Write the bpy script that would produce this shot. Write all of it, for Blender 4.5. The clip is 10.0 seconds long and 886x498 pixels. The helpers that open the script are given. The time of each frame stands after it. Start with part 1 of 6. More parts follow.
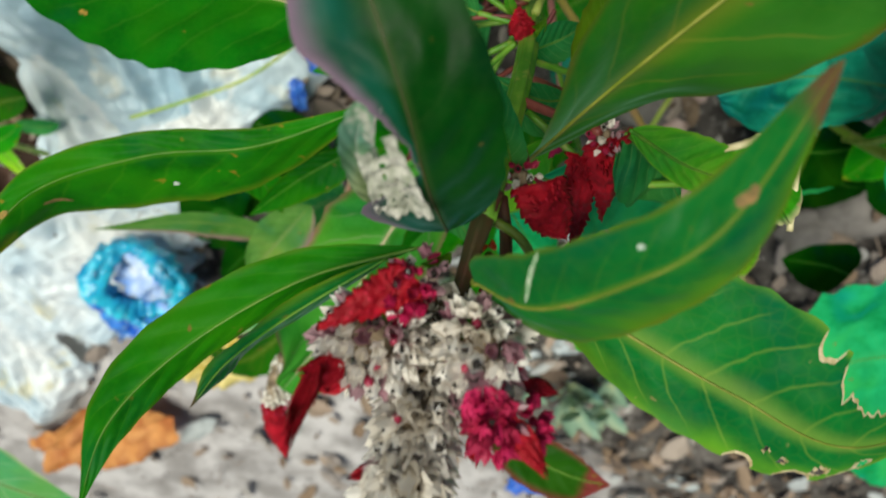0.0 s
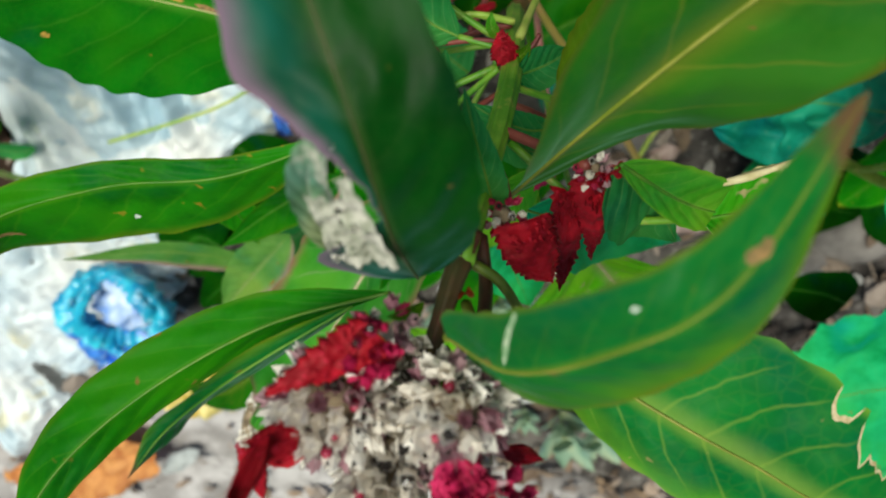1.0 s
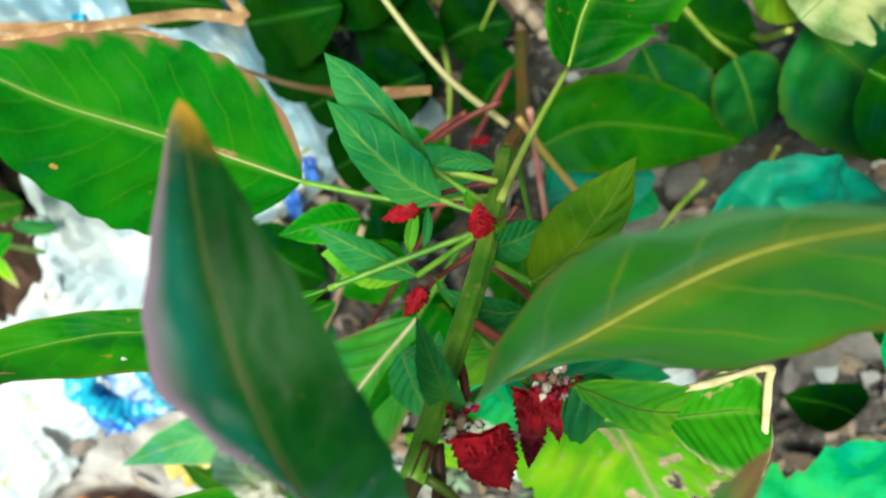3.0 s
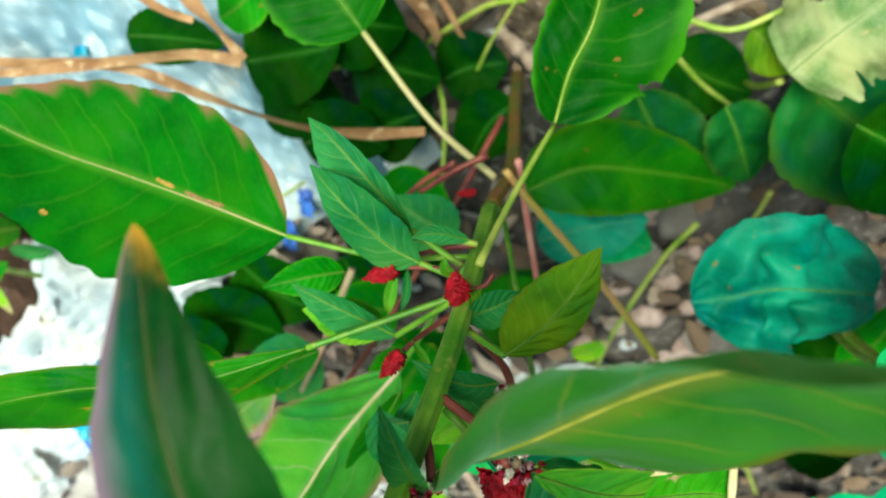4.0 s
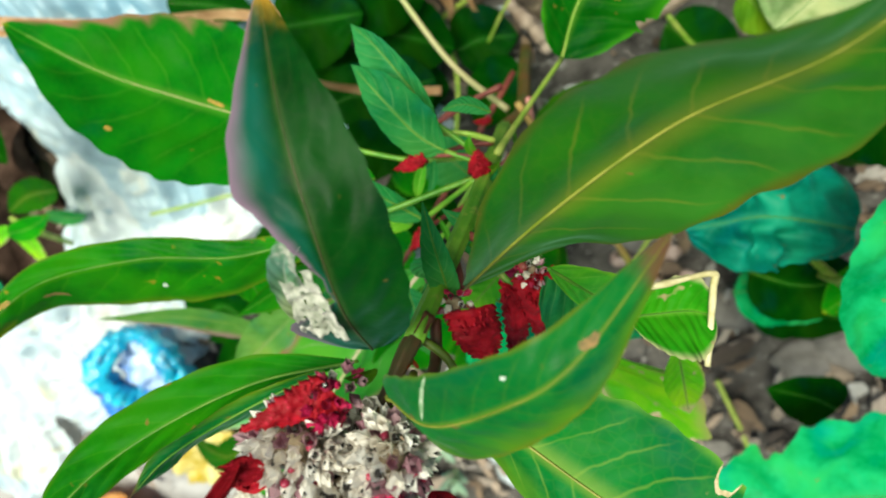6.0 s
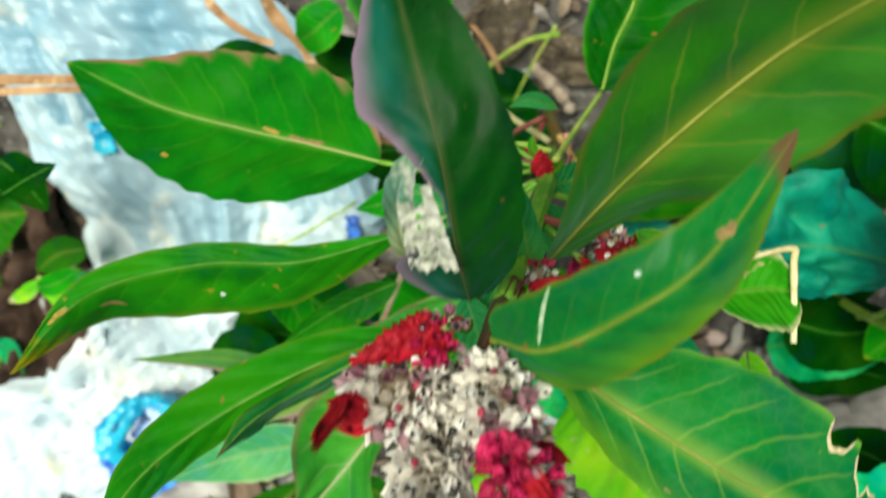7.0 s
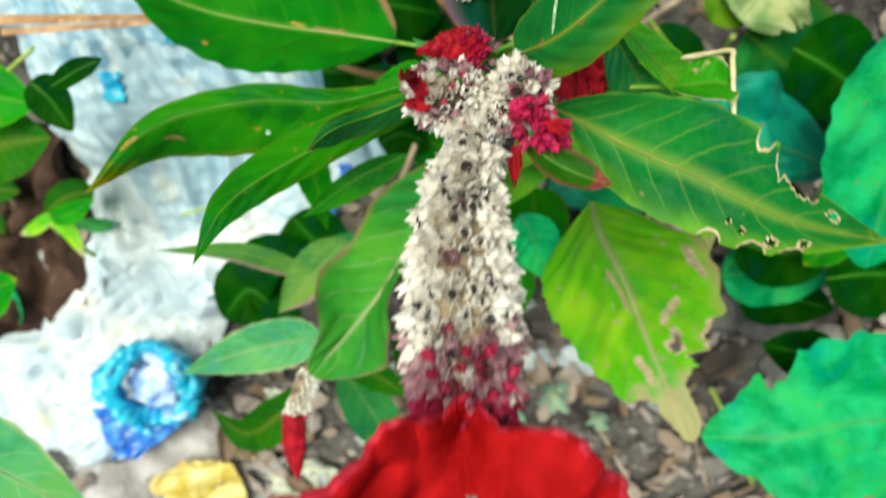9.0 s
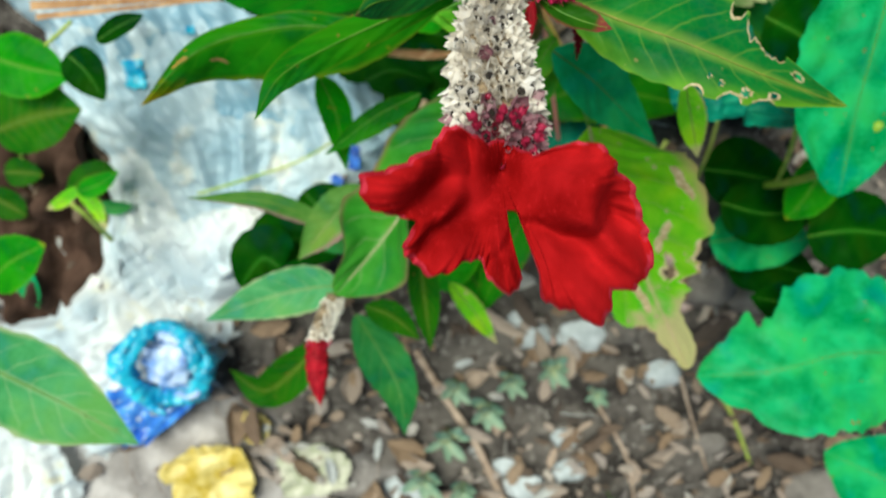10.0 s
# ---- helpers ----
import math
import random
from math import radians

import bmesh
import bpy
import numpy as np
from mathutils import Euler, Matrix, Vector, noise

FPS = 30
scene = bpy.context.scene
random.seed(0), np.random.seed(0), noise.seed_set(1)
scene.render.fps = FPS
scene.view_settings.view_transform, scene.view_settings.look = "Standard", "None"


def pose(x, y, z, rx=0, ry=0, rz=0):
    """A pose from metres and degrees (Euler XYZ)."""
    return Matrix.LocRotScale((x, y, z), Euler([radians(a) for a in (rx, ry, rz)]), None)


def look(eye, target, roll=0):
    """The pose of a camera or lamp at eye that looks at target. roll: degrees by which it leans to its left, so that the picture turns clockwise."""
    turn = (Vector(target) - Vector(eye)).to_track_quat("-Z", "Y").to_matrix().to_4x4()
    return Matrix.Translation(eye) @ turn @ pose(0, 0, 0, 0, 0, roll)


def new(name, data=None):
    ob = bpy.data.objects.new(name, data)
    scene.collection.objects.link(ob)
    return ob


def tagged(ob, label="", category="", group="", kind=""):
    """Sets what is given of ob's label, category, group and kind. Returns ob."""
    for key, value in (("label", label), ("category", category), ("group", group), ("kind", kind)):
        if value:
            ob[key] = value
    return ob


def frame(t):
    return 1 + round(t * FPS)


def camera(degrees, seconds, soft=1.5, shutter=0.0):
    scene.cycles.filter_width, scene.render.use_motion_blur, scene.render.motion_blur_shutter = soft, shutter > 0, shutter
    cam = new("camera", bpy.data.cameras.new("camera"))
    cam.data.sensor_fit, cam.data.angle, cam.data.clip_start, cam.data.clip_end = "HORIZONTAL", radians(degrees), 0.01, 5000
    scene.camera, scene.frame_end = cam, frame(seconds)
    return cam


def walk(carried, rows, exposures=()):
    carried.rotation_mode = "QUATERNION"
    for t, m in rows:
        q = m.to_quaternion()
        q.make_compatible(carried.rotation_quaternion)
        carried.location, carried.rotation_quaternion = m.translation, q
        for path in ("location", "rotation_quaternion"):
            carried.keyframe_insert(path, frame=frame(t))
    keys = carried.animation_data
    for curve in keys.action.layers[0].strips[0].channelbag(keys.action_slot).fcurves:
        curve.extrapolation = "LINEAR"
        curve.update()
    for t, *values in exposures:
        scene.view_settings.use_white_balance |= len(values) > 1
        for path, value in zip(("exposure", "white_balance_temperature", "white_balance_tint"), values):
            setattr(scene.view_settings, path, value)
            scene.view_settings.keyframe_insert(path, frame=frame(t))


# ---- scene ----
cam = camera(67.6, 10.0, soft=1.8, shutter=0.5)
cam.data.dof.use_dof, cam.data.dof.focus_distance, cam.data.dof.aperture_fstop = True, 0.19, 12.0
PATH = [
    (0, (0.007, 0.016, 0.607), (-0.058, -1.272, -0.922), -178.4),
    (0.5, (0.009, 0.015, 0.593), (-0.043, -1.254, -0.951), 181.1),
    (1, (0.011, 0.01, 0.591), (-0.029, -1.229, -0.978), 180.7),
    (1.5, (0.016, 0.018, 0.588), (-0.048, -1.194, -1.002), -178.2),
    (2, (0.022, 0.029, 0.584), (-0.045, -1.133, -1.042), -177.7),
    (2.5, (0.022, 0.035, 0.575), (-0.064, -1.107, -1.064), -176.3),
    (3.8, (0.036, 0.056, 0.563), (-0.086, -1.036, -1.108), -172.8),
    (4, (0.035, 0.058, 0.561), (-0.084, -1.027, -1.114), -172.7),
    (4.5, (0.038, 0.063, 0.558), (-0.092, -1.024, -1.116), -171.8),
    (5, (0.036, 0.054, 0.569), (-0.09, -1.032, -1.105), -171.7),
    (5.2, (0.036, 0.042, 0.588), (-0.087, -1.039, -1.09), -171.9),
    (6.3, (0.024, 0.029, 0.622), (-0.111, -0.932, -1.126), -170.8),
    (6.5, (0.014, 0.024, 0.625), (-0.106, -0.861, -1.164), -171.2),
    (7, (0.008, -0.001, 0.639), (-0.136, -0.778, -1.198), -168.8),
    (7.3, (0.004, -0.017, 0.651), (-0.133, -0.786, -1.19), -168.8),
    (7.5, (0.003, -0.022, 0.659), (-0.117, -0.782, -1.188), -170.4),
    (8, (-0.005, -0.039, 0.676), (-0.105, -0.757, -1.188), -171.1),
    (8.5, (-0.003, -0.048, 0.683), (-0.073, -0.759, -1.185), -173.2),
    (9, (-0.009, -0.069, 0.727), (-0.048, -0.745, -1.155), -175.6),
    (9.5, (-0.017, -0.101, 0.754), (-0.05, -0.727, -1.146), 183.7),
    (10, (-0.022, -0.129, 0.786), (-0.034, -0.68, -1.137), 181.6),
]
EXPOSURES = [(t, stops, kelvin, tint) for t, stops, kelvin, tint in ((0, 0.24, 6500, 4), (1, 0.38, 6500, 3), (1.5, 0.78, 6500, 1), (2, 0.95, 6500, 0), (2.7, 0.95, 6500, -2), (4.5, 0.93, 6600, -5), (6.5, 0.80, 6600, -3), (8.5, 0.76, 6600, -2), (9.5, 0.66, 6400, 0), (10, 0.50, 6400, 0))]
walk(cam, [(t, look(eye, target, roll)) for t, eye, target, roll in PATH], EXPOSURES)

# ---- light ----
SUN_ELEV, SUN_TURN = 64.0, -32.0
world = bpy.data.worlds.new("sky")
scene.world = world
world.use_nodes = True
wn = world.node_tree.nodes
sky = wn.new("ShaderNodeTexSky")
sky.sky_type = "NISHITA"
sky.sun_disc = False
sky.sun_elevation, sky.sun_rotation = radians(SUN_ELEV), radians(SUN_TURN)
wn["Background"].inputs["Strength"].default_value = 0.042
world.node_tree.links.new(sky.outputs["Color"], wn["Background"].inputs["Color"])
sun_data = bpy.data.lights.new("sun", "SUN")
sun_data.energy, sun_data.angle, sun_data.color = 4.0, radians(36), (1.0, 0.95, 0.86)
sun = new("sun", sun_data)
_a, _e = radians(SUN_TURN), radians(SUN_ELEV)
sun.matrix_world = look((math.sin(_a) * math.cos(_e) * 5, math.cos(_a) * math.cos(_e) * 5, math.sin(_e) * 5), (0, 0, 0))


# ---- materials ----
def mat(name):
    m = bpy.data.materials.new(name)
    m.use_nodes = True
    t = m.node_tree
    return m, t.nodes, t.links, t.nodes["Principled BSDF"], t.nodes["Material Output"]


def val(nodes, links, op, a, b=None, clamp=False):
    n = nodes.new("ShaderNodeMath")
    n.operation, n.use_clamp = op, clamp
    for i, s in ((0, a), (1, b)):
        if s is None:
            continue
        if isinstance(s, (int, float)):
            n.inputs[i].default_value = s
        else:
            links.new(s, n.inputs[i])
    return n.outputs[0]


def mixc(nodes, links, fac, a, b):
    n = nodes.new("ShaderNodeMix")
    n.data_type = "RGBA"
    for i, s in ((0, fac), (6, a), (7, b)):
        if isinstance(s, (int, float)):
            n.inputs[i].default_value = s
        elif isinstance(s, tuple):
            n.inputs[i].default_value = (*s, 1)
        else:
            links.new(s, n.inputs[i])
    return n.outputs[2]


def ramp(nodes, links, x, lo, hi, a=0.0, b=1.0):
    n = nodes.new("ShaderNodeMapRange")
    n.interpolation_type = "SMOOTHSTEP"
    links.new(x, n.inputs[0])
    for i, s in enumerate((lo, hi, a, b)):
        n.inputs[i + 1].default_value = s
    return n.outputs[0]


def noise_of(nodes, links, scale, detail=3.0, coord="Object", rough=0.55):
    c = nodes.new("ShaderNodeTexCoord")
    n = nodes.new("ShaderNodeTexNoise")
    n.inputs["Scale"].default_value, n.inputs["Detail"].default_value, n.inputs["Roughness"].default_value = scale, detail, rough
    links.new(c.outputs[coord], n.inputs["Vector"])
    return n.outputs["Fac"]


def random_of(nodes):
    return nodes.new("ShaderNodeObjectInfo").outputs["Random"]


def bumped(nodes, links, bsdf, h, strength, distance):
    b = nodes.new("ShaderNodeBump")
    b.inputs["Strength"].default_value, b.inputs["Distance"].default_value = strength, distance
    links.new(h, b.inputs["Height"])
    links.new(b.outputs["Normal"], bsdf.inputs["Normal"])
    return b.outputs["Normal"]


def leaf_mat(name, dark, light, vein, tip=None, tip_from=0.85, edge=None, edge_from=0.86, veins=9.0, slant=1.7, glow=0.3, spots=(0.22, 0.12, 0.03),
             spot_from=0.70, rough=0.42, vein_fac=0.16, quilt=0.3, edge_side=0, tint=None, spec=0.04, sheen=None, teeth=0.0, drift=0.55, net=0.03, rib_w=0.12):
    """A leaf: u runs from base to tip, v across; side veins slant from the midrib to the margin."""
    m, n, l, p, out = mat(name)
    uv = n.new("ShaderNodeUVMap")
    uv.uv_map = "leaf"
    sep = n.new("ShaderNodeSeparateXYZ")
    l.new(uv.outputs[0], sep.inputs[0])
    u = sep.outputs[0]
    av = val(n, l, "MULTIPLY", val(n, l, "ABSOLUTE", val(n, l, "SUBTRACT", sep.outputs[1], 0.5)), 2.0)
    wob = val(n, l, "MULTIPLY", noise_of(n, l, 90.0, 2.0), 0.35)
    ph = val(n, l, "ADD", val(n, l, "SUBTRACT", val(n, l, "MULTIPLY", u, veins), val(n, l, "MULTIPLY", val(n, l, "POWER", av, 1.25), slant)), wob)
    tri = val(n, l, "ABSOLUTE", val(n, l, "SUBTRACT", val(n, l, "FRACT", ph), 0.5))
    line = val(n, l, "MULTIPLY", ramp(n, l, tri, 0.43, 0.5), ramp(n, l, av, 0.65, 0.95, 1.0, 0.0))
    line = val(n, l, "MULTIPLY", line, ramp(n, l, noise_of(n, l, 60.0, 2.0), 0.25, 0.55, 0.35, 1.0))
    rib = ramp(n, l, av, 0.0, rib_w, 1.0, 0.0)
    big = ramp(n, l, noise_of(n, l, 38.0, 4.0), 0.33, 0.67)
    big = val(n, l, "ADD", val(n, l, "MULTIPLY", big, 0.7), val(n, l, "MULTIPLY", random_of(n), 0.3))
    col = mixc(n, l, big, dark, light)
    fine = noise_of(n, l, 420.0, 3.0)
    col = mixc(n, l, val(n, l, "MULTIPLY", ramp(n, l, fine, 0.45, 0.75), 0.35), col, light)
    mean = [(a + b) / 2 for a, b in zip(dark, light)]
    warm, cool = (mean[0] * 2.2 + 0.008, mean[1] * 1.25, mean[2] * 0.6), (mean[0] * 0.4, mean[1] * 0.8, mean[2] * 2.0 + 0.022)
    hue = noise_of(n, l, 24.0, 2.0)
    col = mixc(n, l, val(n, l, "MULTIPLY", ramp(n, l, hue, 0.50, 0.72), drift), col, warm)
    col = mixc(n, l, val(n, l, "MULTIPLY", ramp(n, l, hue, 0.46, 0.28), drift), col, cool)
    vor = n.new("ShaderNodeTexVoronoi")
    vor.feature = "DISTANCE_TO_EDGE"
    vor.inputs["Scale"].default_value = 260.0
    l.new(n.new("ShaderNodeTexCoord").outputs["Object"], vor.inputs["Vector"])
    mesh = ramp(n, l, vor.outputs["Distance"], 0.0, 0.14, 1.0, 0.0)
    col = mixc(n, l, val(n, l, "MULTIPLY", mesh, net), col, vein)
    # tint colours the blade or one half; on leaf_deep it stands for sheen
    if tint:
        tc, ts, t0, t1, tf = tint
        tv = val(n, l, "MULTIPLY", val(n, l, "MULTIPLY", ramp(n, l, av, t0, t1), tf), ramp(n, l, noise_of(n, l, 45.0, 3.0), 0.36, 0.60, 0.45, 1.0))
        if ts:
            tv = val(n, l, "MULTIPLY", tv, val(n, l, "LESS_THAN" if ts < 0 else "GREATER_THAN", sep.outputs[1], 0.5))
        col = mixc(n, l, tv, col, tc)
    if edge:
        reach = val(n, l, "ADD", av, val(n, l, "MULTIPLY", noise_of(n, l, 55.0, 3.0), 0.22))
        if teeth:
            reach = val(n, l, "ADD", reach, val(n, l, "MULTIPLY", val(n, l, "SUBTRACT", tri, 0.3), -teeth))
            reach = val(n, l, "ADD", reach, val(n, l, "MULTIPLY", val(n, l, "SUBTRACT", noise_of(n, l, 16.0, 2.0), 0.55), 0.9))
        ed = val(n, l, "MULTIPLY", ramp(n, l, reach, edge_from + 0.06, 1.16), 0.9)
        if edge_side:
            ed = val(n, l, "MULTIPLY", ed, val(n, l, "LESS_THAN" if edge_side < 0 else "GREATER_THAN", sep.outputs[1], 0.5))
        col = mixc(n, l, ed, col, edge)
    if tip:
        tp = ramp(n, l, val(n, l, "ADD", u, val(n, l, "MULTIPLY", val(n, l, "SUBTRACT", noise_of(n, l, 70.0, 3.0), 0.5), 0.25)), tip_from, tip_from + 0.12)
        col = mixc(n, l, val(n, l, "MULTIPLY", tp, 0.85), col, tip)
    col = mixc(n, l, val(n, l, "MULTIPLY", line, vein_fac), col, vein)
    col = mixc(n, l, val(n, l, "MULTIPLY", rib, 0.42), col, vein)
    sp = ramp(n, l, noise_of(n, l, 130.0, 2.0), spot_from, spot_from + 0.06)
    col = mixc(n, l, val(n, l, "MULTIPLY", sp, 0.8), col, spots)
    l.new(col, p.inputs["Base Color"])
    l.new(val(n, l, "ADD", val(n, l, "MULTIPLY", fine, 0.2), rough - 0.1), p.inputs["Roughness"])
    p.inputs["Specular IOR Level"].default_value = spec
    if sheen:
        p.inputs["Sheen Weight"].default_value, p.inputs["Sheen Roughness"].default_value = sheen[0], 0.45
        p.inputs["Sheen Tint"].default_value = (*sheen[1], 1)
    h = val(n, l, "ADD", val(n, l, "MULTIPLY", ramp(n, l, tri, 0.0, 0.5), -quilt), val(n, l, "MULTIPLY", fine, 0.06))
    h = val(n, l, "ADD", h, val(n, l, "MULTIPLY", noise_of(n, l, 140.0, 2.0), 0.25))
    h = val(n, l, "ADD", h, val(n, l, "MULTIPLY", mesh, -0.02))
    nor = bumped(n, l, p, h, 0.5, 0.0014)
    tr = n.new("ShaderNodeBsdfTranslucent")
    l.new(mixc(n, l, 0.3, col, (0.10, 0.42, 0.004)), tr.inputs["Color"])
    l.new(nor, tr.inputs["Normal"])
    mx = n.new("ShaderNodeMixShader")
    mx.inputs[0].default_value = glow
    l.new(p.outputs[0], mx.inputs[1])
    l.new(tr.outputs[0], mx.inputs[2])
    l.new(mx.outputs[0], out.inputs["Surface"])
    return m


def plain_mat(name, a, b, scale=60.0, rough=0.6, bump=0.3, dist=0.0005, glow=0.0, by_random=0.0, spec=0.4, sheen=0.0, metal=0.0, coord="Object", third=None, third_scale=300.0):
    """A surface with two tones at one scale, a third at a finer one, and a fine relief."""
    m, n, l, p, out = mat(name)
    f = ramp(n, l, noise_of(n, l, scale, 5.0, coord), 0.32, 0.68)
    if by_random:
        f = val(n, l, "ADD", val(n, l, "MULTIPLY", f, 1 - by_random), val(n, l, "MULTIPLY", random_of(n), by_random))
    col = mixc(n, l, f, a, b)
    fine = noise_of(n, l, third_scale, 4.0, coord)
    if third:
        col = mixc(n, l, ramp(n, l, fine, 0.55, 0.72), col, third)
    l.new(col, p.inputs["Base Color"])
    l.new(val(n, l, "ADD", val(n, l, "MULTIPLY", fine, 0.25), rough - 0.12), p.inputs["Roughness"])
    p.inputs["Specular IOR Level"].default_value = spec
    p.inputs["Metallic"].default_value = metal
    if sheen:
        p.inputs["Sheen Weight"].default_value, p.inputs["Sheen Roughness"].default_value = sheen, 0.4
        p.inputs["Sheen Tint"].default_value = (*b, 1)
    nor = bumped(n, l, p, fine, bump, dist)
    if glow:
        tr = n.new("ShaderNodeBsdfTranslucent")
        l.new(col, tr.inputs["Color"])
        mx = n.new("ShaderNodeMixShader")
        mx.inputs[0].default_value = glow
        l.new(p.outputs[0], mx.inputs[1])
        l.new(tr.outputs[0], mx.inputs[2])
        l.new(mx.outputs[0], out.inputs["Surface"])
    return m


VEIN = (0.10, 0.27, 0.012)
leaf_green = leaf_mat("leaf_green", sheen=(0.16, (0.42, 0.66, 0.10)), glow=0.5, rib_w=0.26, drift=0.5, dark=(0.005, 0.090, 0.003), light=(0.018, 0.180, 0.006), vein=(0.22, 0.24, 0.03), edge=(0.06, 0.12, 0.008), edge_from=0.96, tip=(0.20, 0.12, 0.02), tip_from=0.94, tint=((0.025, 0.13, 0.006), 0, 0.85, 0.0, 0.4), vein_fac=0.4, quilt=0.4)
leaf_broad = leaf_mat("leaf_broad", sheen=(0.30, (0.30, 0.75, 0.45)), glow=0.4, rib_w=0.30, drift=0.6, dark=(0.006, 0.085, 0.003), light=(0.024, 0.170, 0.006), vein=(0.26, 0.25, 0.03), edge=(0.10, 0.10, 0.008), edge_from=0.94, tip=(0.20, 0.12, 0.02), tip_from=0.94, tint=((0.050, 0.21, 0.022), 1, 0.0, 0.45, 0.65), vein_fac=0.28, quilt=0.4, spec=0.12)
leaf_green2 = leaf_mat("leaf_green_plain", (0.005, 0.10, 0.003), (0.018, 0.20, 0.004), VEIN, edge=(0.06, 0.16, 0.006), tip=(0.06, 0.2, 0.01), tip_from=0.93)
leaf_yellow_tip = leaf_mat("leaf_yellow_tip", (0.006, 0.11, 0.003), (0.022, 0.23, 0.005), VEIN, edge=(0.12, 0.17, 0.01), tip=(0.55, 0.32, 0.015), tip_from=0.88, spots=(0.30, 0.20, 0.02), spot_from=0.69)
# the teal tint paints the sky's sheen onto one half of the blade
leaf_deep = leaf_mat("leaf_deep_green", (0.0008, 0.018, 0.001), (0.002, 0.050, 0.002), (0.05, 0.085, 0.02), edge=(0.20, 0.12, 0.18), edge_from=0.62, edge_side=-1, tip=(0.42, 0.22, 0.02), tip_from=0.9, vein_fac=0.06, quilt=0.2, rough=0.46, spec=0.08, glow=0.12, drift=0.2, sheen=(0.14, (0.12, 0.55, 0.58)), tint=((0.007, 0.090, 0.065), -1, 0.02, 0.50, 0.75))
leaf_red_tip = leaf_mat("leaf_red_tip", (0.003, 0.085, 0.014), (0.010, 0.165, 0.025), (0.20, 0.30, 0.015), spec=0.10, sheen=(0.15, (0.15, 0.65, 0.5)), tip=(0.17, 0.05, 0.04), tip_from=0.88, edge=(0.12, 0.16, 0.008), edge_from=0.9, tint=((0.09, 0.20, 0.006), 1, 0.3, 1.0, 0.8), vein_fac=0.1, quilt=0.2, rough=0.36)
leaf_maroon = leaf_mat("leaf_maroon", (0.010, 0.060, 0.004), (0.028, 0.12, 0.006), (0.06, 0.12, 0.01), edge=(0.20, 0.03, 0.04), edge_from=0.72, tip=(0.24, 0.02, 0.04), tip_from=0.72, vein_fac=0.05, quilt=0.1)
leaf_bright = leaf_mat("leaf_bright", (0.005, 0.15, 0.003), (0.013, 0.28, 0.005), (0.16, 0.36, 0.03), tip=(0.40, 0.38, 0.02), tip_from=0.94, edge=(0.07, 0.32, 0.008), spots=(0.3, 0.14, 0.03), spot_from=0.70)
leaf_rich = leaf_mat("leaf_rich", (0.0016, 0.058, 0.002), (0.005, 0.120, 0.003), (0.12, 0.30, 0.03), tip=(0.30, 0.30, 0.02), tip_from=0.94, edge=(0.05, 0.26, 0.008), spots=(0.25, 0.14, 0.03), spot_from=0.70, drift=0.25)
leaf_eaten = leaf_mat("leaf_eaten", (0.003, 0.10, 0.020), (0.010, 0.190, 0.030), (0.30, 0.42, 0.06), tip=(0.30, 0.38, 0.03), tip_from=0.94, edge=(0.14, 0.30, 0.03), edge_from=0.95, spots=(0.45, 0.32, 0.14), spot_from=0.70, vein_fac=0.26, tint=((0.14, 0.36, 0.020), 1, 0.40, 0.95, 0.9), rib_w=0.24)
leaf_brown_edge = leaf_mat("leaf_brown_edge", (0.003, 0.10, 0.004), (0.009, 0.185, 0.005), (0.12, 0.30, 0.03), tip=(0.45, 0.36, 0.02), tip_from=0.95, edge=(0.30, 0.13, 0.09), edge_from=0.84, edge_side=1, teeth=0.35, spots=(0.32, 0.16, 0.03), spot_from=0.75)
leaf_lime = leaf_mat("leaf_lime", (0.11, 0.58, 0.008), (0.34, 0.74, 0.03), (0.55, 0.34, 0.26), tip=(0.66, 0.54, 0.30), tip_from=0.76, edge=(0.52, 0.38, 0.18), edge_from=0.84, edge_side=-1, spots=(0.55, 0.42, 0.26), spot_from=0.66, vein_fac=0.2, glow=0.5)
leaf_lime2 = leaf_mat("leaf_lime_plain", (0.04, 0.30, 0.012), (0.15, 0.44, 0.03), (0.34, 0.48, 0.10), edge=(0.2, 0.42, 0.03), vein_fac=0.25, glow=0.35)
leaf_straw_edge = leaf_mat("leaf_straw_edge", (0.010, 0.19, 0.005), (0.04, 0.32, 0.01), (0.24, 0.42, 0.05), edge=(0.66, 0.58, 0.32), edge_from=0.86, spots=(0.5, 0.36, 0.2), spot_from=0.68, glow=0.35)
leaf_olive = leaf_mat("leaf_olive", (0.050, 0.17, 0.006), (0.13, 0.30, 0.016), (0.26, 0.36, 0.06), veins=7.0, vein_fac=0.25, quilt=0.5, glow=0.45, edge=(0.12, 0.16, 0.01))
leaf_quilted = leaf_mat("leaf_quilted", (0.026, 0.29, 0.018), (0.11, 0.50, 0.06), (0.40, 0.50, 0.26), veins=8.0, vein_fac=0.45, quilt=0.9, glow=0.6, edge=(0.42, 0.20, 0.15), edge_from=0.9, spots=(0.45, 0.32, 0.16))
leaf_pale = leaf_mat("leaf_pale", (0.06, 0.20, 0.03), (0.42, 0.48, 0.24), (0.5, 0.52, 0.3), glow=0.3, spots=(0.5, 0.4, 0.2), drift=0.2)
leaf_young = leaf_mat("leaf_young", (0.012, 0.17, 0.035), (0.05, 0.31, 0.085), (0.24, 0.48, 0.16), veins=7.0, vein_fac=0.36, quilt=0.4, glow=0.42)
# shade under the plant is put into these two greens; sunny is lighter
leaf_vine_shaded = leaf_mat("leaf_vine_shaded", (0.0006, 0.020, 0.0010), (0.003, 0.054, 0.0016), (0.03, 0.20, 0.012), veins=6.0, slant=1.2, vein_fac=0.10, quilt=0.3, glow=0.15, spot_from=0.76, spec=0.01)
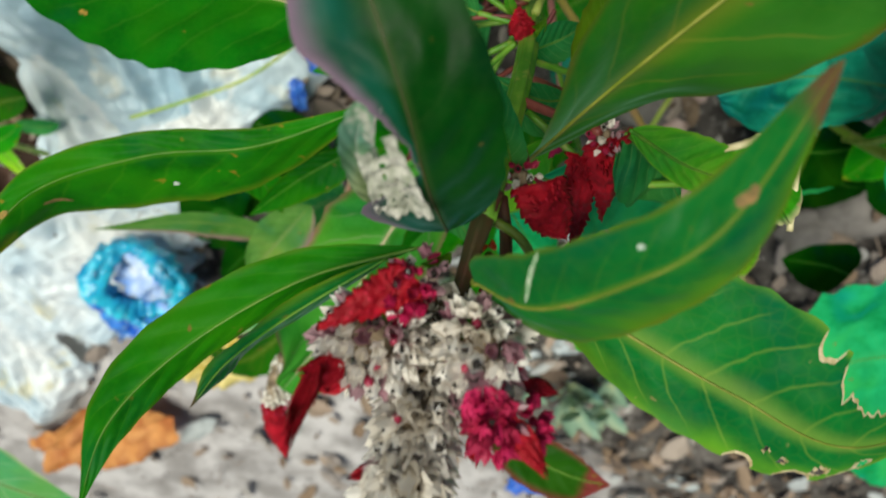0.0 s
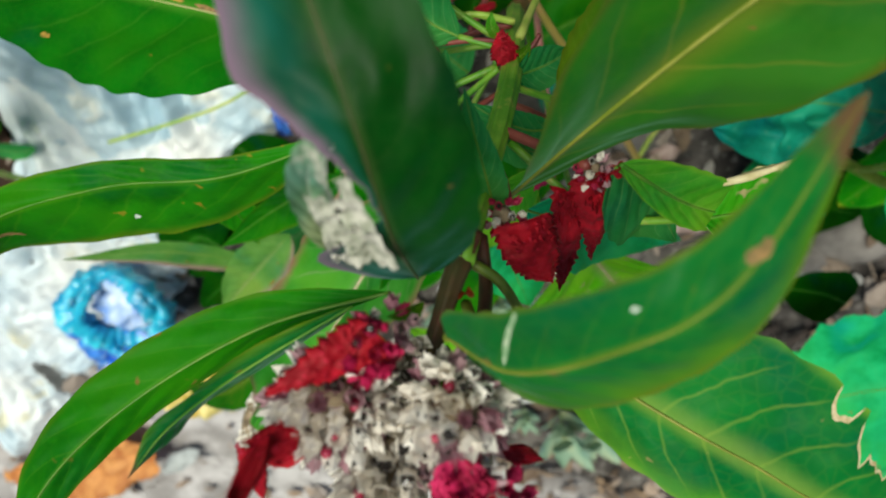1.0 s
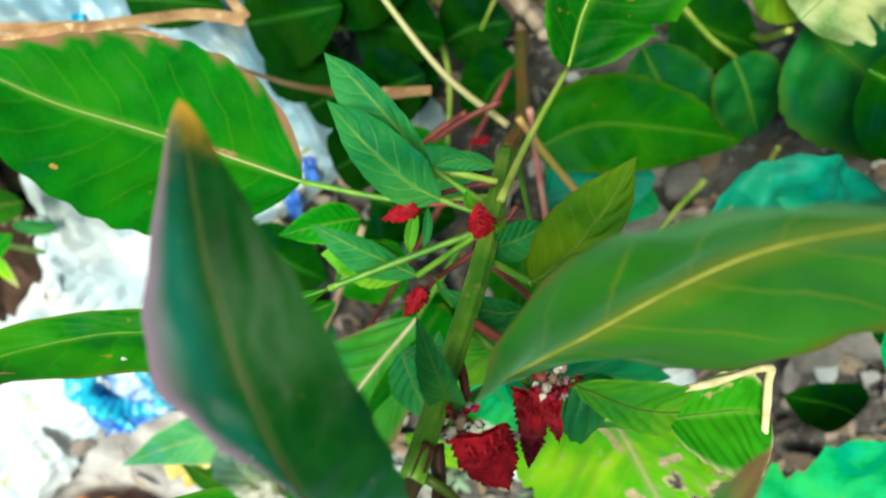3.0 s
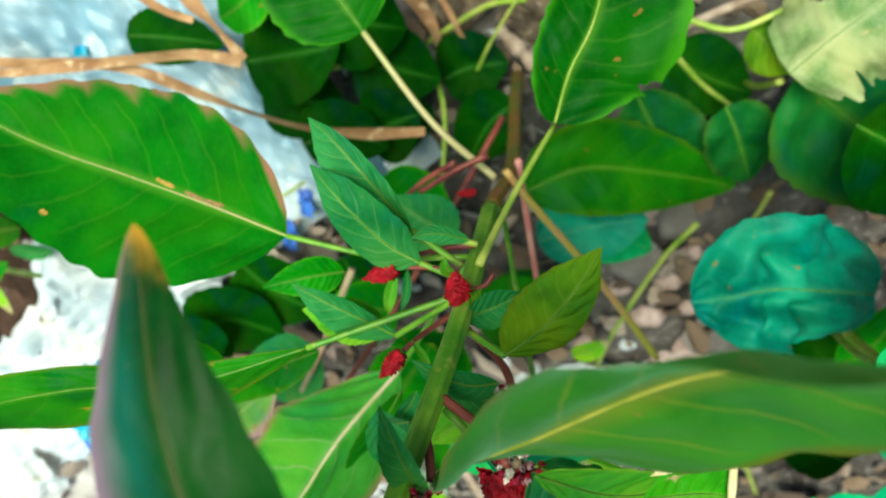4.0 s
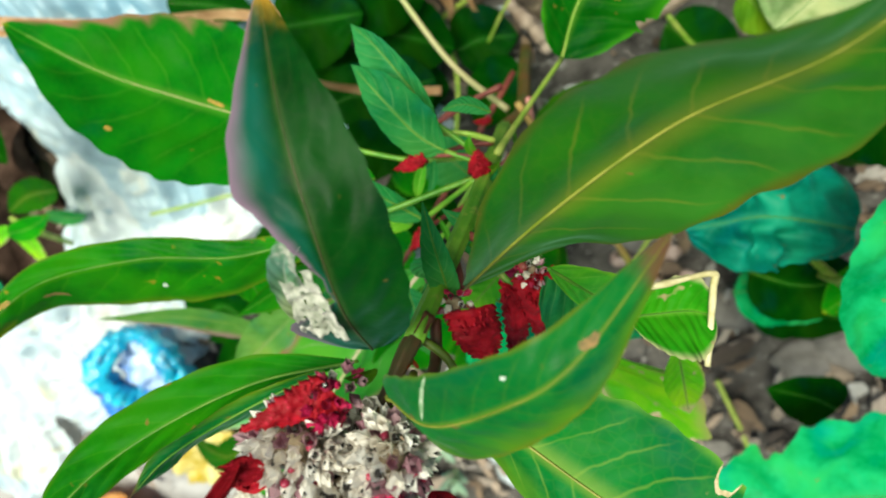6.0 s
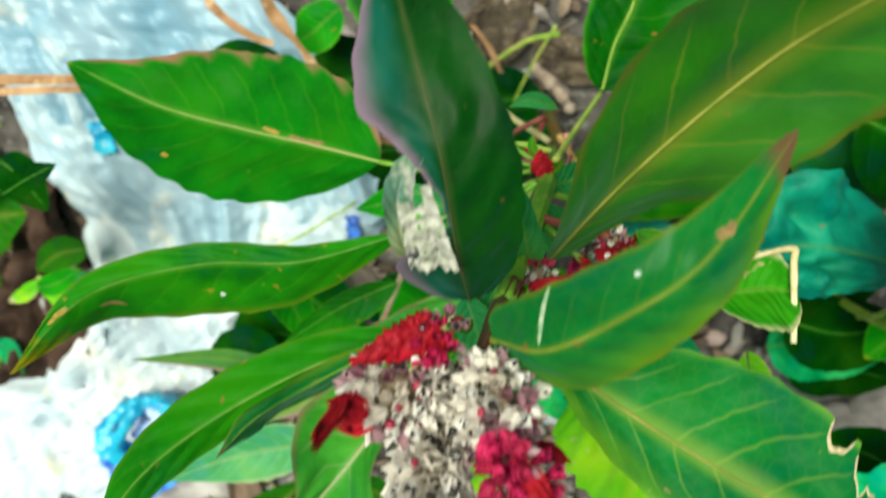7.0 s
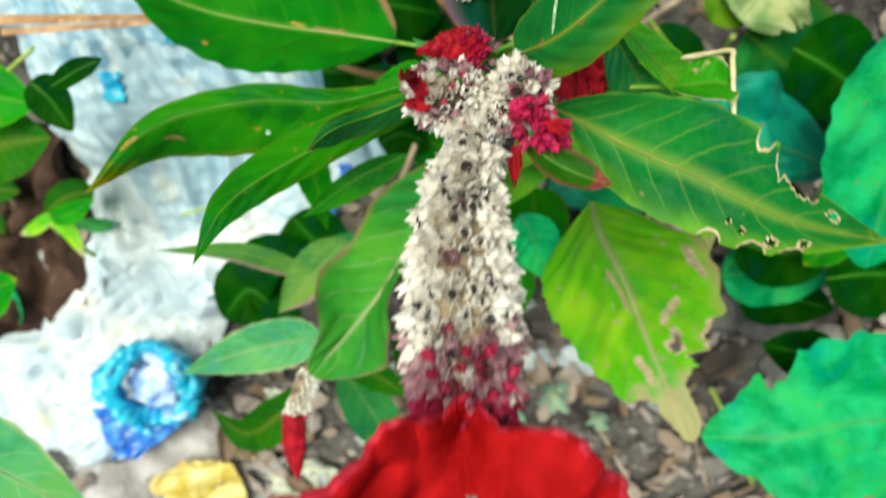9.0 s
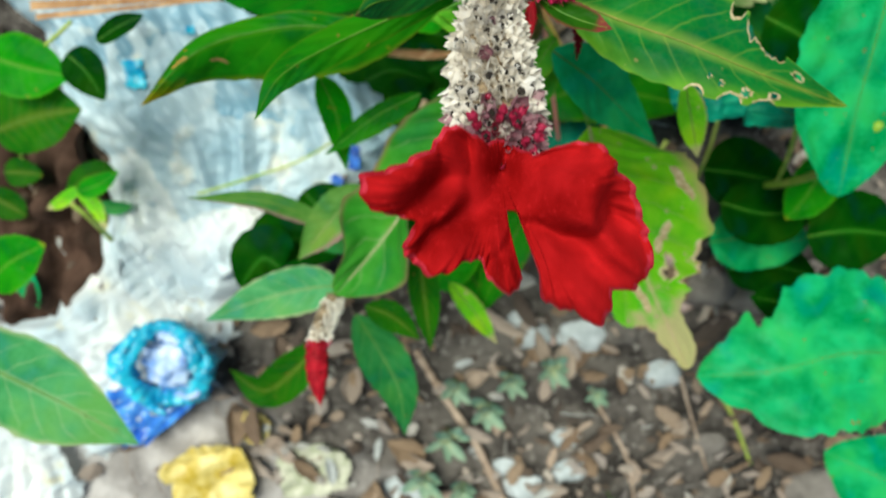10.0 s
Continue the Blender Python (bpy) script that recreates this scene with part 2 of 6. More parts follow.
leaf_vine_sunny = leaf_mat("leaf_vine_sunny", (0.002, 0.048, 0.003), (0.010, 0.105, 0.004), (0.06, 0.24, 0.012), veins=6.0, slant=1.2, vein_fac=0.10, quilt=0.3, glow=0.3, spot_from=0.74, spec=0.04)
leaf_vine_cool = leaf_mat("leaf_vine_cool", (0.003, 0.070, 0.010), (0.013, 0.150, 0.026), (0.09, 0.26, 0.02), veins=5.0, slant=1.2, vein_fac=0.10, quilt=0.4, glow=0.25, spot_from=0.76, edge=(0.05, 0.13, 0.012), edge_from=0.8)
leaf_teal_dark = leaf_mat("leaf_teal_dark", (0.002, 0.11, 0.065), (0.014, 0.29, 0.19), (0.05, 0.32, 0.18), veins=5.0, slant=1.2, vein_fac=0.12, quilt=0.8, rough=0.5, glow=0.15, spec=0.10, drift=0.3)
leaf_teal = leaf_mat("leaf_teal", (0.004, 0.20, 0.045), (0.028, 0.46, 0.17), (0.05, 0.38, 0.12), veins=6.0, slant=1.3, vein_fac=0.15, quilt=0.6, rough=0.36, glow=0.2)
leaf_dull = leaf_mat("leaf_dull", (0.03, 0.22, 0.06), (0.10, 0.38, 0.15), (0.4, 0.5, 0.28), edge=(0.4, 0.45, 0.25), edge_from=0.9, vein_fac=0.3, glow=0.3)
leaf_grey = leaf_mat("leaf_grey", (0.10, 0.20, 0.12), (0.30, 0.42, 0.32), (0.3, 0.45, 0.3), vein_fac=0.1, glow=0.2)
leaf_curl = leaf_mat("leaf_curl", (0.04, 0.17, 0.02), (0.13, 0.28, 0.06), (0.3, 0.3, 0.15), edge=(0.34, 0.16, 0.20), edge_from=0.6, edge_side=-1, vein_fac=0.1, glow=0.3)
leaf_flap = leaf_mat("leaf_flap", (0.10, 0.24, 0.12), (0.30, 0.44, 0.30), (0.5, 0.5, 0.45), edge=(0.55, 0.50, 0.50), edge_from=0.60, edge_side=1, glow=0.4, spots=(0.60, 0.58, 0.50), spot_from=0.62)
torn_white = plain_mat("torn_tissue", (0.36, 0.38, 0.28), (0.78, 0.75, 0.66), 260.0, 0.7, 0.5, 0.0005, glow=0.45)
rib_pale = plain_mat("midrib", (0.04, 0.17, 0.008), (0.12, 0.25, 0.02), 90.0, 0.5)
rib_yellow = plain_mat("midrib_yellow", (0.13, 0.17, 0.014), (0.25, 0.25, 0.04), 90.0, 0.5)
rib_deep = plain_mat("midrib_deep", (0.02, 0.05, 0.008), (0.07, 0.06, 0.02), 90.0, 0.5)
scar_pale = plain_mat("scar_pale", (0.16, 0.30, 0.14), (0.42, 0.48, 0.34), 500.0, 0.6)
scar_white = plain_mat("scar_white", (0.30, 0.40, 0.30), (0.60, 0.64, 0.56), 700.0, 0.6)
scar_brown = plain_mat("scar_brown", (0.10, 0.08, 0.02), (0.26, 0.15, 0.05), 600.0, 0.7)
scar_rust = plain_mat("scar_rust", (0.16, 0.12, 0.015), (0.38, 0.22, 0.03), 600.0, 0.7)
scar_tan = plain_mat("scar_tan", (0.34, 0.26, 0.10), (0.62, 0.50, 0.32), 350.0, 0.7, glow=0.25)
scar_pink = plain_mat("scar_pink", (0.36, 0.34, 0.10), (0.56, 0.38, 0.28), 350.0, 0.7, glow=0.25)
rib_pink = plain_mat("midrib_pink", (0.36, 0.34, 0.14), (0.52, 0.42, 0.30), 90.0, 0.5)
stem_green = plain_mat("stem_green", (0.05, 0.20, 0.008), (0.16, 0.34, 0.025), 70.0, 0.45, third=(0.24, 0.30, 0.05), third_scale=160.0)
stem_russet = plain_mat("stem_russet", (0.06, 0.10, 0.010), (0.22, 0.075, 0.020), 26.0, 0.5, third=(0.26, 0.17, 0.05), third_scale=150.0)
stem_dark = plain_mat("stem_dark", (0.030, 0.035, 0.008), (0.10, 0.030, 0.016), 70.0, 0.5, third=(0.08, 0.10, 0.014), third_scale=160.0)
stem_olive = plain_mat("stem_olive", (0.07, 0.13, 0.010), (0.20, 0.22, 0.03), 90.0, 0.45)
stem_pink = plain_mat("stem_pink", (0.42, 0.20, 0.14), (0.55, 0.42, 0.26), 60.0, 0.45)
stem_yellowish = plain_mat("stem_yellowish", (0.36, 0.34, 0.03), (0.50, 0.26, 0.12), 16.0, 0.45)
stem_rose = plain_mat("stem_rose", (0.50, 0.14, 0.14), (0.62, 0.30, 0.24), 50.0, 0.45)
stem_red = plain_mat("stem_red", (0.11, 0.018, 0.018), (0.24, 0.06, 0.04), 90.0, 0.5)
stem_blush = plain_mat("stem_blush", (0.22, 0.38, 0.05), (0.38, 0.33, 0.16), 22.0, 0.45)
stem_lime = plain_mat("stem_lime", (0.20, 0.36, 0.03), (0.42, 0.48, 0.10), 60.0, 0.45)
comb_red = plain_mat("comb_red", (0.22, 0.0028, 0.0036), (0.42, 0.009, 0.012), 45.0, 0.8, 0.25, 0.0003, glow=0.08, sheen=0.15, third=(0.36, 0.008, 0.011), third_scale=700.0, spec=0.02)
comb_rim = plain_mat("comb_rim", (0.36, 0.010, 0.022), (0.56, 0.040, 0.070), 220.0, 0.8, 0.3, 0.0003, glow=0.15, sheen=0.2, spec=0.02)
comb_crimson = plain_mat("comb_crimson", (0.19, 0.0015, 0.006), (0.42, 0.006, 0.018), 160.0, 0.62, 0.5, 0.0005, glow=0.12, sheen=0.2, third=(0.45, 0.012, 0.04), third_scale=900.0, spec=0.2)
bract_red = leaf_mat("bract_red", (0.16, 0.006, 0.006), (0.30, 0.014, 0.012), (0.30, 0.06, 0.03), edge=(0.40, 0.12, 0.08), spots=(0.2, 0.02, 0.02))
comb_magenta = plain_mat("comb_magenta", (0.30, 0.004, 0.03), (0.60, 0.025, 0.13), 120.0, 0.6, 0.5, 0.0005, glow=0.2, sheen=0.4, spec=0.2)
tepal_white = plain_mat("tepal_straw", (0.70, 0.64, 0.54), (0.94, 0.92, 0.87), 150.0, 0.55, 0.3, 0.0003, glow=0.30, by_random=0.6)
tepal_mauve = plain_mat("tepal_mauve", (0.20, 0.04, 0.08), (0.56, 0.38, 0.40), 150.0, 0.55, 0.3, 0.0003, glow=0.3, by_random=0.6)
tepal_wine = plain_mat("tepal_wine", (0.30, 0.01, 0.04), (0.5, 0.03, 0.10), 150.0, 0.55, 0.3, 0.0003, glow=0.25, by_random=0.6)
bud_wine = plain_mat("bud_wine", (0.14, 0.004, 0.02), (0.34, 0.02, 0.06), 300.0, 0.35, by_random=0.6)
seed_black = plain_mat("seed_black", (0.01, 0.008, 0.007), (0.03, 0.025, 0.02), 200.0, 0.25)


# ---- building blocks ----
ORG = {}


def thing(name, at, label, category, group="", kind=""):
    ob = new(name)
    ob.location, ob.empty_display_size = at, 0.02
    ORG[ob.name] = Vector(at)
    return tagged(ob, label, category, group, kind)


def part(name, bm, material, parent, label="", smooth=True, kind=""):
    """Links a bmesh, given in world places, as one mesh object under a thing or under a part (or at top level)."""
    me = bpy.data.meshes.new(name)
    lo = Vector([min(v.co[i] for v in bm.verts) for i in range(3)])
    hi = Vector([max(v.co[i] for v in bm.verts) for i in range(3)])
    o = (lo + hi) / 2
    if parent is None:
        o.z = lo.z
    bmesh.ops.translate(bm, verts=bm.verts, vec=-o)
    bm.to_mesh(me)
    bm.free()
    for s in (material if isinstance(material, (list, tuple)) else [material]):
        me.materials.append(s)
    if smooth:
        me.polygons.foreach_set("use_smooth", [True] * len(me.polygons))
    ob = new(name, me)
    ORG[ob.name] = o
    ob.location = o - (ORG[parent.name] if parent else Vector())
    ob.parent = parent
    return tagged(ob, label=label, kind=kind)


def spline(pts, n):
    """n + 1 places along a smooth curve through pts."""
    p = [Vector(q) for q in pts]
    if len(p) == 2:
        return [p[0].lerp(p[1], i / n) for i in range(n + 1)]
    p = [p[0] * 2 - p[1]] + p + [p[-1] * 2 - p[-2]]
    seg, out = len(p) - 3, []
    for i in range(n + 1):
        x = i / n * seg
        k = min(int(x), seg - 1)
        t = x - k
        a, b, c, d = p[k:k + 4]
        out.append(0.5 * (2 * b + (c - a) * t + (2 * a - 5 * b + 4 * c - d) * t * t + (3 * b - a - 3 * c + d) * t ** 3))
    return out


def tube(pts, r0, r1, n=16, sides=8, ribs=0, rib=0.0, bm=None, wob=0.0, mid=None):
    """A tapered round stalk through pts, closed at both ends."""
    bm = bm or bmesh.new()
    c = spline(pts, n)
    ref = Vector((0.3, 0.9, 0.2))
    rings = []
    for i, p in enumerate(c):
        t = (c[min(i + 1, n)] - c[max(i - 1, 0)]).normalized()
        a = t.cross(ref).normalized()
        b = t.cross(a)
        f = i / n
        r = r0 + (r1 - r0) * f
        if mid:
            r = (r0 * (1 - 2 * f) + mid * 2 * f) if f < 0.5 else (mid * (2 - 2 * f) + r1 * (2 * f - 1))
        r *= 1 + wob * noise.noise(p * 180)
        ring = []
        for k in range(sides):
            w = 2 * math.pi * k / sides
            q = r * (1 + rib * math.cos(ribs * w))
            ring.append(bm.verts.new(p + a * (q * math.cos(w)) + b * (q * math.sin(w))))
        rings.append(ring)
    for i in range(n):
        for k in range(sides):
            bm.faces.new((rings[i][k], rings[i][(k + 1) % sides], rings[i + 1][(k + 1) % sides], rings[i + 1][k]))
    bm.faces.new(rings[0][::-1])
    bm.faces.new(rings[-1])
    return bm


def leaf(parent, mids, width, material, up=(0, 0.2, 1), wide=0.42, blunt=0.85, fold=0.12, wave=0.10, droop=0.0, rib_r=0.0005, rib_mat=None, stalk=None,
         stalk_r=(0.0012, 0.0012), stalk_mat=None, bites=(), holes=(), label="", n=56, m=10, seed=0, left=1.0, right=1.0, name="leaf", tear=0.0, cut=(), marks=(), lump=0.12, ridge=0.018, veins=9.0, rim=None):
    """A leaf blade along mids (base to tip), width metres from midrib to margin where it is widest; up: the way its face looks.
    bites: (u, side, half length in u, depth) gaps eaten from the margin; holes: (u, v, radius in u, radius in v).
    cut: (u, share of the half width left standing) on the side v < 0; marks: (places (u, v), half width, material, name) scars laid on the blade."""
    rnd = random.Random(seed * 77 + 5)
    if isinstance(width, tuple):
        big = max(width)
        left, right, width = width[0] / big, width[1] / big, big
    c = spline(mids, n)
    up = Vector(up).normalized()
    k = math.log(0.5) / math.log(wide)
    bm = bmesh.new()
    uvl = bm.loops.layers.uv.new("leaf")
    f1, f2, a1, a2 = rnd.uniform(7, 11), rnd.uniform(13, 19), rnd.uniform(0, 6), rnd.uniform(0, 6)
    grid, ribs = [], []
    for i, p in enumerate(c):
        u = i / n
        t = (c[min(i + 1, n)] - c[max(i - 1, 0)]).normalized()
        s = t.cross(up).normalized()
        nor = s.cross(t)
        w = max(0.0, math.sin(math.pi * u ** k)) ** blunt
        w *= 1 - 0.35 * max(0.0, (u - 0.75) / 0.25) ** 1.2
        row = []
        for j in range(2 * m + 1):
            v = (j - m) / m
            lim = 1.0 + 0.02 * math.sin(60 * u + 3 * a1) + tear * noise.noise(Vector((u * 17, math.copysign(3, v), seed)))
            for bu, bs, bh, bd in bites:
                if bs * v > 0:
                    x = (u - bu) / bh
                    if abs(x) < 1:
                        lim -= bd * (1 - x * x) ** (1.0 if bh > 0.1 else 0.6) * (0.8 + 0.35 * noise.noise(Vector((u * 60, bs, 7.0))))
            if cut and v < 0:
                for (ca, cx), (cb, cy) in zip(cut, cut[1:]):
                    if ca <= u <= cb:
                        lim *= cx + (cy - cx) * (u - ca) / (cb - ca)
                        lim += 0.05 * noise.noise(Vector((u * 45, 2, seed))) * (lim < 0.9)
            e = v * max(0.03, min(lim, 1.04))
            side = (right if v > 0 else left) * width * w
            h = fold * abs(e) * side + droop * e * e * side
            h += wave * width * w * e * e * (math.sin(f1 * u + a1 + (1.5 if v > 0 else 0)) * 0.7 + math.sin(f2 * u + a2 + (2.1 if v > 0 else 0)) * 0.3)
            h += lump * width * w * noise.noise(Vector((u * 5, e * 2.2, seed * 1.7))) * (1 - e * e * 0.5) * min(1.0, 2.5 * abs(e))
            h -= ridge * width * w * abs(e) ** 0.5 * (1 - e * e) * math.cos(2 * math.pi * (veins * u - 1.7 * abs(e) ** 1.25 + 0.3 * noise.noise(Vector((u * 9, math.copysign(2, e), seed)))))
            row.append((bm.verts.new(p + s * (e * side) + nor * h), u, 0.5 + (v if cut and v < 0 else e) / 2))
        grid.append(row)
        ribs.append((p, nor))
    for i in range(n):
        for j in range(2 * m):
            q = [grid[i][j], grid[i][j + 1], grid[i + 1][j + 1], grid[i + 1][j]]
            uc, vc = sum(x[1] for x in q) / 4, sum(x[2] for x in q) / 2 - 1
            far = min([((uc - hu) / ru) ** 2 + ((vc - hv) / rv) ** 2 for hu, hv, ru, rv in holes] + [9.0]) + 0.9 * noise.noise(Vector((uc * 70, vc * 12, seed)))
            if far < 1:
                continue
            fc = bm.faces.new([x[0] for x in q])
            if rim and (far < 2.0 or abs(2 * j + 1 - 2 * m) > 2 * m - 3.5 and any(bs * vc > 0 and abs(uc - bu) < bh * 0.9 and bh < 0.09 for bu, bs, bh, bd in bites)):
                fc.material_index = 1
            for lp, x in zip(fc.loops, q):
                lp[uvl].uv = (x[1], x[2])
    skin = [[x[0].co.copy() for x in row] for row in grid] if marks else []
    bmesh.ops.delete(bm, geom=[v for v in bm.verts if not v.link_faces], context="VERTS")
    ob = part(name, bm, [material, rim] if rim else material, parent, label)
    for places, half, mt, nm in marks:
        line = spline([(a, b, 0) for a, b in places], 10)
        sb = bmesh.new()
        rows = []
        for i, q in enumerate(line):
            x, y = min(q.x, 0.99) * n, (q.y + 1) * m
            ia, ja = int(x), min(int(y), 2 * m - 1)
            fx, fy = x - ia, y - ja
            p = skin[ia][ja].lerp(skin[ia][ja + 1], fy).lerp(skin[ia + 1][ja].lerp(skin[ia + 1][ja + 1], fy), fx)
            nr = (skin[ia + 1][ja] - skin[ia][ja]).cross(skin[ia][ja] - skin[ia][ja + 1]).normalized()
            nr = nr if nr.dot(up) > 0 else -nr
            rows.append((p + nr * 0.00018, nr))
        spots = [q[0] for q in rows]
        for i, (p, nr) in enumerate(rows):
            t = (spots[min(i + 1, 10)] - spots[max(i - 1, 0)]).normalized()
            s = t.cross(nr)
            h = half * math.sqrt(max(0.02, 1 - (i / 5 - 1) ** 4))
            rows[i] = [sb.verts.new(p + s * (h * v * (1 + 0.5 * noise.noise(p * 900 + Vector((v, 0, 0)))))) for v in (-1, 0, 1)]
        for a, b in zip(rows, rows[1:]):
            for j in (0, 1):
                sb.faces.new((a[j], a[j + 1], b[j + 1], b[j]))
        part(nm, sb, mt, ob)
    if rib_r:
        pts = [p + nr * rib_r * 0.25 for p, nr in ribs[: int(n * 0.96)]]
        part("midrib", tube(pts, rib_r, rib_r * 0.25, n, 6), rib_mat or rib_pale, ob)
    if stalk:
        part("petiole", tube(list(stalk) + [mids[0]], stalk_r[0], stalk_r[1], 14, 8), stalk_mat or stem_green, ob)
    return ob


def tuft(parent, base, way, up, length, width, material, name="red_comb", seed=0, teeth=7, label="", ruffle=0.25):
    """A small fan-shaped flower comb with a toothed, ruffled rim."""
    base, way = Vector(base), Vector(way).normalized()
    s = way.cross(Vector(up)).normalized()
    nor = s.cross(way)
    rnd = random.Random(seed)
    bm = bmesh.new()
    nu, nv = 12, teeth * 4
    ph = rnd.uniform(0, 6)
    cut = [rnd.uniform(0.18, 0.52) for _ in range(teeth + 1)]

    def place(u, v, off=0.0):
        x = (v + 1) / 2 * teeth
        k = x - int(x)
        tooth = 1 - cut[min(int(x), teeth)] * abs(2 * k - 1) * u ** 2
        w = width * (0.35 + 0.65 * math.sin(min(1.0, u * 1.25) * math.pi / 2)) * (1 - 0.72 * max(0, (u - 0.45) / 0.55) ** 1.3)
        ln = length * u * (1 - 0.22 * v * v) * tooth
        h = ruffle * width * u * math.sin(v * 4.2 + ph) * 0.7 + ruffle * 0.5 * width * u * math.sin(v * 9 + ph * 2 + u * 3)
        return base + way * ln + s * (v * w * tooth) + nor * (h + off * (1.2 - u))
    for off in (0.0005, -0.0005):
        rows = [[bm.verts.new(place(i / nu, 2 * j / nv - 1, off)) for j in range(nv + 1)] for i in range(nu + 1)]
        for i in range(nu):
            for j in range(nv):
                q = (rows[i][j], rows[i][j + 1], rows[i + 1][j + 1], rows[i + 1][j])
                bm.faces.new(q if off > 0 else q[::-1])
    for _ in range(teeth * 5):
        u, v = rnd.uniform(0.08, 0.85), rnd.uniform(-0.95, 0.95)
        p = place(u, v, 0.0005)
        d = (way * rnd.uniform(0.2, 1.0) + s * (v * 0.5 + rnd.uniform(-0.4, 0.4)) + nor * rnd.uniform(0.3, 1.0)).normalized()
        e = d.cross(Vector((0.3, 0.5, 0.8))).normalized() * (width * 0.07)
        f = d.cross(e).normalized() * (width * 0.07)
        t = bm.verts.new(p + d * width * rnd.uniform(0.25, 0.45))
        tri = [bm.verts.new(p + x) for x in (e, f - e * 0.5, -f - e * 0.5)]
        for i in range(3):
            bm.faces.new((tri[i], tri[(i + 1) % 3], t))
    return part(name, bm, material, parent, label)


def comb(parent, a, b, tip, ca, cb, material, label="", name="red_comb", teeth=9, seed=0, puff=0.0022):
    """A velvety flower comb hung between a and b that narrows to tip, its two margins saw-toothed; ca and cb bend the margins."""
    a, b, tip, ca, cb = (Vector(q) for q in (a, b, tip, ca, cb))
    nor = (b - a).cross(tip - (a + b) / 2).normalized()
    nor = nor if nor.z > 0 else -nor
    bm = bmesh.new()
    nu, nv = teeth * 6, 14

    def place(u, v, off):
        p = a * (1 - u) ** 2 + ca * 2 * u * (1 - u) + tip * u * u
        q = b * (1 - u) ** 2 + cb * 2 * u * (1 - u) + tip * u * u
        out = (q - p).normalized()
        saw = (u * teeth + seed * 0.37 + 0.7 * noise.noise(Vector((u * 6, seed, 1)))) % 1.0
        bite = 0.0024 * (saw - 0.5) * (0.6 + 0.8 * noise.noise(Vector((u * 9, seed, v)))) * abs(2 * v - 1) ** 4
        x = p.lerp(q, v) + out * (bite if v > 0.5 else -bite)
        h = puff * math.sin(math.pi * v) * (1 - 0.5 * u) + 0.0012 * noise.noise(Vector((u * 4, v * 4, seed))) + 0.0009 * noise.noise(Vector((u * 12, v * 9, seed)))
        return x + nor * (h + off * math.sin(math.pi * min(1.0, v * 1.0)) ** 0.5)
    sides = []
    for off in (0.0005, -0.0014):
        rows = [[bm.verts.new(place(i / nu, j / nv, off)) for j in range(nv + 1)] for i in range(nu + 1)]
        sides.append(rows)
        for i in range(nu):
            for j in range(nv):
                q = (rows[i][j], rows[i][j + 1], rows[i + 1][j + 1], rows[i + 1][j])
                bm.faces.new(q if off > 0 else q[::-1])
    bmesh.ops.remove_doubles(bm, verts=bm.verts, dist=0.00003)
    rnd = random.Random(seed)
    for k in range(26):
        u, v = rnd.uniform(0.0, 0.35) ** 1.2, rnd.uniform(0.1, 0.9)
        p = place(u, v, 0.0004)
        d = (nor + (tip - a).normalized() * rnd.uniform(0.2, 1.2) + Vector((rnd.uniform(-1, 1), rnd.uniform(-1, 1), rnd.uniform(-1, 1))) * 0.5).normalized()
        e = d.orthogonal().normalized() * 0.0007
        f = d.cross(e).normalized() * 0.0007
        t = bm.verts.new(p + d * rnd.uniform(0.0012, 0.0028))
        tri = [bm.verts.new(p + z) for z in (e, f - e * 0.5, -f - e * 0.5)]
        for i in range(3):
            bm.faces.new((tri[i], tri[(i + 1) % 3], t))
    return part(name, bm, material, parent, label)


def floret_mesh(name, material, seed, seeded=False, size=1.0):
    """Five pointed dry tepals in an open cup round a small black seed; it opens along +z."""
    rnd = random.Random(seed)
    bm = bmesh.new()
    for k in range(5):
        w = 2 * math.pi * (k + rnd.uniform(-0.15, 0.15)) / 5
        ln, op = 0.0056 * rnd.uniform(0.8, 1.15) * size, rnd.uniform(0.14, 0.45)
        d = Vector((math.cos(w), math.sin(w), 0))
        s = Vector((-math.sin(w), math.cos(w), 0)) * 0.0019 * size
        z = Vector((0, 0, 1))
        a = bm.verts.new(d * 0.0003)
        x = d * (ln * op * 0.55) + z * (ln * 0.5)
        b, c, e = bm.verts.new(x + s), bm.verts.new(x - s), bm.verts.new(x + d * 0.0005)
        f = bm.verts.new(d * (ln * op * 0.8) + z * ln)
        bm.faces.new((a, c, e)), bm.faces.new((a, e, b)), bm.faces.new((b, e, f)), bm.faces.new((e, c, f))
    if seeded:
        r = bmesh.ops.create_icosphere(bm, subdivisions=1, radius=0.0012 * size, matrix=Matrix.Translation((0.0004, 0, 0.0034 * size)))
        for v in r["verts"]:
            for fc in v.link_faces:
                fc.material_index = 1
    me = bpy.data.meshes.new(name)
    bm.to_mesh(me)
    bm.free()
    me.materials.append(material)
    me.materials.append(seed_black)
    return me


FLORETS = {k: [floret_mesh("floret", mt, i + 10 * j, i % 3 == 0 and k != "magenta") for i in range(10)]
           for j, (k, mt) in enumerate((("white", tepal_white), ("mauve", tepal_mauve), ("wine", tepal_wine), ("magenta", comb_magenta)))}


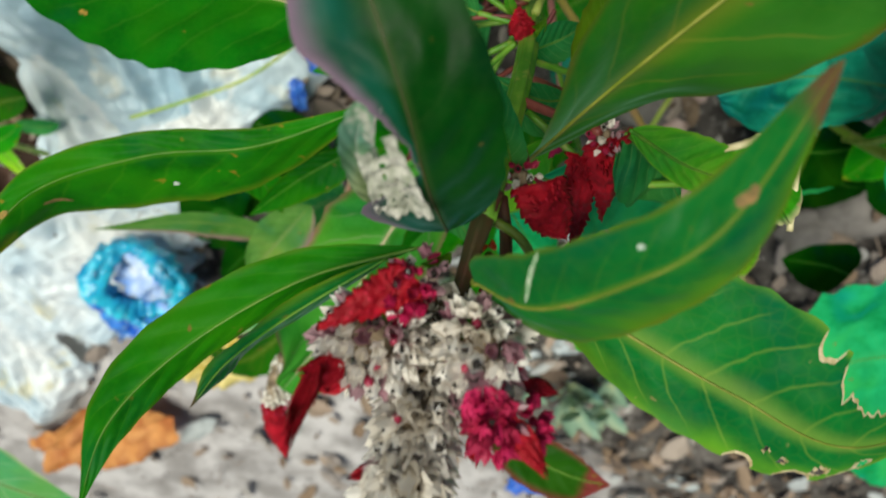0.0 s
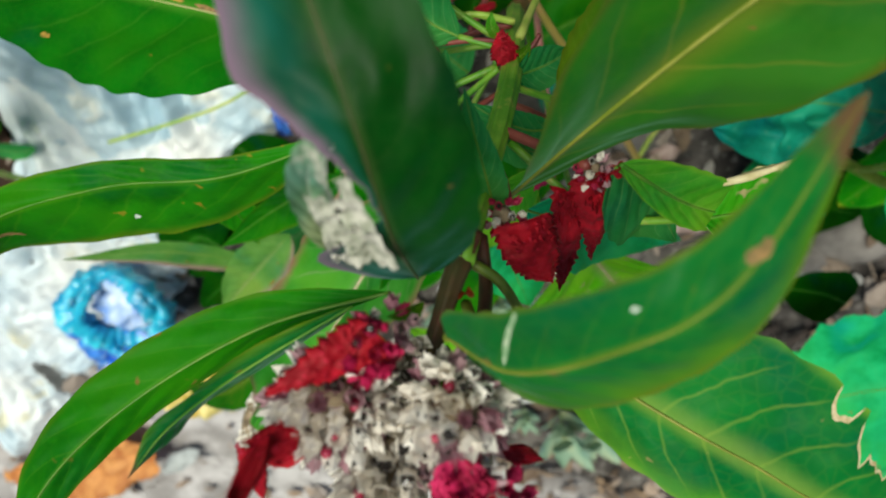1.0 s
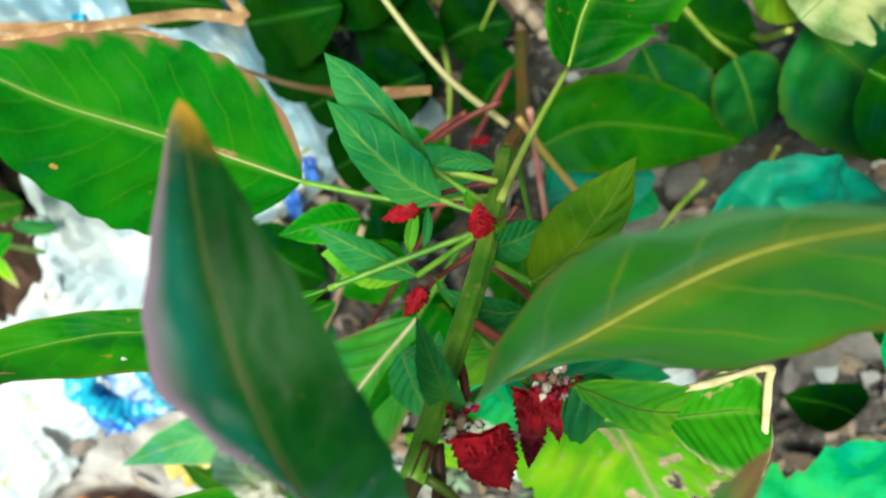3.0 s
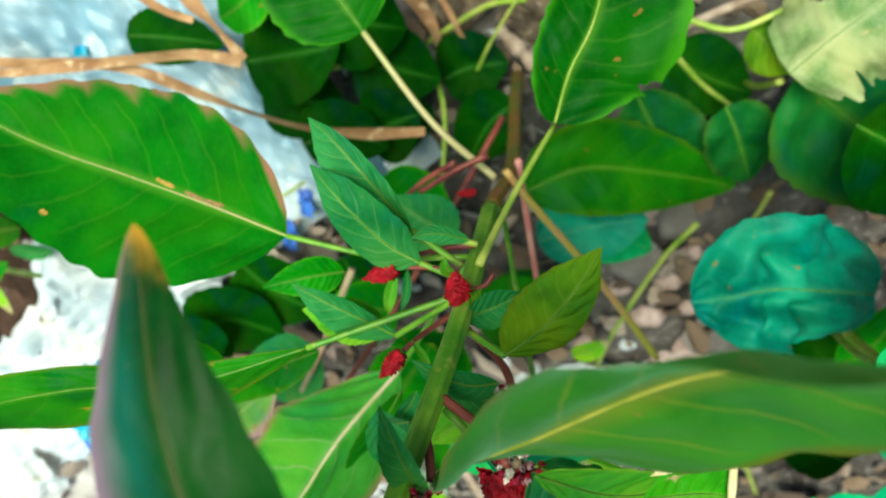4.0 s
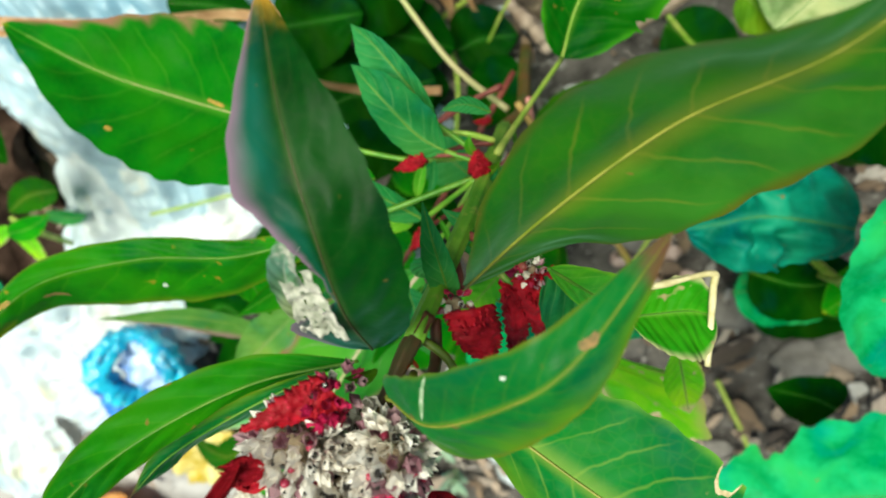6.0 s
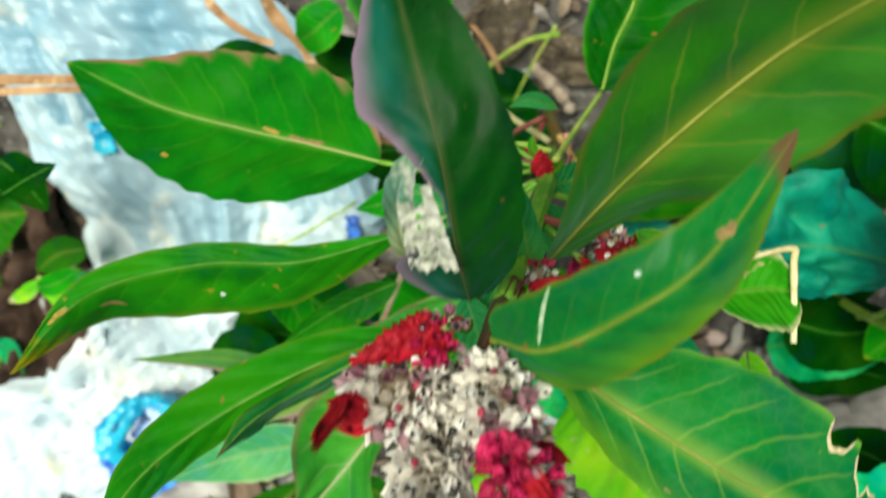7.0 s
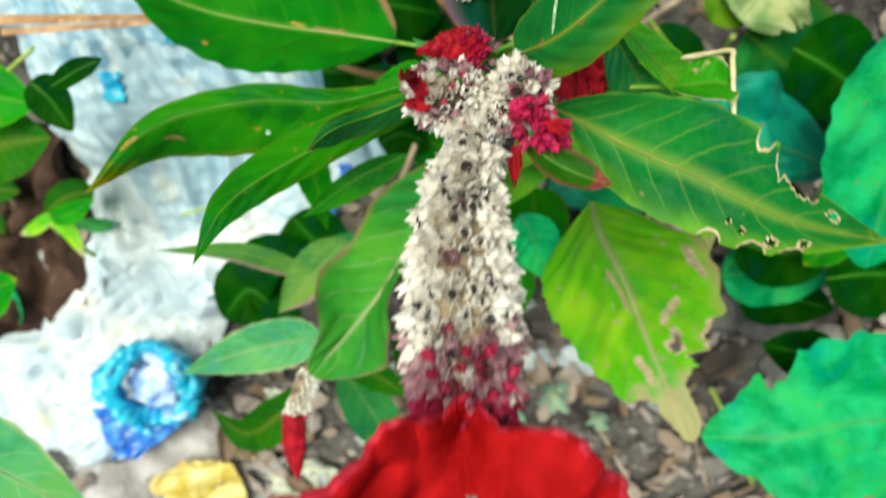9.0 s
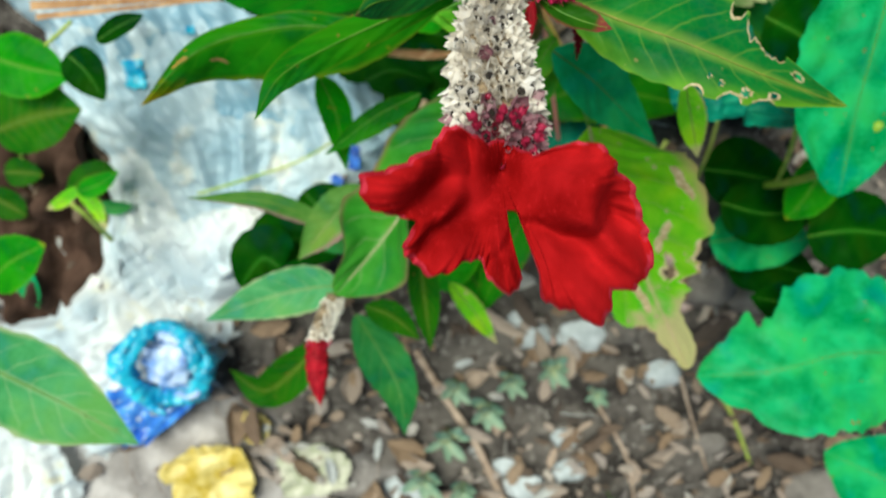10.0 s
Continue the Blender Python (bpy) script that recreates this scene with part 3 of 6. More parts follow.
def put_floret(parent, at, way, kind, rnd, scale=1.0):
    ob = new("floret", rnd.choice(FLORETS[kind]))
    q = Vector(way).to_track_quat("Z", "Y").to_matrix().to_4x4()
    ob.matrix_basis = Matrix.Translation(Vector(at) - ORG[parent.name]) @ q @ pose(0, 0, 0, 0, 0, rnd.uniform(0, 360)) @ Matrix.Scale(scale * rnd.uniform(0.8, 1.2), 4)
    ob.parent = parent
    return ob


def clump(parent, centre, radius, count, rnd, kinds=("white",), lean=(0, 0, 1), scale=0.9, stretch=(1, 1, 1)):
    """Florets all over a small rounded flower head."""
    for i in range(count):
        z = 1 - 2 * (i + 0.5) / count
        r, w = math.sqrt(1 - z * z), i * 2.39996
        d = Vector((r * math.cos(w), r * math.sin(w), z))
        at = Vector(centre) + Vector((d.x * stretch[0], d.y * stretch[1], d.z * stretch[2])) * radius * rnd.uniform(0.75, 1.05)
        put_floret(parent, at, d + Vector(lean) * 0.5, rnd.choice(kinds), rnd, scale)


# ---- the setting ----
def spread(i, n, near, far):
    x = 2 * i / n - 1
    return near * x + math.copysign((far - near) * abs(x) ** 9, x)


def build_ground():
    bm = bmesh.new()
    n = 150
    rows = []
    for i in range(n + 1):
        row = []
        for j in range(n + 1):
            x, y = spread(i, n, 1.0, 60.0), spread(j, n, 1.0, 60.0) - 0.35
            near = max(0.0, 1 - max(abs(x), abs(y + 0.35)) / 1.6)
            p = Vector((x, y, 0))
            z = near * (0.012 * noise.fractal(p * 9, 1.0, 2.0, 4) + 0.004 * noise.noise(p * 60))
            row.append(bm.verts.new((x, y, z)))
        rows.append(row)
    for i in range(n):
        for j in range(n):
            bm.faces.new((rows[i][j], rows[i + 1][j], rows[i + 1][j + 1], rows[i][j + 1]))
    ob = part("ground", bm, soil, None, kind="structure")
    return tagged(ob, "dry grey-brown garden soil strewn with litter", "ground", kind="structure")


def soil_mat():
    """Grey-brown crumbly soil; one side is paler ground with sunlight put into its colour."""
    m, n, l, p, out = mat("soil")
    big, fine = noise_of(n, l, 22.0, 5.0), noise_of(n, l, 110.0, 4.0)
    col = mixc(n, l, ramp(n, l, big, 0.32, 0.68), (0.024, 0.021, 0.019), (0.12, 0.108, 0.096))
    col = mixc(n, l, ramp(n, l, fine, 0.55, 0.72), col, (0.24, 0.225, 0.205))
    sep = n.new("ShaderNodeSeparateXYZ")
    l.new(n.new("ShaderNodeTexCoord").outputs["Object"], sep.inputs[0])
    reach = val(n, l, "ADD", val(n, l, "MULTIPLY", sep.outputs[0], 0.8), sep.outputs[1])
    reach = val(n, l, "ADD", reach, val(n, l, "MULTIPLY", noise_of(n, l, 6.0, 4.0), 0.5))
    # pale ground tones, brightened to look sunlit
    sunlit_pale = mixc(n, l, ramp(n, l, noise_of(n, l, 16.0, 5.0), 0.35, 0.65), (0.26, 0.245, 0.235), (0.52, 0.50, 0.49))
    away = val(n, l, "ADD", val(n, l, "MULTIPLY", sep.outputs[0], sep.outputs[0]), val(n, l, "MULTIPLY", sep.outputs[1], sep.outputs[1]))
    away = val(n, l, "ADD", away, val(n, l, "MULTIPLY", noise_of(n, l, 2.2, 4.0), 2.0))
    patch = val(n, l, "MULTIPLY", ramp(n, l, reach, -0.16, -0.30), ramp(n, l, away, 2.4, 3.8, 0.9, 0.0))
    col = mixc(n, l, patch, col, sunlit_pale)
    l.new(col, p.inputs["Base Color"])
    p.inputs["Roughness"].default_value, p.inputs["Specular IOR Level"].default_value = 0.9, 0.15
    bumped(n, l, p, fine, 0.9, 0.004)
    return m


soil = soil_mat()
stone_mat = plain_mat("pale_stone", (0.28, 0.32, 0.33), (0.55, 0.60, 0.62), 60.0, 0.7, 0.5, 0.001, by_random=0.4)
dark_stone_mat = plain_mat("grey_stone", (0.09, 0.08, 0.07), (0.22, 0.20, 0.18), 60.0, 0.85, 0.6, 0.001, by_random=0.5)
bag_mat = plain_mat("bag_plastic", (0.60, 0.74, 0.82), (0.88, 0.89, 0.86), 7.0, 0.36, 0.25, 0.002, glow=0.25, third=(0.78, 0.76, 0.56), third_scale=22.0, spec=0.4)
# pale blue plastic; shade is put into both colours, deepest in the second
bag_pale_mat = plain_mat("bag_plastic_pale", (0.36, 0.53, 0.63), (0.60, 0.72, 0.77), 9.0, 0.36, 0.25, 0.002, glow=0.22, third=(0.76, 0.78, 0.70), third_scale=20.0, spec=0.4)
bag_blue_shaded_mat = plain_mat("bag_plastic_blue_shaded", (0.17, 0.35, 0.47), (0.36, 0.51, 0.60), 8.0, 0.36, 0.25, 0.002, glow=0.2, third=(0.60, 0.68, 0.66), third_scale=18.0, spec=0.4)
blue_mat = plain_mat("blue_plastic", (0.01, 0.26, 0.52), (0.05, 0.60, 0.78), 45.0, 0.3, 0.4, 0.001, glow=0.1, third=(0.55, 0.80, 0.95), third_scale=90.0)
blue_deep_mat = plain_mat("deep_blue_plastic", (0.015, 0.10, 0.52), (0.10, 0.36, 0.85), 40.0, 0.35, 0.4, 0.001, glow=0.1, third=(0.6, 0.75, 0.92), third_scale=70.0)
blue_pale_mat = plain_mat("pale_blue_plastic", (0.20, 0.38, 0.80), (0.62, 0.74, 0.92), 40.0, 0.35, 0.4, 0.001, glow=0.1, third=(0.8, 0.87, 0.95), third_scale=80.0)
yellow_mat = plain_mat("yellow_plastic", (0.42, 0.30, 0.02), (0.72, 0.62, 0.24), 40.0, 0.4, 0.3, 0.001, glow=0.1)
straw_mat = plain_mat("dry_blade", (0.24, 0.11, 0.04), (0.52, 0.31, 0.15), 30.0, 0.7, 0.5, 0.0008, glow=0.2, third=(0.64, 0.46, 0.27), third_scale=120.0)
twig_mat = plain_mat("twig", (0.24, 0.17, 0.12), (0.46, 0.36, 0.28), 60.0, 0.85, 0.6, 0.001)
dry_leaf_mat = plain_mat("dry_leaf", (0.36, 0.12, 0.03), (0.58, 0.27, 0.08), 40.0, 0.7, 0.5, 0.001, glow=0.12)
# brown litter colour lowered to hold the shade under the weeds
shaded_leaf_mat = plain_mat("shaded_brown_leaf", (0.035, 0.024, 0.014), (0.12, 0.09, 0.055), 50.0, 0.8, 0.5, 0.001, third=(0.19, 0.15, 0.10), third_scale=160.0)
cream_mat = plain_mat("cream_scrap", (0.30, 0.33, 0.22), (0.52, 0.52, 0.42), 60.0, 0.7, 0.4, 0.001)
red_print = plain_mat("red_print", (0.45, 0.05, 0.03), (0.6, 0.12, 0.08), 90.0, 0.5)
navy_print = plain_mat("blue_print", (0.02, 0.08, 0.42), (0.05, 0.18, 0.60), 90.0, 0.4)
ground = build_ground()


# ---- plastic litter ----
def bag_height(x, y):
    p = Vector((x, y, 0.0))
    bend = x + 0.35 * y + 0.03 * noise.noise(p * 9)
    folds = 0.024 * abs(noise.noise(Vector((bend * 30, y * 6, 2)))) + 0.012 * abs(noise.noise(Vector((bend * 70, y * 16, 6)))) + 0.008 * abs(noise.noise(Vector((x * 40 + 3, y * 55, 1)))) + 0.002 * noise.noise(p * 130)
    return 0.024 + 0.020 * noise.noise(p * 7 + Vector((3, 1, 0))) + folds


def build_bag():
    bag = thing("plastic_bag", (-0.36, -0.35, 0.0), "crumpled white plastic sack on the soil, knotted blue corner", "bag")
    left = ((-0.02, -0.60), (-0.06, -0.52), (-0.10, -0.47), (-0.19, -0.46), (-0.24, -0.42), (-0.31, -0.425), (-0.40, -0.47), (-0.44, -0.52), (-0.47, -0.66), (-0.60, -0.74), (-0.72, -0.70), (-0.80, -0.62))
    right = ((-0.02, -0.20), (-0.06, -0.15), (-0.10, -0.13), (-0.16, -0.105), (-0.19, -0.06), (-0.215, -0.055), (-0.24, -0.095), (-0.29, -0.15), (-0.34, -0.23), (-0.42, -0.28), (-0.50, -0.31), (-0.56, -0.36), (-0.64, -0.47), (-0.72, -0.53), (-0.80, -0.60))

    def edge(tab, y):
        for (ya, xa), (yb, xb) in zip(tab, tab[1:]):
            if yb <= y <= ya:
                return xa + (xb - xa) * (ya - y) / (ya - yb)
        return tab[-1][1]
    bm = bmesh.new()
    nu, nv = 200, 110
    rows = []
    for i in range(nu + 1):
        y = -0.02 - 0.78 * i / nu
        a, b = edge(left, y), edge(right, y)
        a += 0.012 * noise.noise(Vector((y * 40, 1, 0)))
        b += 0.012 * noise.noise(Vector((y * 40, 9, 0)))
        row = []
        for j in range(nv + 1):
            f = j / nv
            x = a + (b - a) * f
            rim = min(f, 1 - f) * (b - a)
            z = bag_height(x, y) * min(1.0, 0.35 + rim / 0.05) + 0.004
            row.append(bm.verts.new((x, y, z)))
        rows.append(row)
    for i in range(nu):
        for j in range(nv):
            c = rows[i][j].co
            if ((c.x + 0.500) / 0.022 + 0.6 * (c.y + 0.645) / 0.05) ** 2 + ((c.y + 0.645) / 0.055) ** 2 < 1:
                continue
            fc = bm.faces.new((rows[i][j], rows[i][j + 1], rows[i + 1][j + 1], rows[i + 1][j]))
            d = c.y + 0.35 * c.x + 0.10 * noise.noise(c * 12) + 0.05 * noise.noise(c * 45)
            # far end gets the shade-darkened blue, then a paler step, then white
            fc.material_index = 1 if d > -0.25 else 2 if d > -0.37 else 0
    bmesh.ops.delete(bm, geom=[v for v in bm.verts if not v.link_faces], context="VERTS")
    part("sheet", bm, [bag_mat, bag_blue_shaded_mat, bag_pale_mat], bag, "white plastic sheet, its pale blue zones darkened to hold shade")
    ring = [(-0.353 + 0.05 * math.cos(w) * (1 + 0.15 * math.sin(3 * w)), -0.482 + 0.046 * math.sin(w), 0.072 + 0.012 * math.sin(2 * w + 1)) for w in [k * math.pi / 8 for k in range(17)]]
    part("knot", tube(ring, 0.011, 0.010, 90, 14, 3, 0.22, wob=0.6), blue_mat, bag, "twisted turquoise plastic loop")
    for k, (rx, ry, h, th) in enumerate(((0.040, 0.050, 0.078, 0.008), (0.058, 0.040, 0.066, 0.007))):
        band = [(-0.353 + rx * math.cos(w + k) * (1 + 0.2 * math.sin(2 * w + k)), -0.482 + ry * math.sin(w + k), h + 0.014 * math.sin(3 * w + k)) for w in [i * math.pi / 8 for i in range(13)]]
        part("knot_strand", tube(band, th, th * 0.5, 70, 12, 4, 0.25, wob=0.7), (blue_mat, blue_pale_mat)[k], bag, "twisted pale blue plastic strand")
    bm = bmesh.new()
    bmesh.ops.create_icosphere(bm, subdivisions=4, radius=1.0)
    for v in bm.verts:
        k = 1 + 0.35 * noise.noise(v.co * 2.2) + 0.14 * noise.noise(v.co * 6)
        v.co = Vector((-0.352 + v.co.x * 0.034 * k, -0.482 + v.co.y * 0.030 * k, 0.058 + v.co.z * 0.022 * k))
    part("knot_core", bm, blue_pale_mat, bag, "bunched pale lilac plastic inside the loop")
    bm = bmesh.new()
    rows = []
    for i in range(25):
        u = i / 24
        row = []
        for j in range(13):
            v = j / 12 - 0.5
            c = Vector((-0.37, -0.515, 0.062)).lerp(Vector((-0.425, -0.615, 0.03)), u)
            s = Vector((1, 0.05, 0)) * (0.135 * (1 - 0.8 * u))
            q = c + s * v
            q.z += 0.012 * noise.noise(Vector((u * 5, v * 9, 4))) + 0.006 * math.sin(v * 26 + u * 3) * (1 - u * 0.5)
            row.append(bm.verts.new(q))
        rows.append(row)
    for i in range(24):
        for j in range(12):
            bm.faces.new((rows[i][j], rows[i][j + 1], rows[i + 1][j + 1], rows[i + 1][j]))
    part("corner", bm, blue_deep_mat, bag, "gathered pale blue plastic corner")
    for cx, cy, w, h, mt in ((-0.362, -0.146, 0.022, 0.030, blue_mat), (-0.148, -0.272, 0.014, 0.030, navy_print), (-0.300, -0.100, 0.008, 0.008, blue_mat), (-0.128, -0.236, 0.014, 0.026, navy_print), (-0.076, -0.205, 0.004, 0.018, red_print), (-0.066, -0.206, 0.003, 0.016, red_print)):
        bm = bmesh.new()
        rows = [[bm.verts.new((cx + w * (i / 8 - 0.5) + 0.004 * noise.noise(Vector((i, j, cx * 90))), cy + h * (j / 8 - 0.5) + 0.005 * noise.noise(Vector((j, i, cy * 90))), 0)) for j in range(9)] for i in range(9)]
        for r in rows:
            for v in r:
                v.co.z = bag_height(v.co.x, v.co.y) + 0.008
        for i in range(8):
            for j in range(8):
                bm.faces.new((rows[i][j], rows[i + 1][j], rows[i + 1][j + 1], rows[i][j + 1]))
        part("print", bm, mt, bag, "red printed bar" if mt is red_print else "blue printed patch")


build_bag()


def scrap(name, at, size, turn, material, label, category, seed, rise=0.4, n=14):
    """A crumpled flat scrap that lies on the ground."""
    bm = bmesh.new()
    m = pose(at[0], at[1], at[2], 0, 0, turn)
    rows = []
    for i in range(n + 1):
        row = []
        for j in range(n + 1):
            u, v = 2 * i / n - 1, 2 * j / n - 1
            k = 1 - 0.22 * (u * u) * (v * v) + 0.22 * noise.noise(Vector((u * 1.6, v * 1.6, seed)))
            z = size[1] * rise * (0.5 + 0.5 * noise.noise(Vector((u * 1.3, v * 2.0, seed + 9)))) + size[1] * 0.15 * noise.noise(Vector((u * 4, v * 4, seed + 5)))
            row.append(bm.verts.new(m @ Vector((u * size[0] / 2 * k, v * size[1] / 2 * k, max(z, 0.001)))))
        rows.append(row)
    for i in range(n):
        for j in range(n):
            bm.faces.new((rows[i][j], rows[i + 1][j], rows[i + 1][j + 1], rows[i][j + 1]))
    return tagged(part(name, bm, material, None), label, category)


scrap("yellow_wrapper", (-0.335, -0.668, 0.004), (0.12, 0.10), 20, yellow_mat, "crumpled yellow plastic wrapper on the soil", "wrapper", 3)
scrap("yellow_wrapper", (-0.275, -0.60, 0.004), (0.05, 0.04), 70, yellow_mat, "small torn yellow plastic scrap on the soil", "wrapper", 8)
# two dry scraps added low down, shade darkened into their brown
scrap("dry_leaf", (0.015, -0.040, 0.004), (0.10, 0.06), 65, shaded_leaf_mat, "withered brown dry leaf under the weeds, darkened for shade", "dry leaf", 31, 0.35, 18)
scrap("dry_leaf", (0.075, -0.075, 0.004), (0.07, 0.04), -20, shaded_leaf_mat, "withered brown dry leaf under the weeds, darkened for shade", "dry leaf", 33, 0.4, 18)
scrap("cream_scrap", (-0.20, -0.665, 0.003), (0.10, 0.075), 10, cream_mat, "torn cream paper scrap lying on the soil", "paper", 5, 0.25)
scrap("cream_scrap", (-0.24, -0.535, 0.003), (0.06, 0.03), -10, cream_mat, "small white paper scrap lying on the soil", "paper", 6, 0.25)
scrap("dry_leaf", (-0.55, -0.84, 0.004), (0.26, 0.12), 25, dry_leaf_mat, "curled orange-brown dry leaf on the soil", "dry leaf", 12, 0.5, 20)
scrap("blue_scrap", (0.13, -0.995, 0.004), (0.12, 0.05), 10, navy_print, "crumpled dark blue plastic scrap on the soil", "plastic", 15, 0.5)
# dark brown patch added on the soil, with shade put into its colour
dark_patch_mat = plain_mat("dark_brown_patch", (0.035, 0.020, 0.014), (0.085, 0.05, 0.036), 40.0, 0.9, 0.8, 0.003, spec=0.1)
scrap("dark_patch", (-0.502, -0.352, 0.004), (0.17, 0.30), 0, dark_patch_mat, "dark brown earth patch added beside the sack, shade in its colour", "earth clod", 22, 0.12, 24)
scrap("printed_wrapper", (-0.035, -0.197, 0.010), (0.06, 0.035), 30, bag_mat, "white wrapper with red stripes among the weeds", "wrapper", 18, 0.3)


def strip(bm, pts, w0, w1, up=(0, 0, 1), twist=0.0, n=40):
    c = spline(pts, n)
    rows = []
    for i, p in enumerate(c):
        t = (c[min(i + 1, n)] - c[max(i - 1, 0)]).normalized()
        s = t.cross(Vector(up)).normalized()
        nr = s.cross(t)
        a = twist * math.sin(i / n * 7)
        d = s * math.cos(a) + nr * math.sin(a)
        w = (w0 + (w1 - w0) * i / n) * (1 + 0.25 * noise.noise(p * 40))
        rows.append([bm.verts.new(p + d * (w * v) + nr * (0.25 * w * (v * v))) for v in (-0.5, -0.25, 0, 0.25, 0.5)])
    for i in range(n):
        for j in range(4):
            bm.faces.new((rows[i][j], rows[i][j + 1], rows[i + 1][j + 1], rows[i + 1][j]))
    return bm


def dry_blade(pts, w0, w1, twist=0.4):
    return tagged(part("dry_grass_blade", strip(bmesh.new(), pts, w0, w1, (0, 0.2, 1), twist), straw_mat, None), "long dry brown grass blade bent over the sack", "dry grass", "dry blades")


dry_blade([(-0.420, -0.082, 0.120), (-0.296, -0.078, 0.140), (-0.247, -0.076, 0.142), (-0.205, -0.080, 0.140), (-0.169, -0.094, 0.138), (-0.132, -0.107, 0.140), (-0.094, -0.120, 0.136), (-0.051, -0.125, 0.134), (-0.008, -0.124, 0.130)], 0.009, 0.007, 0.9)
dry_blade([(-0.415, -0.092, 0.122), (-0.290, -0.083, 0.146), (-0.245, -0.077, 0.150), (-0.194, -0.071, 0.150), (-0.155, -0.067, 0.150), (-0.124, -0.071, 0.148)], 0.006, 0.009, 0.7)
dry_blade([(-0.165, -0.010, 0.130), (-0.151, -0.029, 0.150), (-0.135, -0.049, 0.152), (-0.122, -0.070, 0.148)], 0.012, 0.006, 0.8)
dry_blade([(-0.220, -0.022, 0.100), (-0.197, -0.036, 0.120), (-0.179, -0.047, 0.122), (-0.163, -0.053, 0.120)], 0.007, 0.005)
dry_blade([(-0.020, -0.040, 0.010), (0.000, -0.062, 0.030), (0.010, -0.080, 0.030), (0.022, -0.108, 0.012)], 0.005, 0.004, 0.6)
dry_blade([(-0.030, -0.055, 0.012), (-0.012, -0.078, 0.022), (-0.006, -0.100, 0.012)], 0.014, 0.006, 0.5)


def twig(pts, r0, r1, label):
    return tagged(part("twig", tube(pts, r0, r1, 24, 7, wob=0.4), twig_mat, None), label, "twig")


twig([(-0.06, -0.485, 0.014), (-0.03, -0.54, 0.012), (0.02, -0.625, 0.010), (0.062, -0.72, 0.010)], 0.0045, 0.006, "long pale brown twig lying on the soil")
twig([(0.041, -0.081, 0.020), (0.065, -0.103, 0.020), (0.080, -0.123, 0.015)], 0.006, 0.005, "short pale broken twig on the soil")
twig([(0.28, -0.52, 0.008), (0.30, -0.58, 0.012), (0.33, -0.66, 0.008)], 0.002, 0.0015, "thin dry twig lying on the soil")
twig([(0.17, -0.55, 0.010), (0.22, -0.64, 0.012), (0.24, -0.73, 0.008)], 0.0025, 0.002, "thin dry twig lying on the soil")


# ---- stones and loose litter ----
def stone(at, r, squash, material, label, seed):
    bm = bmesh.new()
    bmesh.ops.create_icosphere(bm, subdivisions=3, radius=1.0)
    for v in bm.verts:
        k = r * (1 + 0.35 * noise.noise(v.co * 1.3 + Vector((seed, 0, 0))) + 0.1 * noise.noise(v.co * 4 + Vector((0, seed, 0))))
        v.co = Vector((v.co.x * k * 1.2, v.co.y * k * 0.9, v.co.z * k * squash)) + Vector((at[0], at[1], r * squash * 0.5))
    return tagged(part("stone", bm, material, None), label, "stone", "stones on the soil")


for k, (x, y, r) in enumerate(((0.149, -0.664, 0.020), (0.258, -0.519, 0.022), (0.152, -0.465, 0.026), (0.087, -0.467, 0.020), (-0.075, -0.70, 0.026), (0.088, -0.690, 0.024), (0.139, -0.615, 0.016), (0.06, -0.66, 0.015), (0.07, -0.45, 0.016))):
    stone((x, y), r, 0.45, stone_mat, "pale rounded stone on the soil", k * 3)
for k, (x, y, r) in enumerate(((0.49, -0.69, 0.04), (0.40, -0.47, 0.03), (0.30, -0.40, 0.03), (0.36, -0.41, 0.028), (0.45, -0.44, 0.035), (0.22, -0.26, 0.022), (0.19, -0.31, 0.025), (0.33, -0.62, 0.02), (0.20, -0.46, 0.02))):
    stone((x, y), r, 0.55, dark_stone_mat, "grey-brown clod of earth", k * 3 + 40)


rose_stone_mat = plain_mat("rose_stone", (0.30, 0.20, 0.17), (0.56, 0.44, 0.40), 60.0, 0.85, 0.5, 0.001, third=(0.20, 0.15, 0.12), third_scale=220.0)
for k, (x, y, r, pink) in enumerate(((0.195, -0.255, 0.013, 1), (0.219, -0.273, 0.010, 0), (0.240, -0.298, 0.009, 1), (0.222, -0.333, 0.012, 1), (0.210, -0.377, 0.016, 1), (0.265, -0.420, 0.018, 1), (0.309, -0.433, 0.009, 0), (0.239, -0.439, 0.014, 1), (0.133, -0.472, 0.012, 0), (0.108, -0.474, 0.009, 1),
                               (-0.112, -0.492, 0.012, 0), (-0.122, -0.448, 0.013, 1), (-0.054, -0.349, 0.014, 0), (-0.099, -0.505, 0.010, 1), (0.180, -0.300, 0.008, 0), (0.175, -0.345, 0.010, 1), (0.250, -0.365, 0.010, 1), (0.285, -0.395, 0.008, 0), (0.150, -0.420, 0.010, 1), (0.195, -0.420, 0.008, 0))):
    stone((x, y), r, 0.5, rose_stone_mat if pink else stone_mat, "small pinkish-grey stone on the soil" if pink else "pale rounded stone on the soil", 200 + k * 3)


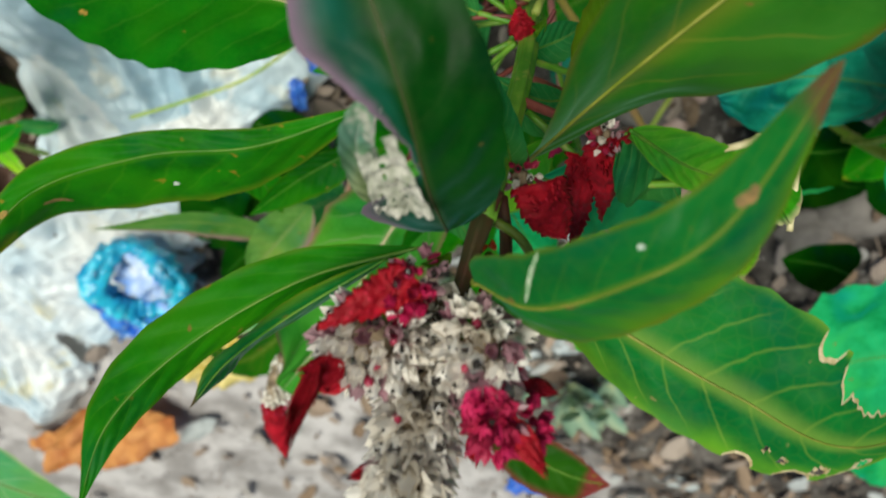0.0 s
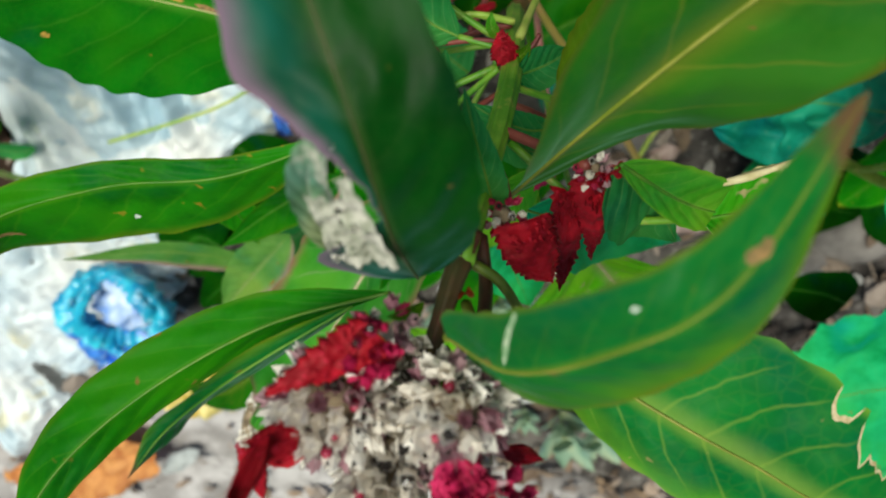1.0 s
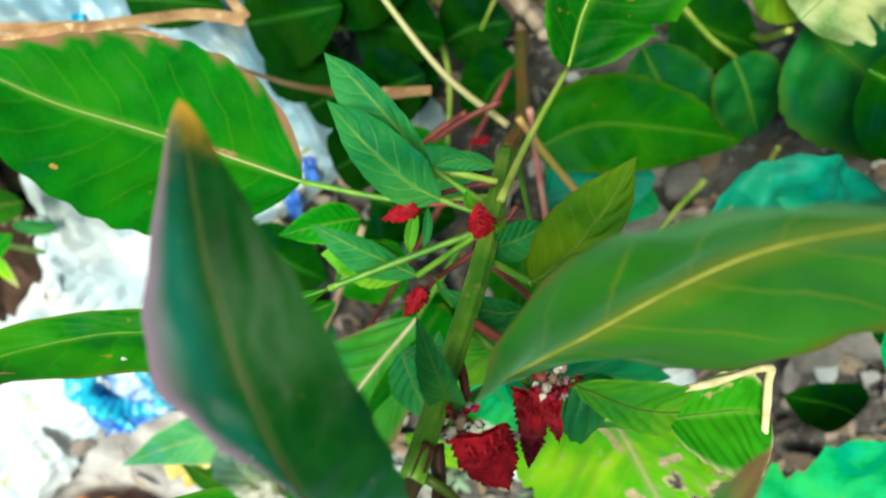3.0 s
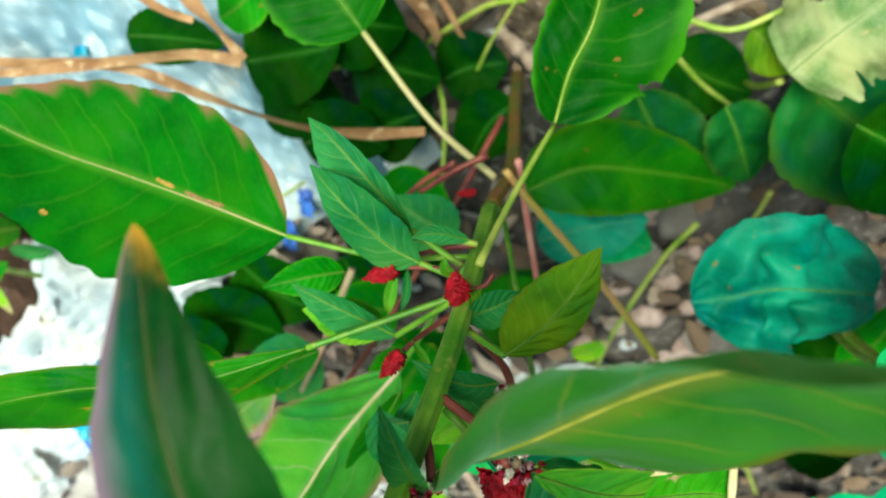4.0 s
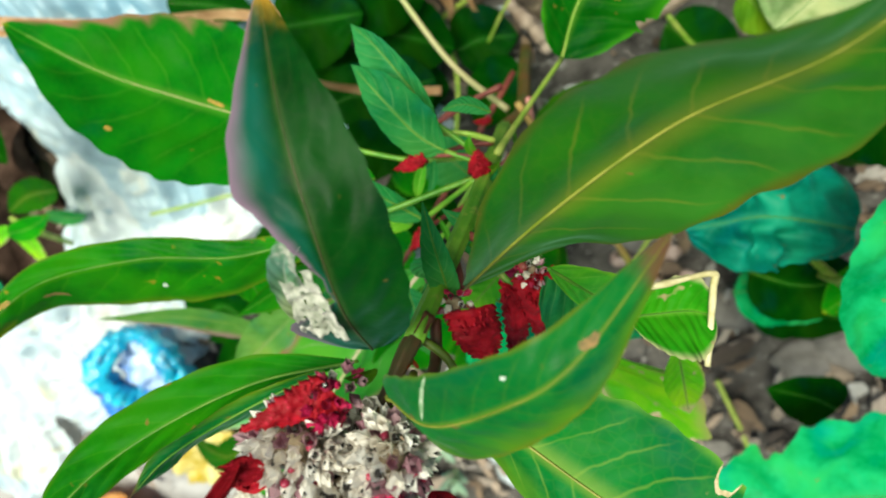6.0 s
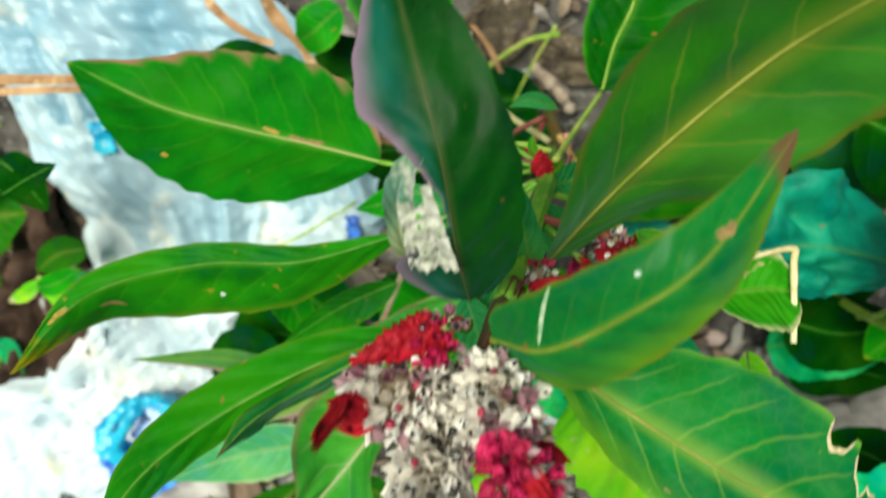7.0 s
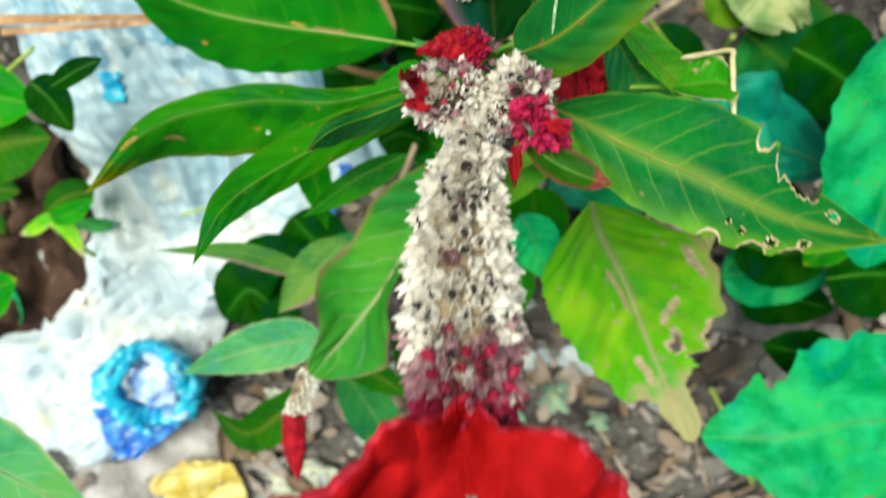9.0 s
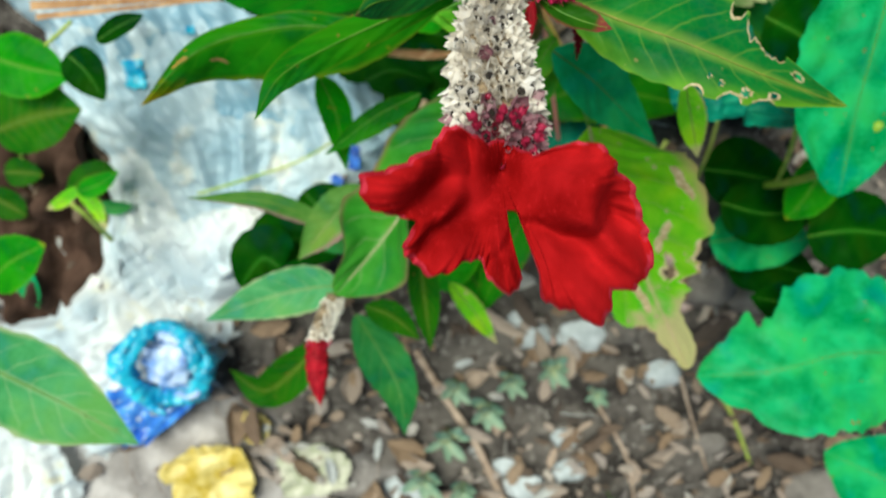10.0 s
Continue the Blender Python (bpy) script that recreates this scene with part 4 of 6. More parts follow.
def build_litter():
    """Flakes, chips and dry leaf bits strewn over the soil: too many to count."""
    rnd = random.Random(11)
    bm = bmesh.new()
    for k in range(2800):
        x, y = rnd.uniform(-0.75, 0.75), rnd.uniform(-1.25, 0.15)
        if 0.8 * x + y < -0.86 + 0.1 * noise.noise(Vector((x * 6, y * 6, 3))) and rnd.random() < 0.8:
            continue
        s = rnd.uniform(0.004, 0.017)
        m = pose(x, y, 0.006 + rnd.random() * 0.008, rnd.uniform(-40, 40), rnd.uniform(-40, 40), rnd.uniform(0, 360))
        a = rnd.uniform(0.25, 0.7)
        pts = [(-1, 0, 0), (-0.3, -a, 0.12), (0.6, -a * 0.8, 0), (1, 0, 0.15), (0.4, a, 0.1), (-0.5, a * 0.8, 0)]
        vs = [bm.verts.new(m @ (Vector(p) * s)) for p in pts]
        c = bm.verts.new(m @ (Vector((0, 0, 0.25)) * s))
        for i in range(6):
            bm.faces.new((vs[i], vs[(i + 1) % 6], c))
    for k in range(420):
        x, y = rnd.uniform(-0.45, 0.65), rnd.uniform(-1.15, -0.25)
        if 0.8 * x + y < -0.86 and rnd.random() < 0.85:
            continue
        s, w = rnd.uniform(0.012, 0.030), rnd.uniform(0.3, 0.6)
        m = pose(x, y, 0.010 + rnd.random() * 0.012, rnd.uniform(-30, 30), rnd.uniform(-30, 30), rnd.uniform(0, 360))
        bend, curl = rnd.uniform(-0.5, 0.5), rnd.uniform(0.1, 0.8)
        grid = []
        for i in range(6):
            u = i / 2.5 - 1
            half = w * math.sqrt(max(0.03, 1 - u * u)) * (1 + 0.3 * noise.noise(Vector((u * 3, k, 0))))
            grid.append([bm.verts.new(m @ (Vector((u, v * half + bend * u * u * 0.4, curl * v * v * half + 0.15 * noise.noise(Vector((u * 2, v * 2, k))))) * s)) for v in (-1, -0.4, 0.4, 1)])
        for i in range(5):
            for j in range(3):
                bm.faces.new((grid[i][j], grid[i + 1][j], grid[i + 1][j + 1], grid[i][j + 1]))
    for k in range(350):
        x, y = rnd.uniform(-0.7, 0.7), rnd.uniform(-1.1, 0.1)
        w, ln = rnd.uniform(0, 6.28), rnd.uniform(0.015, 0.05)
        a, b = Vector((x, y, 0.008)), Vector((x + ln * math.cos(w), y + ln * math.sin(w), rnd.uniform(0.004, 0.02)))
        tube([a, (a + b) / 2 + Vector((0, 0, 0.004)), b], 0.0008, 0.0005, 4, 4, bm=bm)
    ob = part("litter", bm, litter_chips, None, smooth=False, kind="stuff")
    tagged(ob, "dry leaf flakes, chips and stalks over the soil", "litter", kind="stuff")


def chips_mat():
    m, n, l, p, out = mat("litter_chips")
    r = n.new("ShaderNodeNewGeometry").outputs["Random Per Island"]
    c = n.new("ShaderNodeValToRGB")
    e = c.color_ramp.elements
    e[0].color, e[1].color, e[1].position = (0.035, 0.028, 0.025, 1), (0.46, 0.52, 0.53, 1), 1.0
    for pos, col in ((0.25, (0.14, 0.09, 0.055, 1)), (0.5, (0.26, 0.18, 0.11, 1)), (0.66, (0.30, 0.27, 0.25, 1)), (0.84, (0.36, 0.27, 0.20, 1))):
        e.new(pos).color = col
    l.new(r, c.inputs[0])
    f = noise_of(n, l, 220.0, 3.0)
    l.new(mixc(n, l, val(n, l, "MULTIPLY", f, 0.5), c.outputs[0], (0.12, 0.085, 0.06)), p.inputs["Base Color"])
    p.inputs["Roughness"].default_value = 0.85
    return m


litter_chips = chips_mat()
build_litter()


# ---- the cockscomb plant ----
plant = thing("cockscomb_plant", (0.06, -0.12, 0.0), "tall cockscomb plant with red crest and straw-white seed spike", "flower plant")
STEM = [(0.060, -0.122, 0.0), (0.055, -0.115, 0.10), (0.050, -0.105, 0.22), (0.038, -0.088, 0.30), (0.028, -0.076, 0.40), (0.012, -0.086, 0.475), (0.004, -0.098, 0.495)]
stem = part("stem", tube(STEM[3:6], 0.0036, 0.0028, 40, 28, 7, 0.11), stem_green, plant, "ribbed green stem")
part("lower_stem", tube(STEM[:4], 0.0050, 0.0034, 40, 28, 7, 0.09), stem_russet, plant, "russet-green woody lower stem")
part("peduncle", tube([(0.015, -0.084, 0.466), (0.010, -0.088, 0.480), (0.004, -0.098, 0.497)], 0.0025, 0.0022, 20, 20, 5, 0.14, wob=0.25), stem_dark, plant, "dark reddish-brown flower stalk")

# seed spike: dry florets packed round a thick axis
AXIS = [(0.002, -0.098, 0.490), (-0.005, -0.110, 0.525), (-0.008, -0.128, 0.552), (-0.0065, -0.148, 0.575), (-0.006, -0.162, 0.587)]
AXIS_R = (0.0030, 0.0046, 0.0094, 0.0118, 0.0068)


def axis_at(f):
    c = spline(AXIS, 40)
    i = min(int(f * 40), 39)
    t = f * 40 - i
    p = c[i].lerp(c[i + 1], t)
    d = (c[i + 1] - c[i]).normalized()
    x = f * (len(AXIS_R) - 1)
    k = min(int(x), len(AXIS_R) - 2)
    return p, d, AXIS_R[k] + (AXIS_R[k + 1] - AXIS_R[k]) * (x - k)


def build_spike():
    bm = bmesh.new()
    rings = []
    for i in range(41):
        p, d, r = axis_at(i / 40)
        a = d.cross(Vector((1, 0.1, 0))).normalized()
        b = d.cross(a)
        rings.append([bm.verts.new(p + (a * math.cos(w) + b * math.sin(w)) * (r * (1 + 0.12 * noise.noise(Vector((i * 0.6, w * 3, 0)))))) for w in [k * math.pi / 9 for k in range(18)]])
    for i in range(40):
        for k in range(18):
            bm.faces.new((rings[i][k], rings[i][(k + 1) % 18], rings[i + 1][(k + 1) % 18], rings[i + 1][k]))
    bm.faces.new(rings[0][::-1]), bm.faces.new(rings[-1])
    spike = part("seed_spike", bm, spike_core, plant, "thick spike of dry straw-white florets with black seeds")
    rnd = random.Random(21)
    count = 300
    for i in range(count):
        f = ((i + 0.5) / count) ** 0.86
        p, d, r = axis_at(f)
        a = d.cross(Vector((1, 0.1, 0))).normalized()
        b = d.cross(a)
        w = i * 2.39996 + rnd.uniform(-0.2, 0.2)
        o = a * math.cos(w) + b * math.sin(w)
        kind = "white"
        if f > 0.93 or (f > 0.86 and rnd.random() < 0.5):
            kind = "wine"
        elif f > 0.82 or (f > 0.72 and rnd.random() < 0.5) or rnd.random() < 0.05:
            kind = "mauve"
        put_floret(spike, p + o * r * 0.93, o + d * 0.55 + Vector((rnd.uniform(-1, 1), rnd.uniform(-1, 1), rnd.uniform(-1, 1))) * 0.3, kind, rnd, 1.28)
    bm = bmesh.new()
    for i in range(500):
        f = rnd.uniform(0.02, 0.98)
        p, d, r = axis_at(f)
        a = d.cross(Vector((1, 0.1, 0))).normalized()
        b = d.cross(a)
        w = rnd.uniform(0, 6.283)
        o = (a * math.cos(w) + b * math.sin(w) + d * 0.6).normalized()
        s = o.cross(d).normalized() * 0.0008
        q = p + (a * math.cos(w) + b * math.sin(w)) * r
        bm.faces.new([bm.verts.new(x) for x in (q, q + o * 0.0026 + s, q + o * rnd.uniform(0.0040, 0.0058), q + o * 0.0026 - s)])
    part("chaff", bm, tepal_white, spike, kind="stuff")
    bm = bmesh.new()
    for i in range(360):
        f = ((i + 0.2) / 360) ** 0.86
        p, d, r = axis_at(f)
        a = d.cross(Vector((1, 0.1, 0))).normalized()
        b = d.cross(a)
        w = i * 2.39996 + 1.1
        o = a * math.cos(w) + b * math.sin(w)
        way = o + d * 0.6 + Vector((rnd.uniform(-1, 1), rnd.uniform(-1, 1), rnd.uniform(-1, 1))) * 0.35
        m = Matrix.Translation(p + o * r * 0.9) @ way.to_track_quat("Z", "Y").to_matrix().to_4x4() @ pose(0, 0, 0, 0, 0, rnd.uniform(0, 360)) @ Matrix.Scale(rnd.uniform(1.0, 1.35), 4)
        src = rnd.choice(FLORETS["white"])
        vs = [bm.verts.new(m @ v.co) for v in src.vertices]
        k = 2 if f > 0.93 else 1 if f > 0.79 and rnd.random() < 0.65 else 0
        for q in src.polygons:
            fc = bm.faces.new([vs[x] for x in q.vertices])
            fc.material_index = 3 if q.material_index else k
    part("floret_mass", bm, [tepal_white, tepal_mauve, tepal_wine, seed_black], spike, kind="stuff", smooth=False)
    return spike


spike_core = plain_mat("spike_core", (0.09, 0.065, 0.035), (0.28, 0.21, 0.13), 200.0, 0.8, 0.6, 0.001)
spike = build_spike()

straw_rim = plain_mat("straw_rim", (0.42, 0.36, 0.16), (0.64, 0.57, 0.34), 150.0, 0.7)

# the crest: a folded velvet fan that flares from the top of the spike
CREST = ((-36, 10), (-32, 17), (-29, 22), (-21, 27), (-8, 29), (2, 34), (9, 36), (15, 38), (20, 43), (31, 47), (39, 48), (42, 45), (45, 43), (50, 46), (55, 48), (59, 44), (61, 39), (65, 37), (70, 34), (73, 31), (74, 10), (77, 9), (78, 26),
         (83, 28), (91, 28), (98, 26), (108, 21), (119, 22), (126, 27), (134, 31), (147, 31), (152, 30), (156, 27), (161, 25), (165, 28), (169, 32), (173, 35), (180, 37), (186, 37), (190, 31), (196, 26), (207, 22), (220, 22), (228, 20), (234, 15), (244, 10), (300, 8), (324, 10))


def crest_reach(deg):
    deg = (deg + 36) % 360 - 36
    for (a, x), (b, y) in zip(CREST, CREST[1:]):
        if a <= deg <= b:
            f = (deg - a) / (b - a)
            f = f * f * (3 - 2 * f)
            return (x + (y - x) * f) * 0.001
    return 0.008


def build_crest():
    neck = Vector((-0.0065, -0.160, 0.587))
    bm = bmesh.new()
    na, nr = 540, 36
    top, low = [], []
    for i in range(na):
        deg = 360 * i / na
        w = radians(deg)
        R = crest_reach(deg) * (1 + 0.035 * noise.noise(Vector((math.cos(w), math.sin(w), 0)) * 13))
        ra, rb = [], []
        for j in range(nr + 1):
            k = j / nr
            r = R * k * 1000
            lean = radians(-0.75) * (min(r, 28) - 28) * math.exp(-((deg - 85) / 11) ** 2) * (deg > 75.5)
            lean -= radians(9) * math.exp(-((deg - 71) / 5) ** 2) * math.sin(math.pi * min(1.0, r / 32)) * (deg <= 75.5)
            e = Vector((math.cos(w + lean), -math.sin(w + lean), 0))
            q = neck + e * (R * k)
            x = min(1.0, R * k / 0.031)
            damp = x ** 1.2 * (1 - 0.85 * k ** 4)
            warp = q + Vector((noise.noise(q * 40), noise.noise(q * 40 + Vector((9, 3, 1))), 0)) * 0.012
            fold = 0.052 * abs(noise.noise(warp * 52 + Vector((1.5, 2, 0)))) + 0.016 * abs(noise.noise(warp * 105 + Vector((4, 1, 2)))) - 0.013
            fold = min(fold, 0.003) + max(0.0, fold - 0.003) * 0.3
            grow = min(1.0, max(0.0, (x - 0.22) / 0.4))
            pleat = 0.0072 * math.sin(10.0 * noise.noise(Vector((q.x, q.y, 0.0)) * 27 + Vector((6, 2, 5))) + 1.6 * math.sin(3 * w + 0.6)) * grow * grow * (3 - 2 * grow) * (1 - 0.7 * k ** 3)
            ruffle = 0.0016 * noise.noise(Vector((math.cos(w), math.sin(w), 0.3)) * 17) * max(0.0, k - 0.6) * 2.5
            height = 0.036 * (1 - 0.6 * math.exp(-(((deg - 280 + 180) % 360 - 180) / 38) ** 2))
            z = neck.z + height * (1 - (1 - x) ** 2.4) + 0.0075 * math.exp(-(R * k / 0.0085) ** 2) + (fold * damp * 0.8 + ruffle + pleat) * 0.8 - 0.19 * (q.x - neck.x) * x
            if k > 0.88:
                z -= 0.0025 * ((k - 0.88) / 0.12) ** 2
            ra.append(bm.verts.new((q.x, q.y, z)))
            th = 0.0022 * (1 - k) ** 0.5 + 0.0008
            rb.append(bm.verts.new((q.x, q.y, z - th - 0.008 * (1 - k) ** 2)))
        top.append(ra), low.append(rb)
    for i in range(na):
        a, b = top[i], top[(i + 1) % na]
        c, d = low[i], low[(i + 1) % na]
        for j in range(nr):
            bm.faces.new((a[j], b[j], b[j + 1], a[j + 1])).material_index = int(j >= nr - 2 and noise.noise(a[j].co * 160) > -0.25)
            bm.faces.new((c[j], c[j + 1], d[j + 1], d[j]))
        bm.faces.new((a[nr], b[nr], d[nr], c[nr])).material_index = 1
    bmesh.ops.remove_doubles(bm, verts=bm.verts, dist=0.00002)
    bmesh.ops.recalc_face_normals(bm, faces=bm.faces)
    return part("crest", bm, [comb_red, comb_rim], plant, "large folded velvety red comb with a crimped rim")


crest = build_crest()
clump(spike, (-0.0055, -0.1495, 0.5900), 0.0075, 40, random.Random(83), ("wine", "mauve", "wine"), (0, 0.5, 1), 0.75, (1.25, 0.7, 0.8))

# side flower heads at the base of the spike
rnd = random.Random(31)


def side_head(centre, radius, count, kinds, label, stretch=(1, 1, 1), lean=(0, 0, 1), scale=1.0):
    bm = bmesh.new()
    bmesh.ops.create_icosphere(bm, subdivisions=2, radius=radius * 0.62, matrix=Matrix.Translation(centre) @ Matrix.Diagonal((*stretch, 1)))
    head = part("side_head", bm, spike_core, plant, label)
    clump(head, centre, radius * 0.9, count, rnd, kinds, lean, scale, stretch)
    return head


head_l = side_head((-0.0135, -0.094, 0.508), 0.0095, 84, ("white", "white", "white", "mauve"), "side flower head of dry straw-white florets", (1.1, 1, 0.9))
comb(head_l, (-0.0075, -0.0735, 0.504), (0.0, -0.083, 0.505), (-0.023, -0.081, 0.516), (-0.0145, -0.0735, 0.511), (-0.0120, -0.0855, 0.511), comb_crimson, "toothed crimson comb", seed=3, teeth=9, puff=0.0028)
clump(head_l, (-0.0055, -0.0795, 0.507), 0.0040, 22, rnd, ("magenta", "magenta", "wine"), (-0.6, 0.5, 1), 0.62)
clump(head_l, (-0.003, -0.082, 0.500), 0.0045, 14, rnd, ("white", "mauve", "wine"), (0, 0.5, 1), 0.7)
tuft(head_l, (-0.019, -0.093, 0.517), (-0.7, 0.55, 0.5), (0, 0.7, 0.7), 0.012, 0.0045, comb_crimson, seed=5, label="small red comb")
tuft(head_l, (-0.018, -0.097, 0.516), (-0.9, 0.1, 0.3), (0, 0.7, 0.7), 0.010, 0.0035, comb_crimson, seed=15, label="small red comb")
tuft(head_l, (-0.0235, -0.0885, 0.520), (-0.06, 0.18, 1.0), (0.2, -1.0, 0.2), 0.022, 0.0034, comb_crimson, seed=18, teeth=9, label="hooked red comb", ruffle=0.35)
head_r = side_head((0.0105, -0.094, 0.510), 0.0080, 70, ("white",) * 4 + ("mauve",), "side flower head of dry straw-white florets", (0.9, 1.2, 1.05))
tuft(head_r, (0.009, -0.094, 0.521), (0.45, -0.6, 0.75), (0.1, 0.8, 0.6), 0.013, 0.0070, comb_magenta, seed=6, teeth=11, label="magenta comb with a ruffled rim", ruffle=0.4)
clump(head_r, (0.0130, -0.100, 0.526), 0.0044, 22, rnd, ("magenta", "wine", "wine", "mauve"), (0.3, -0.6, 0.7), 0.75, (1.0, 1.3, 0.9))
clump(head_r, (0.0195, -0.103, 0.524), 0.0030, 12, rnd, ("magenta",), (0.8, -0.5, 0.4), 0.8)
tuft(head_r, (0.016, -0.098, 0.526), (0.5, -0.3, 0.8), (0, 0.8, 0.6), 0.014, 0.0035, comb_crimson, seed=8, label="small red comb")
tuft(head_r, (0.009, -0.108, 0.522), (0.0, -1, 0.0), (0.3, 0.2, 1), 0.014, 0.0030, comb_crimson, seed=9, label="small red comb")
tuft(head_r, (0.020, -0.104, 0.512), (0.75, -0.6, -0.2), (0, 0.5, 0.9), 0.012, 0.0028, comb_crimson, seed=16, label="small red comb")
tuft(spike, (-0.012, -0.114, 0.527), (-0.9, -0.2, 0.2), (0, 0.6, 0.8), 0.008, 0.0025, comb_crimson, "red_floret", 17, 5, "small red floret")

bud_mesh = bpy.data.meshes.new("bud")
bm = bmesh.new()
bmesh.ops.create_icosphere(bm, subdivisions=2, radius=0.0012, matrix=Matrix.Diagonal((1, 1, 1.25, 1)))
bm.to_mesh(bud_mesh)
bm.free()
bud_mesh.materials.append(bud_wine)
bud_mesh.polygons.foreach_set("use_smooth", [True] * len(bud_mesh.polygons))
for head, c, r, count in ((head_l, (-0.0135, -0.094, 0.508), 0.0098, 14), (head_r, (0.0105, -0.094, 0.510), 0.0090, 11)):
    for i in range(count):
        d = Vector((rnd.uniform(-1, 1), rnd.uniform(-1, 1), rnd.uniform(0.1, 1))).normalized()
        ob = new("bud", bud_mesh)
        ob.location, ob.parent = Vector(c) + d * r - ORG[head.name], head
for i in range(3):
    p, d, r = axis_at(rnd.uniform(0.1, 0.9))
    o = Vector((rnd.uniform(-1, 1), rnd.uniform(-0.2, 1), rnd.uniform(0, 1))).normalized()
    o = (o - d * o.dot(d)).normalized()
    ob = new("bud", bud_mesh)
    ob.location, ob.parent = p + o * (r + 0.0028) - ORG[spike.name], spike
head_b = side_head((0.0225, -0.0855, 0.457), 0.0042, 22, ("wine", "mauve", "wine", "white"), "small side flower head among the leaves", scale=0.55)
comb(head_b, (0.02, -0.085, 0.462), (0.034, -0.084, 0.458), (0.035, -0.101, 0.464), (0.022, -0.1, 0.466), (0.04, -0.098, 0.456), comb_crimson, "toothed dark crimson comb", seed=12, teeth=10, puff=0.003)
head_c = side_head((0.045, -0.077, 0.450), 0.0036, 22, ("wine", "mauve", "wine", "white"), "small side flower head among the leaves", scale=0.5)
comb(head_c, (0.036, -0.084, 0.446), (0.044, -0.087, 0.446), (0.043, -0.129, 0.436), (0.038, -0.109, 0.44), (0.05, -0.111, 0.438), comb_crimson, "narrow toothed crimson comb", seed=13, teeth=12, puff=0.0015)
comb(head_c, (0.039, -0.079, 0.452), (0.052, -0.073, 0.452), (0.051, -0.116, 0.436), (0.044, -0.096, 0.445), (0.055, -0.099, 0.442), comb_crimson, "toothed crimson comb", seed=14, teeth=12, puff=0.002)
part("side_branch", tube([(0.022, -0.078, 0.425), (0.036, -0.078, 0.438), (0.043, -0.074, 0.453)], 0.0016, 0.0012, 10), stem_red, plant, "dark red side branch")
part("side_branch", tube([(0.020, -0.080, 0.435), (0.023, -0.082, 0.445), (0.024, -0.083, 0.452)], 0.0016, 0.0012, 10), stem_red, plant, "dark red side branch")

part("side_branch", tube([(0.017, -0.088, 0.462), (0.018, -0.095, 0.472), (0.016, -0.098, 0.486), (0.010, -0.096, 0.500)], 0.0017, 0.0014, 14, 10, 4, 0.15), stem_dark, plant, "dark reddish-brown flower stalk")
part("petiole", tube([(0.012, -0.088, 0.470), (0.021, -0.093, 0.473), (0.027, -0.101, 0.478)], 0.0014, 0.0012, 12, 8), stem_olive, plant, "olive-green leaf stalk")
part("petiole", tube([(0.013, -0.090, 0.484), (0.014, -0.087, 0.494), (0.009, -0.082, 0.502)], 0.0013, 0.0010, 12, 8), stem_olive, plant, "olive-green leaf stalk")
leaf(plant, [(0.012, -0.088, 0.482), (0.013, -0.0855, 0.485), (0.0135, -0.0825, 0.4865)], 0.0016, bract_red, (0.3, 0.5, 1), fold=0.9, seed=71, n=16, m=5, rib_r=0, name="bract", label="small red folded bract")
leaf(plant, [(0.004, -0.086, 0.488), (0.001, -0.083, 0.494), (-0.003, -0.081, 0.497)], 0.0018, leaf_olive, (0.1, 0.5, 1), fold=0.6, seed=72, n=16, m=5, rib_r=0, name="bract", label="small olive-green bract")
leaf(plant, [(0.009, -0.090, 0.496), (0.0075, -0.0935, 0.503), (0.006, -0.0965, 0.510)], 0.0017, leaf_maroon, (0.0, 0.7, 0.7), fold=0.6, seed=73, n=16, m=5, rib_r=0, name="bract", label="small brownish-green bract")
side_head((0.0145, -0.0935, 0.4905), 0.0032, 20, ("wine", "mauve", "mauve", "white"), "small brownish flower head where the stalks branch", scale=0.42)
# red buds at the middle node
def node_bud(base, tip, half, seed, label="small toothed crimson flower comb", puff=0.0035, material=None):
    base, tip = Vector(base), Vector(tip)
    side = (tip - base).cross(Vector((0.0, 0.62, 0.78))).normalized() * half * 1.5
    mid = base.lerp(tip, 0.42)
    comb(plant, base - side * 0.35, base + side * 0.35, tip, mid - side * 1.3, mid + side * 1.3, material or comb_crimson, label, "red_bud", 9, seed, puff)


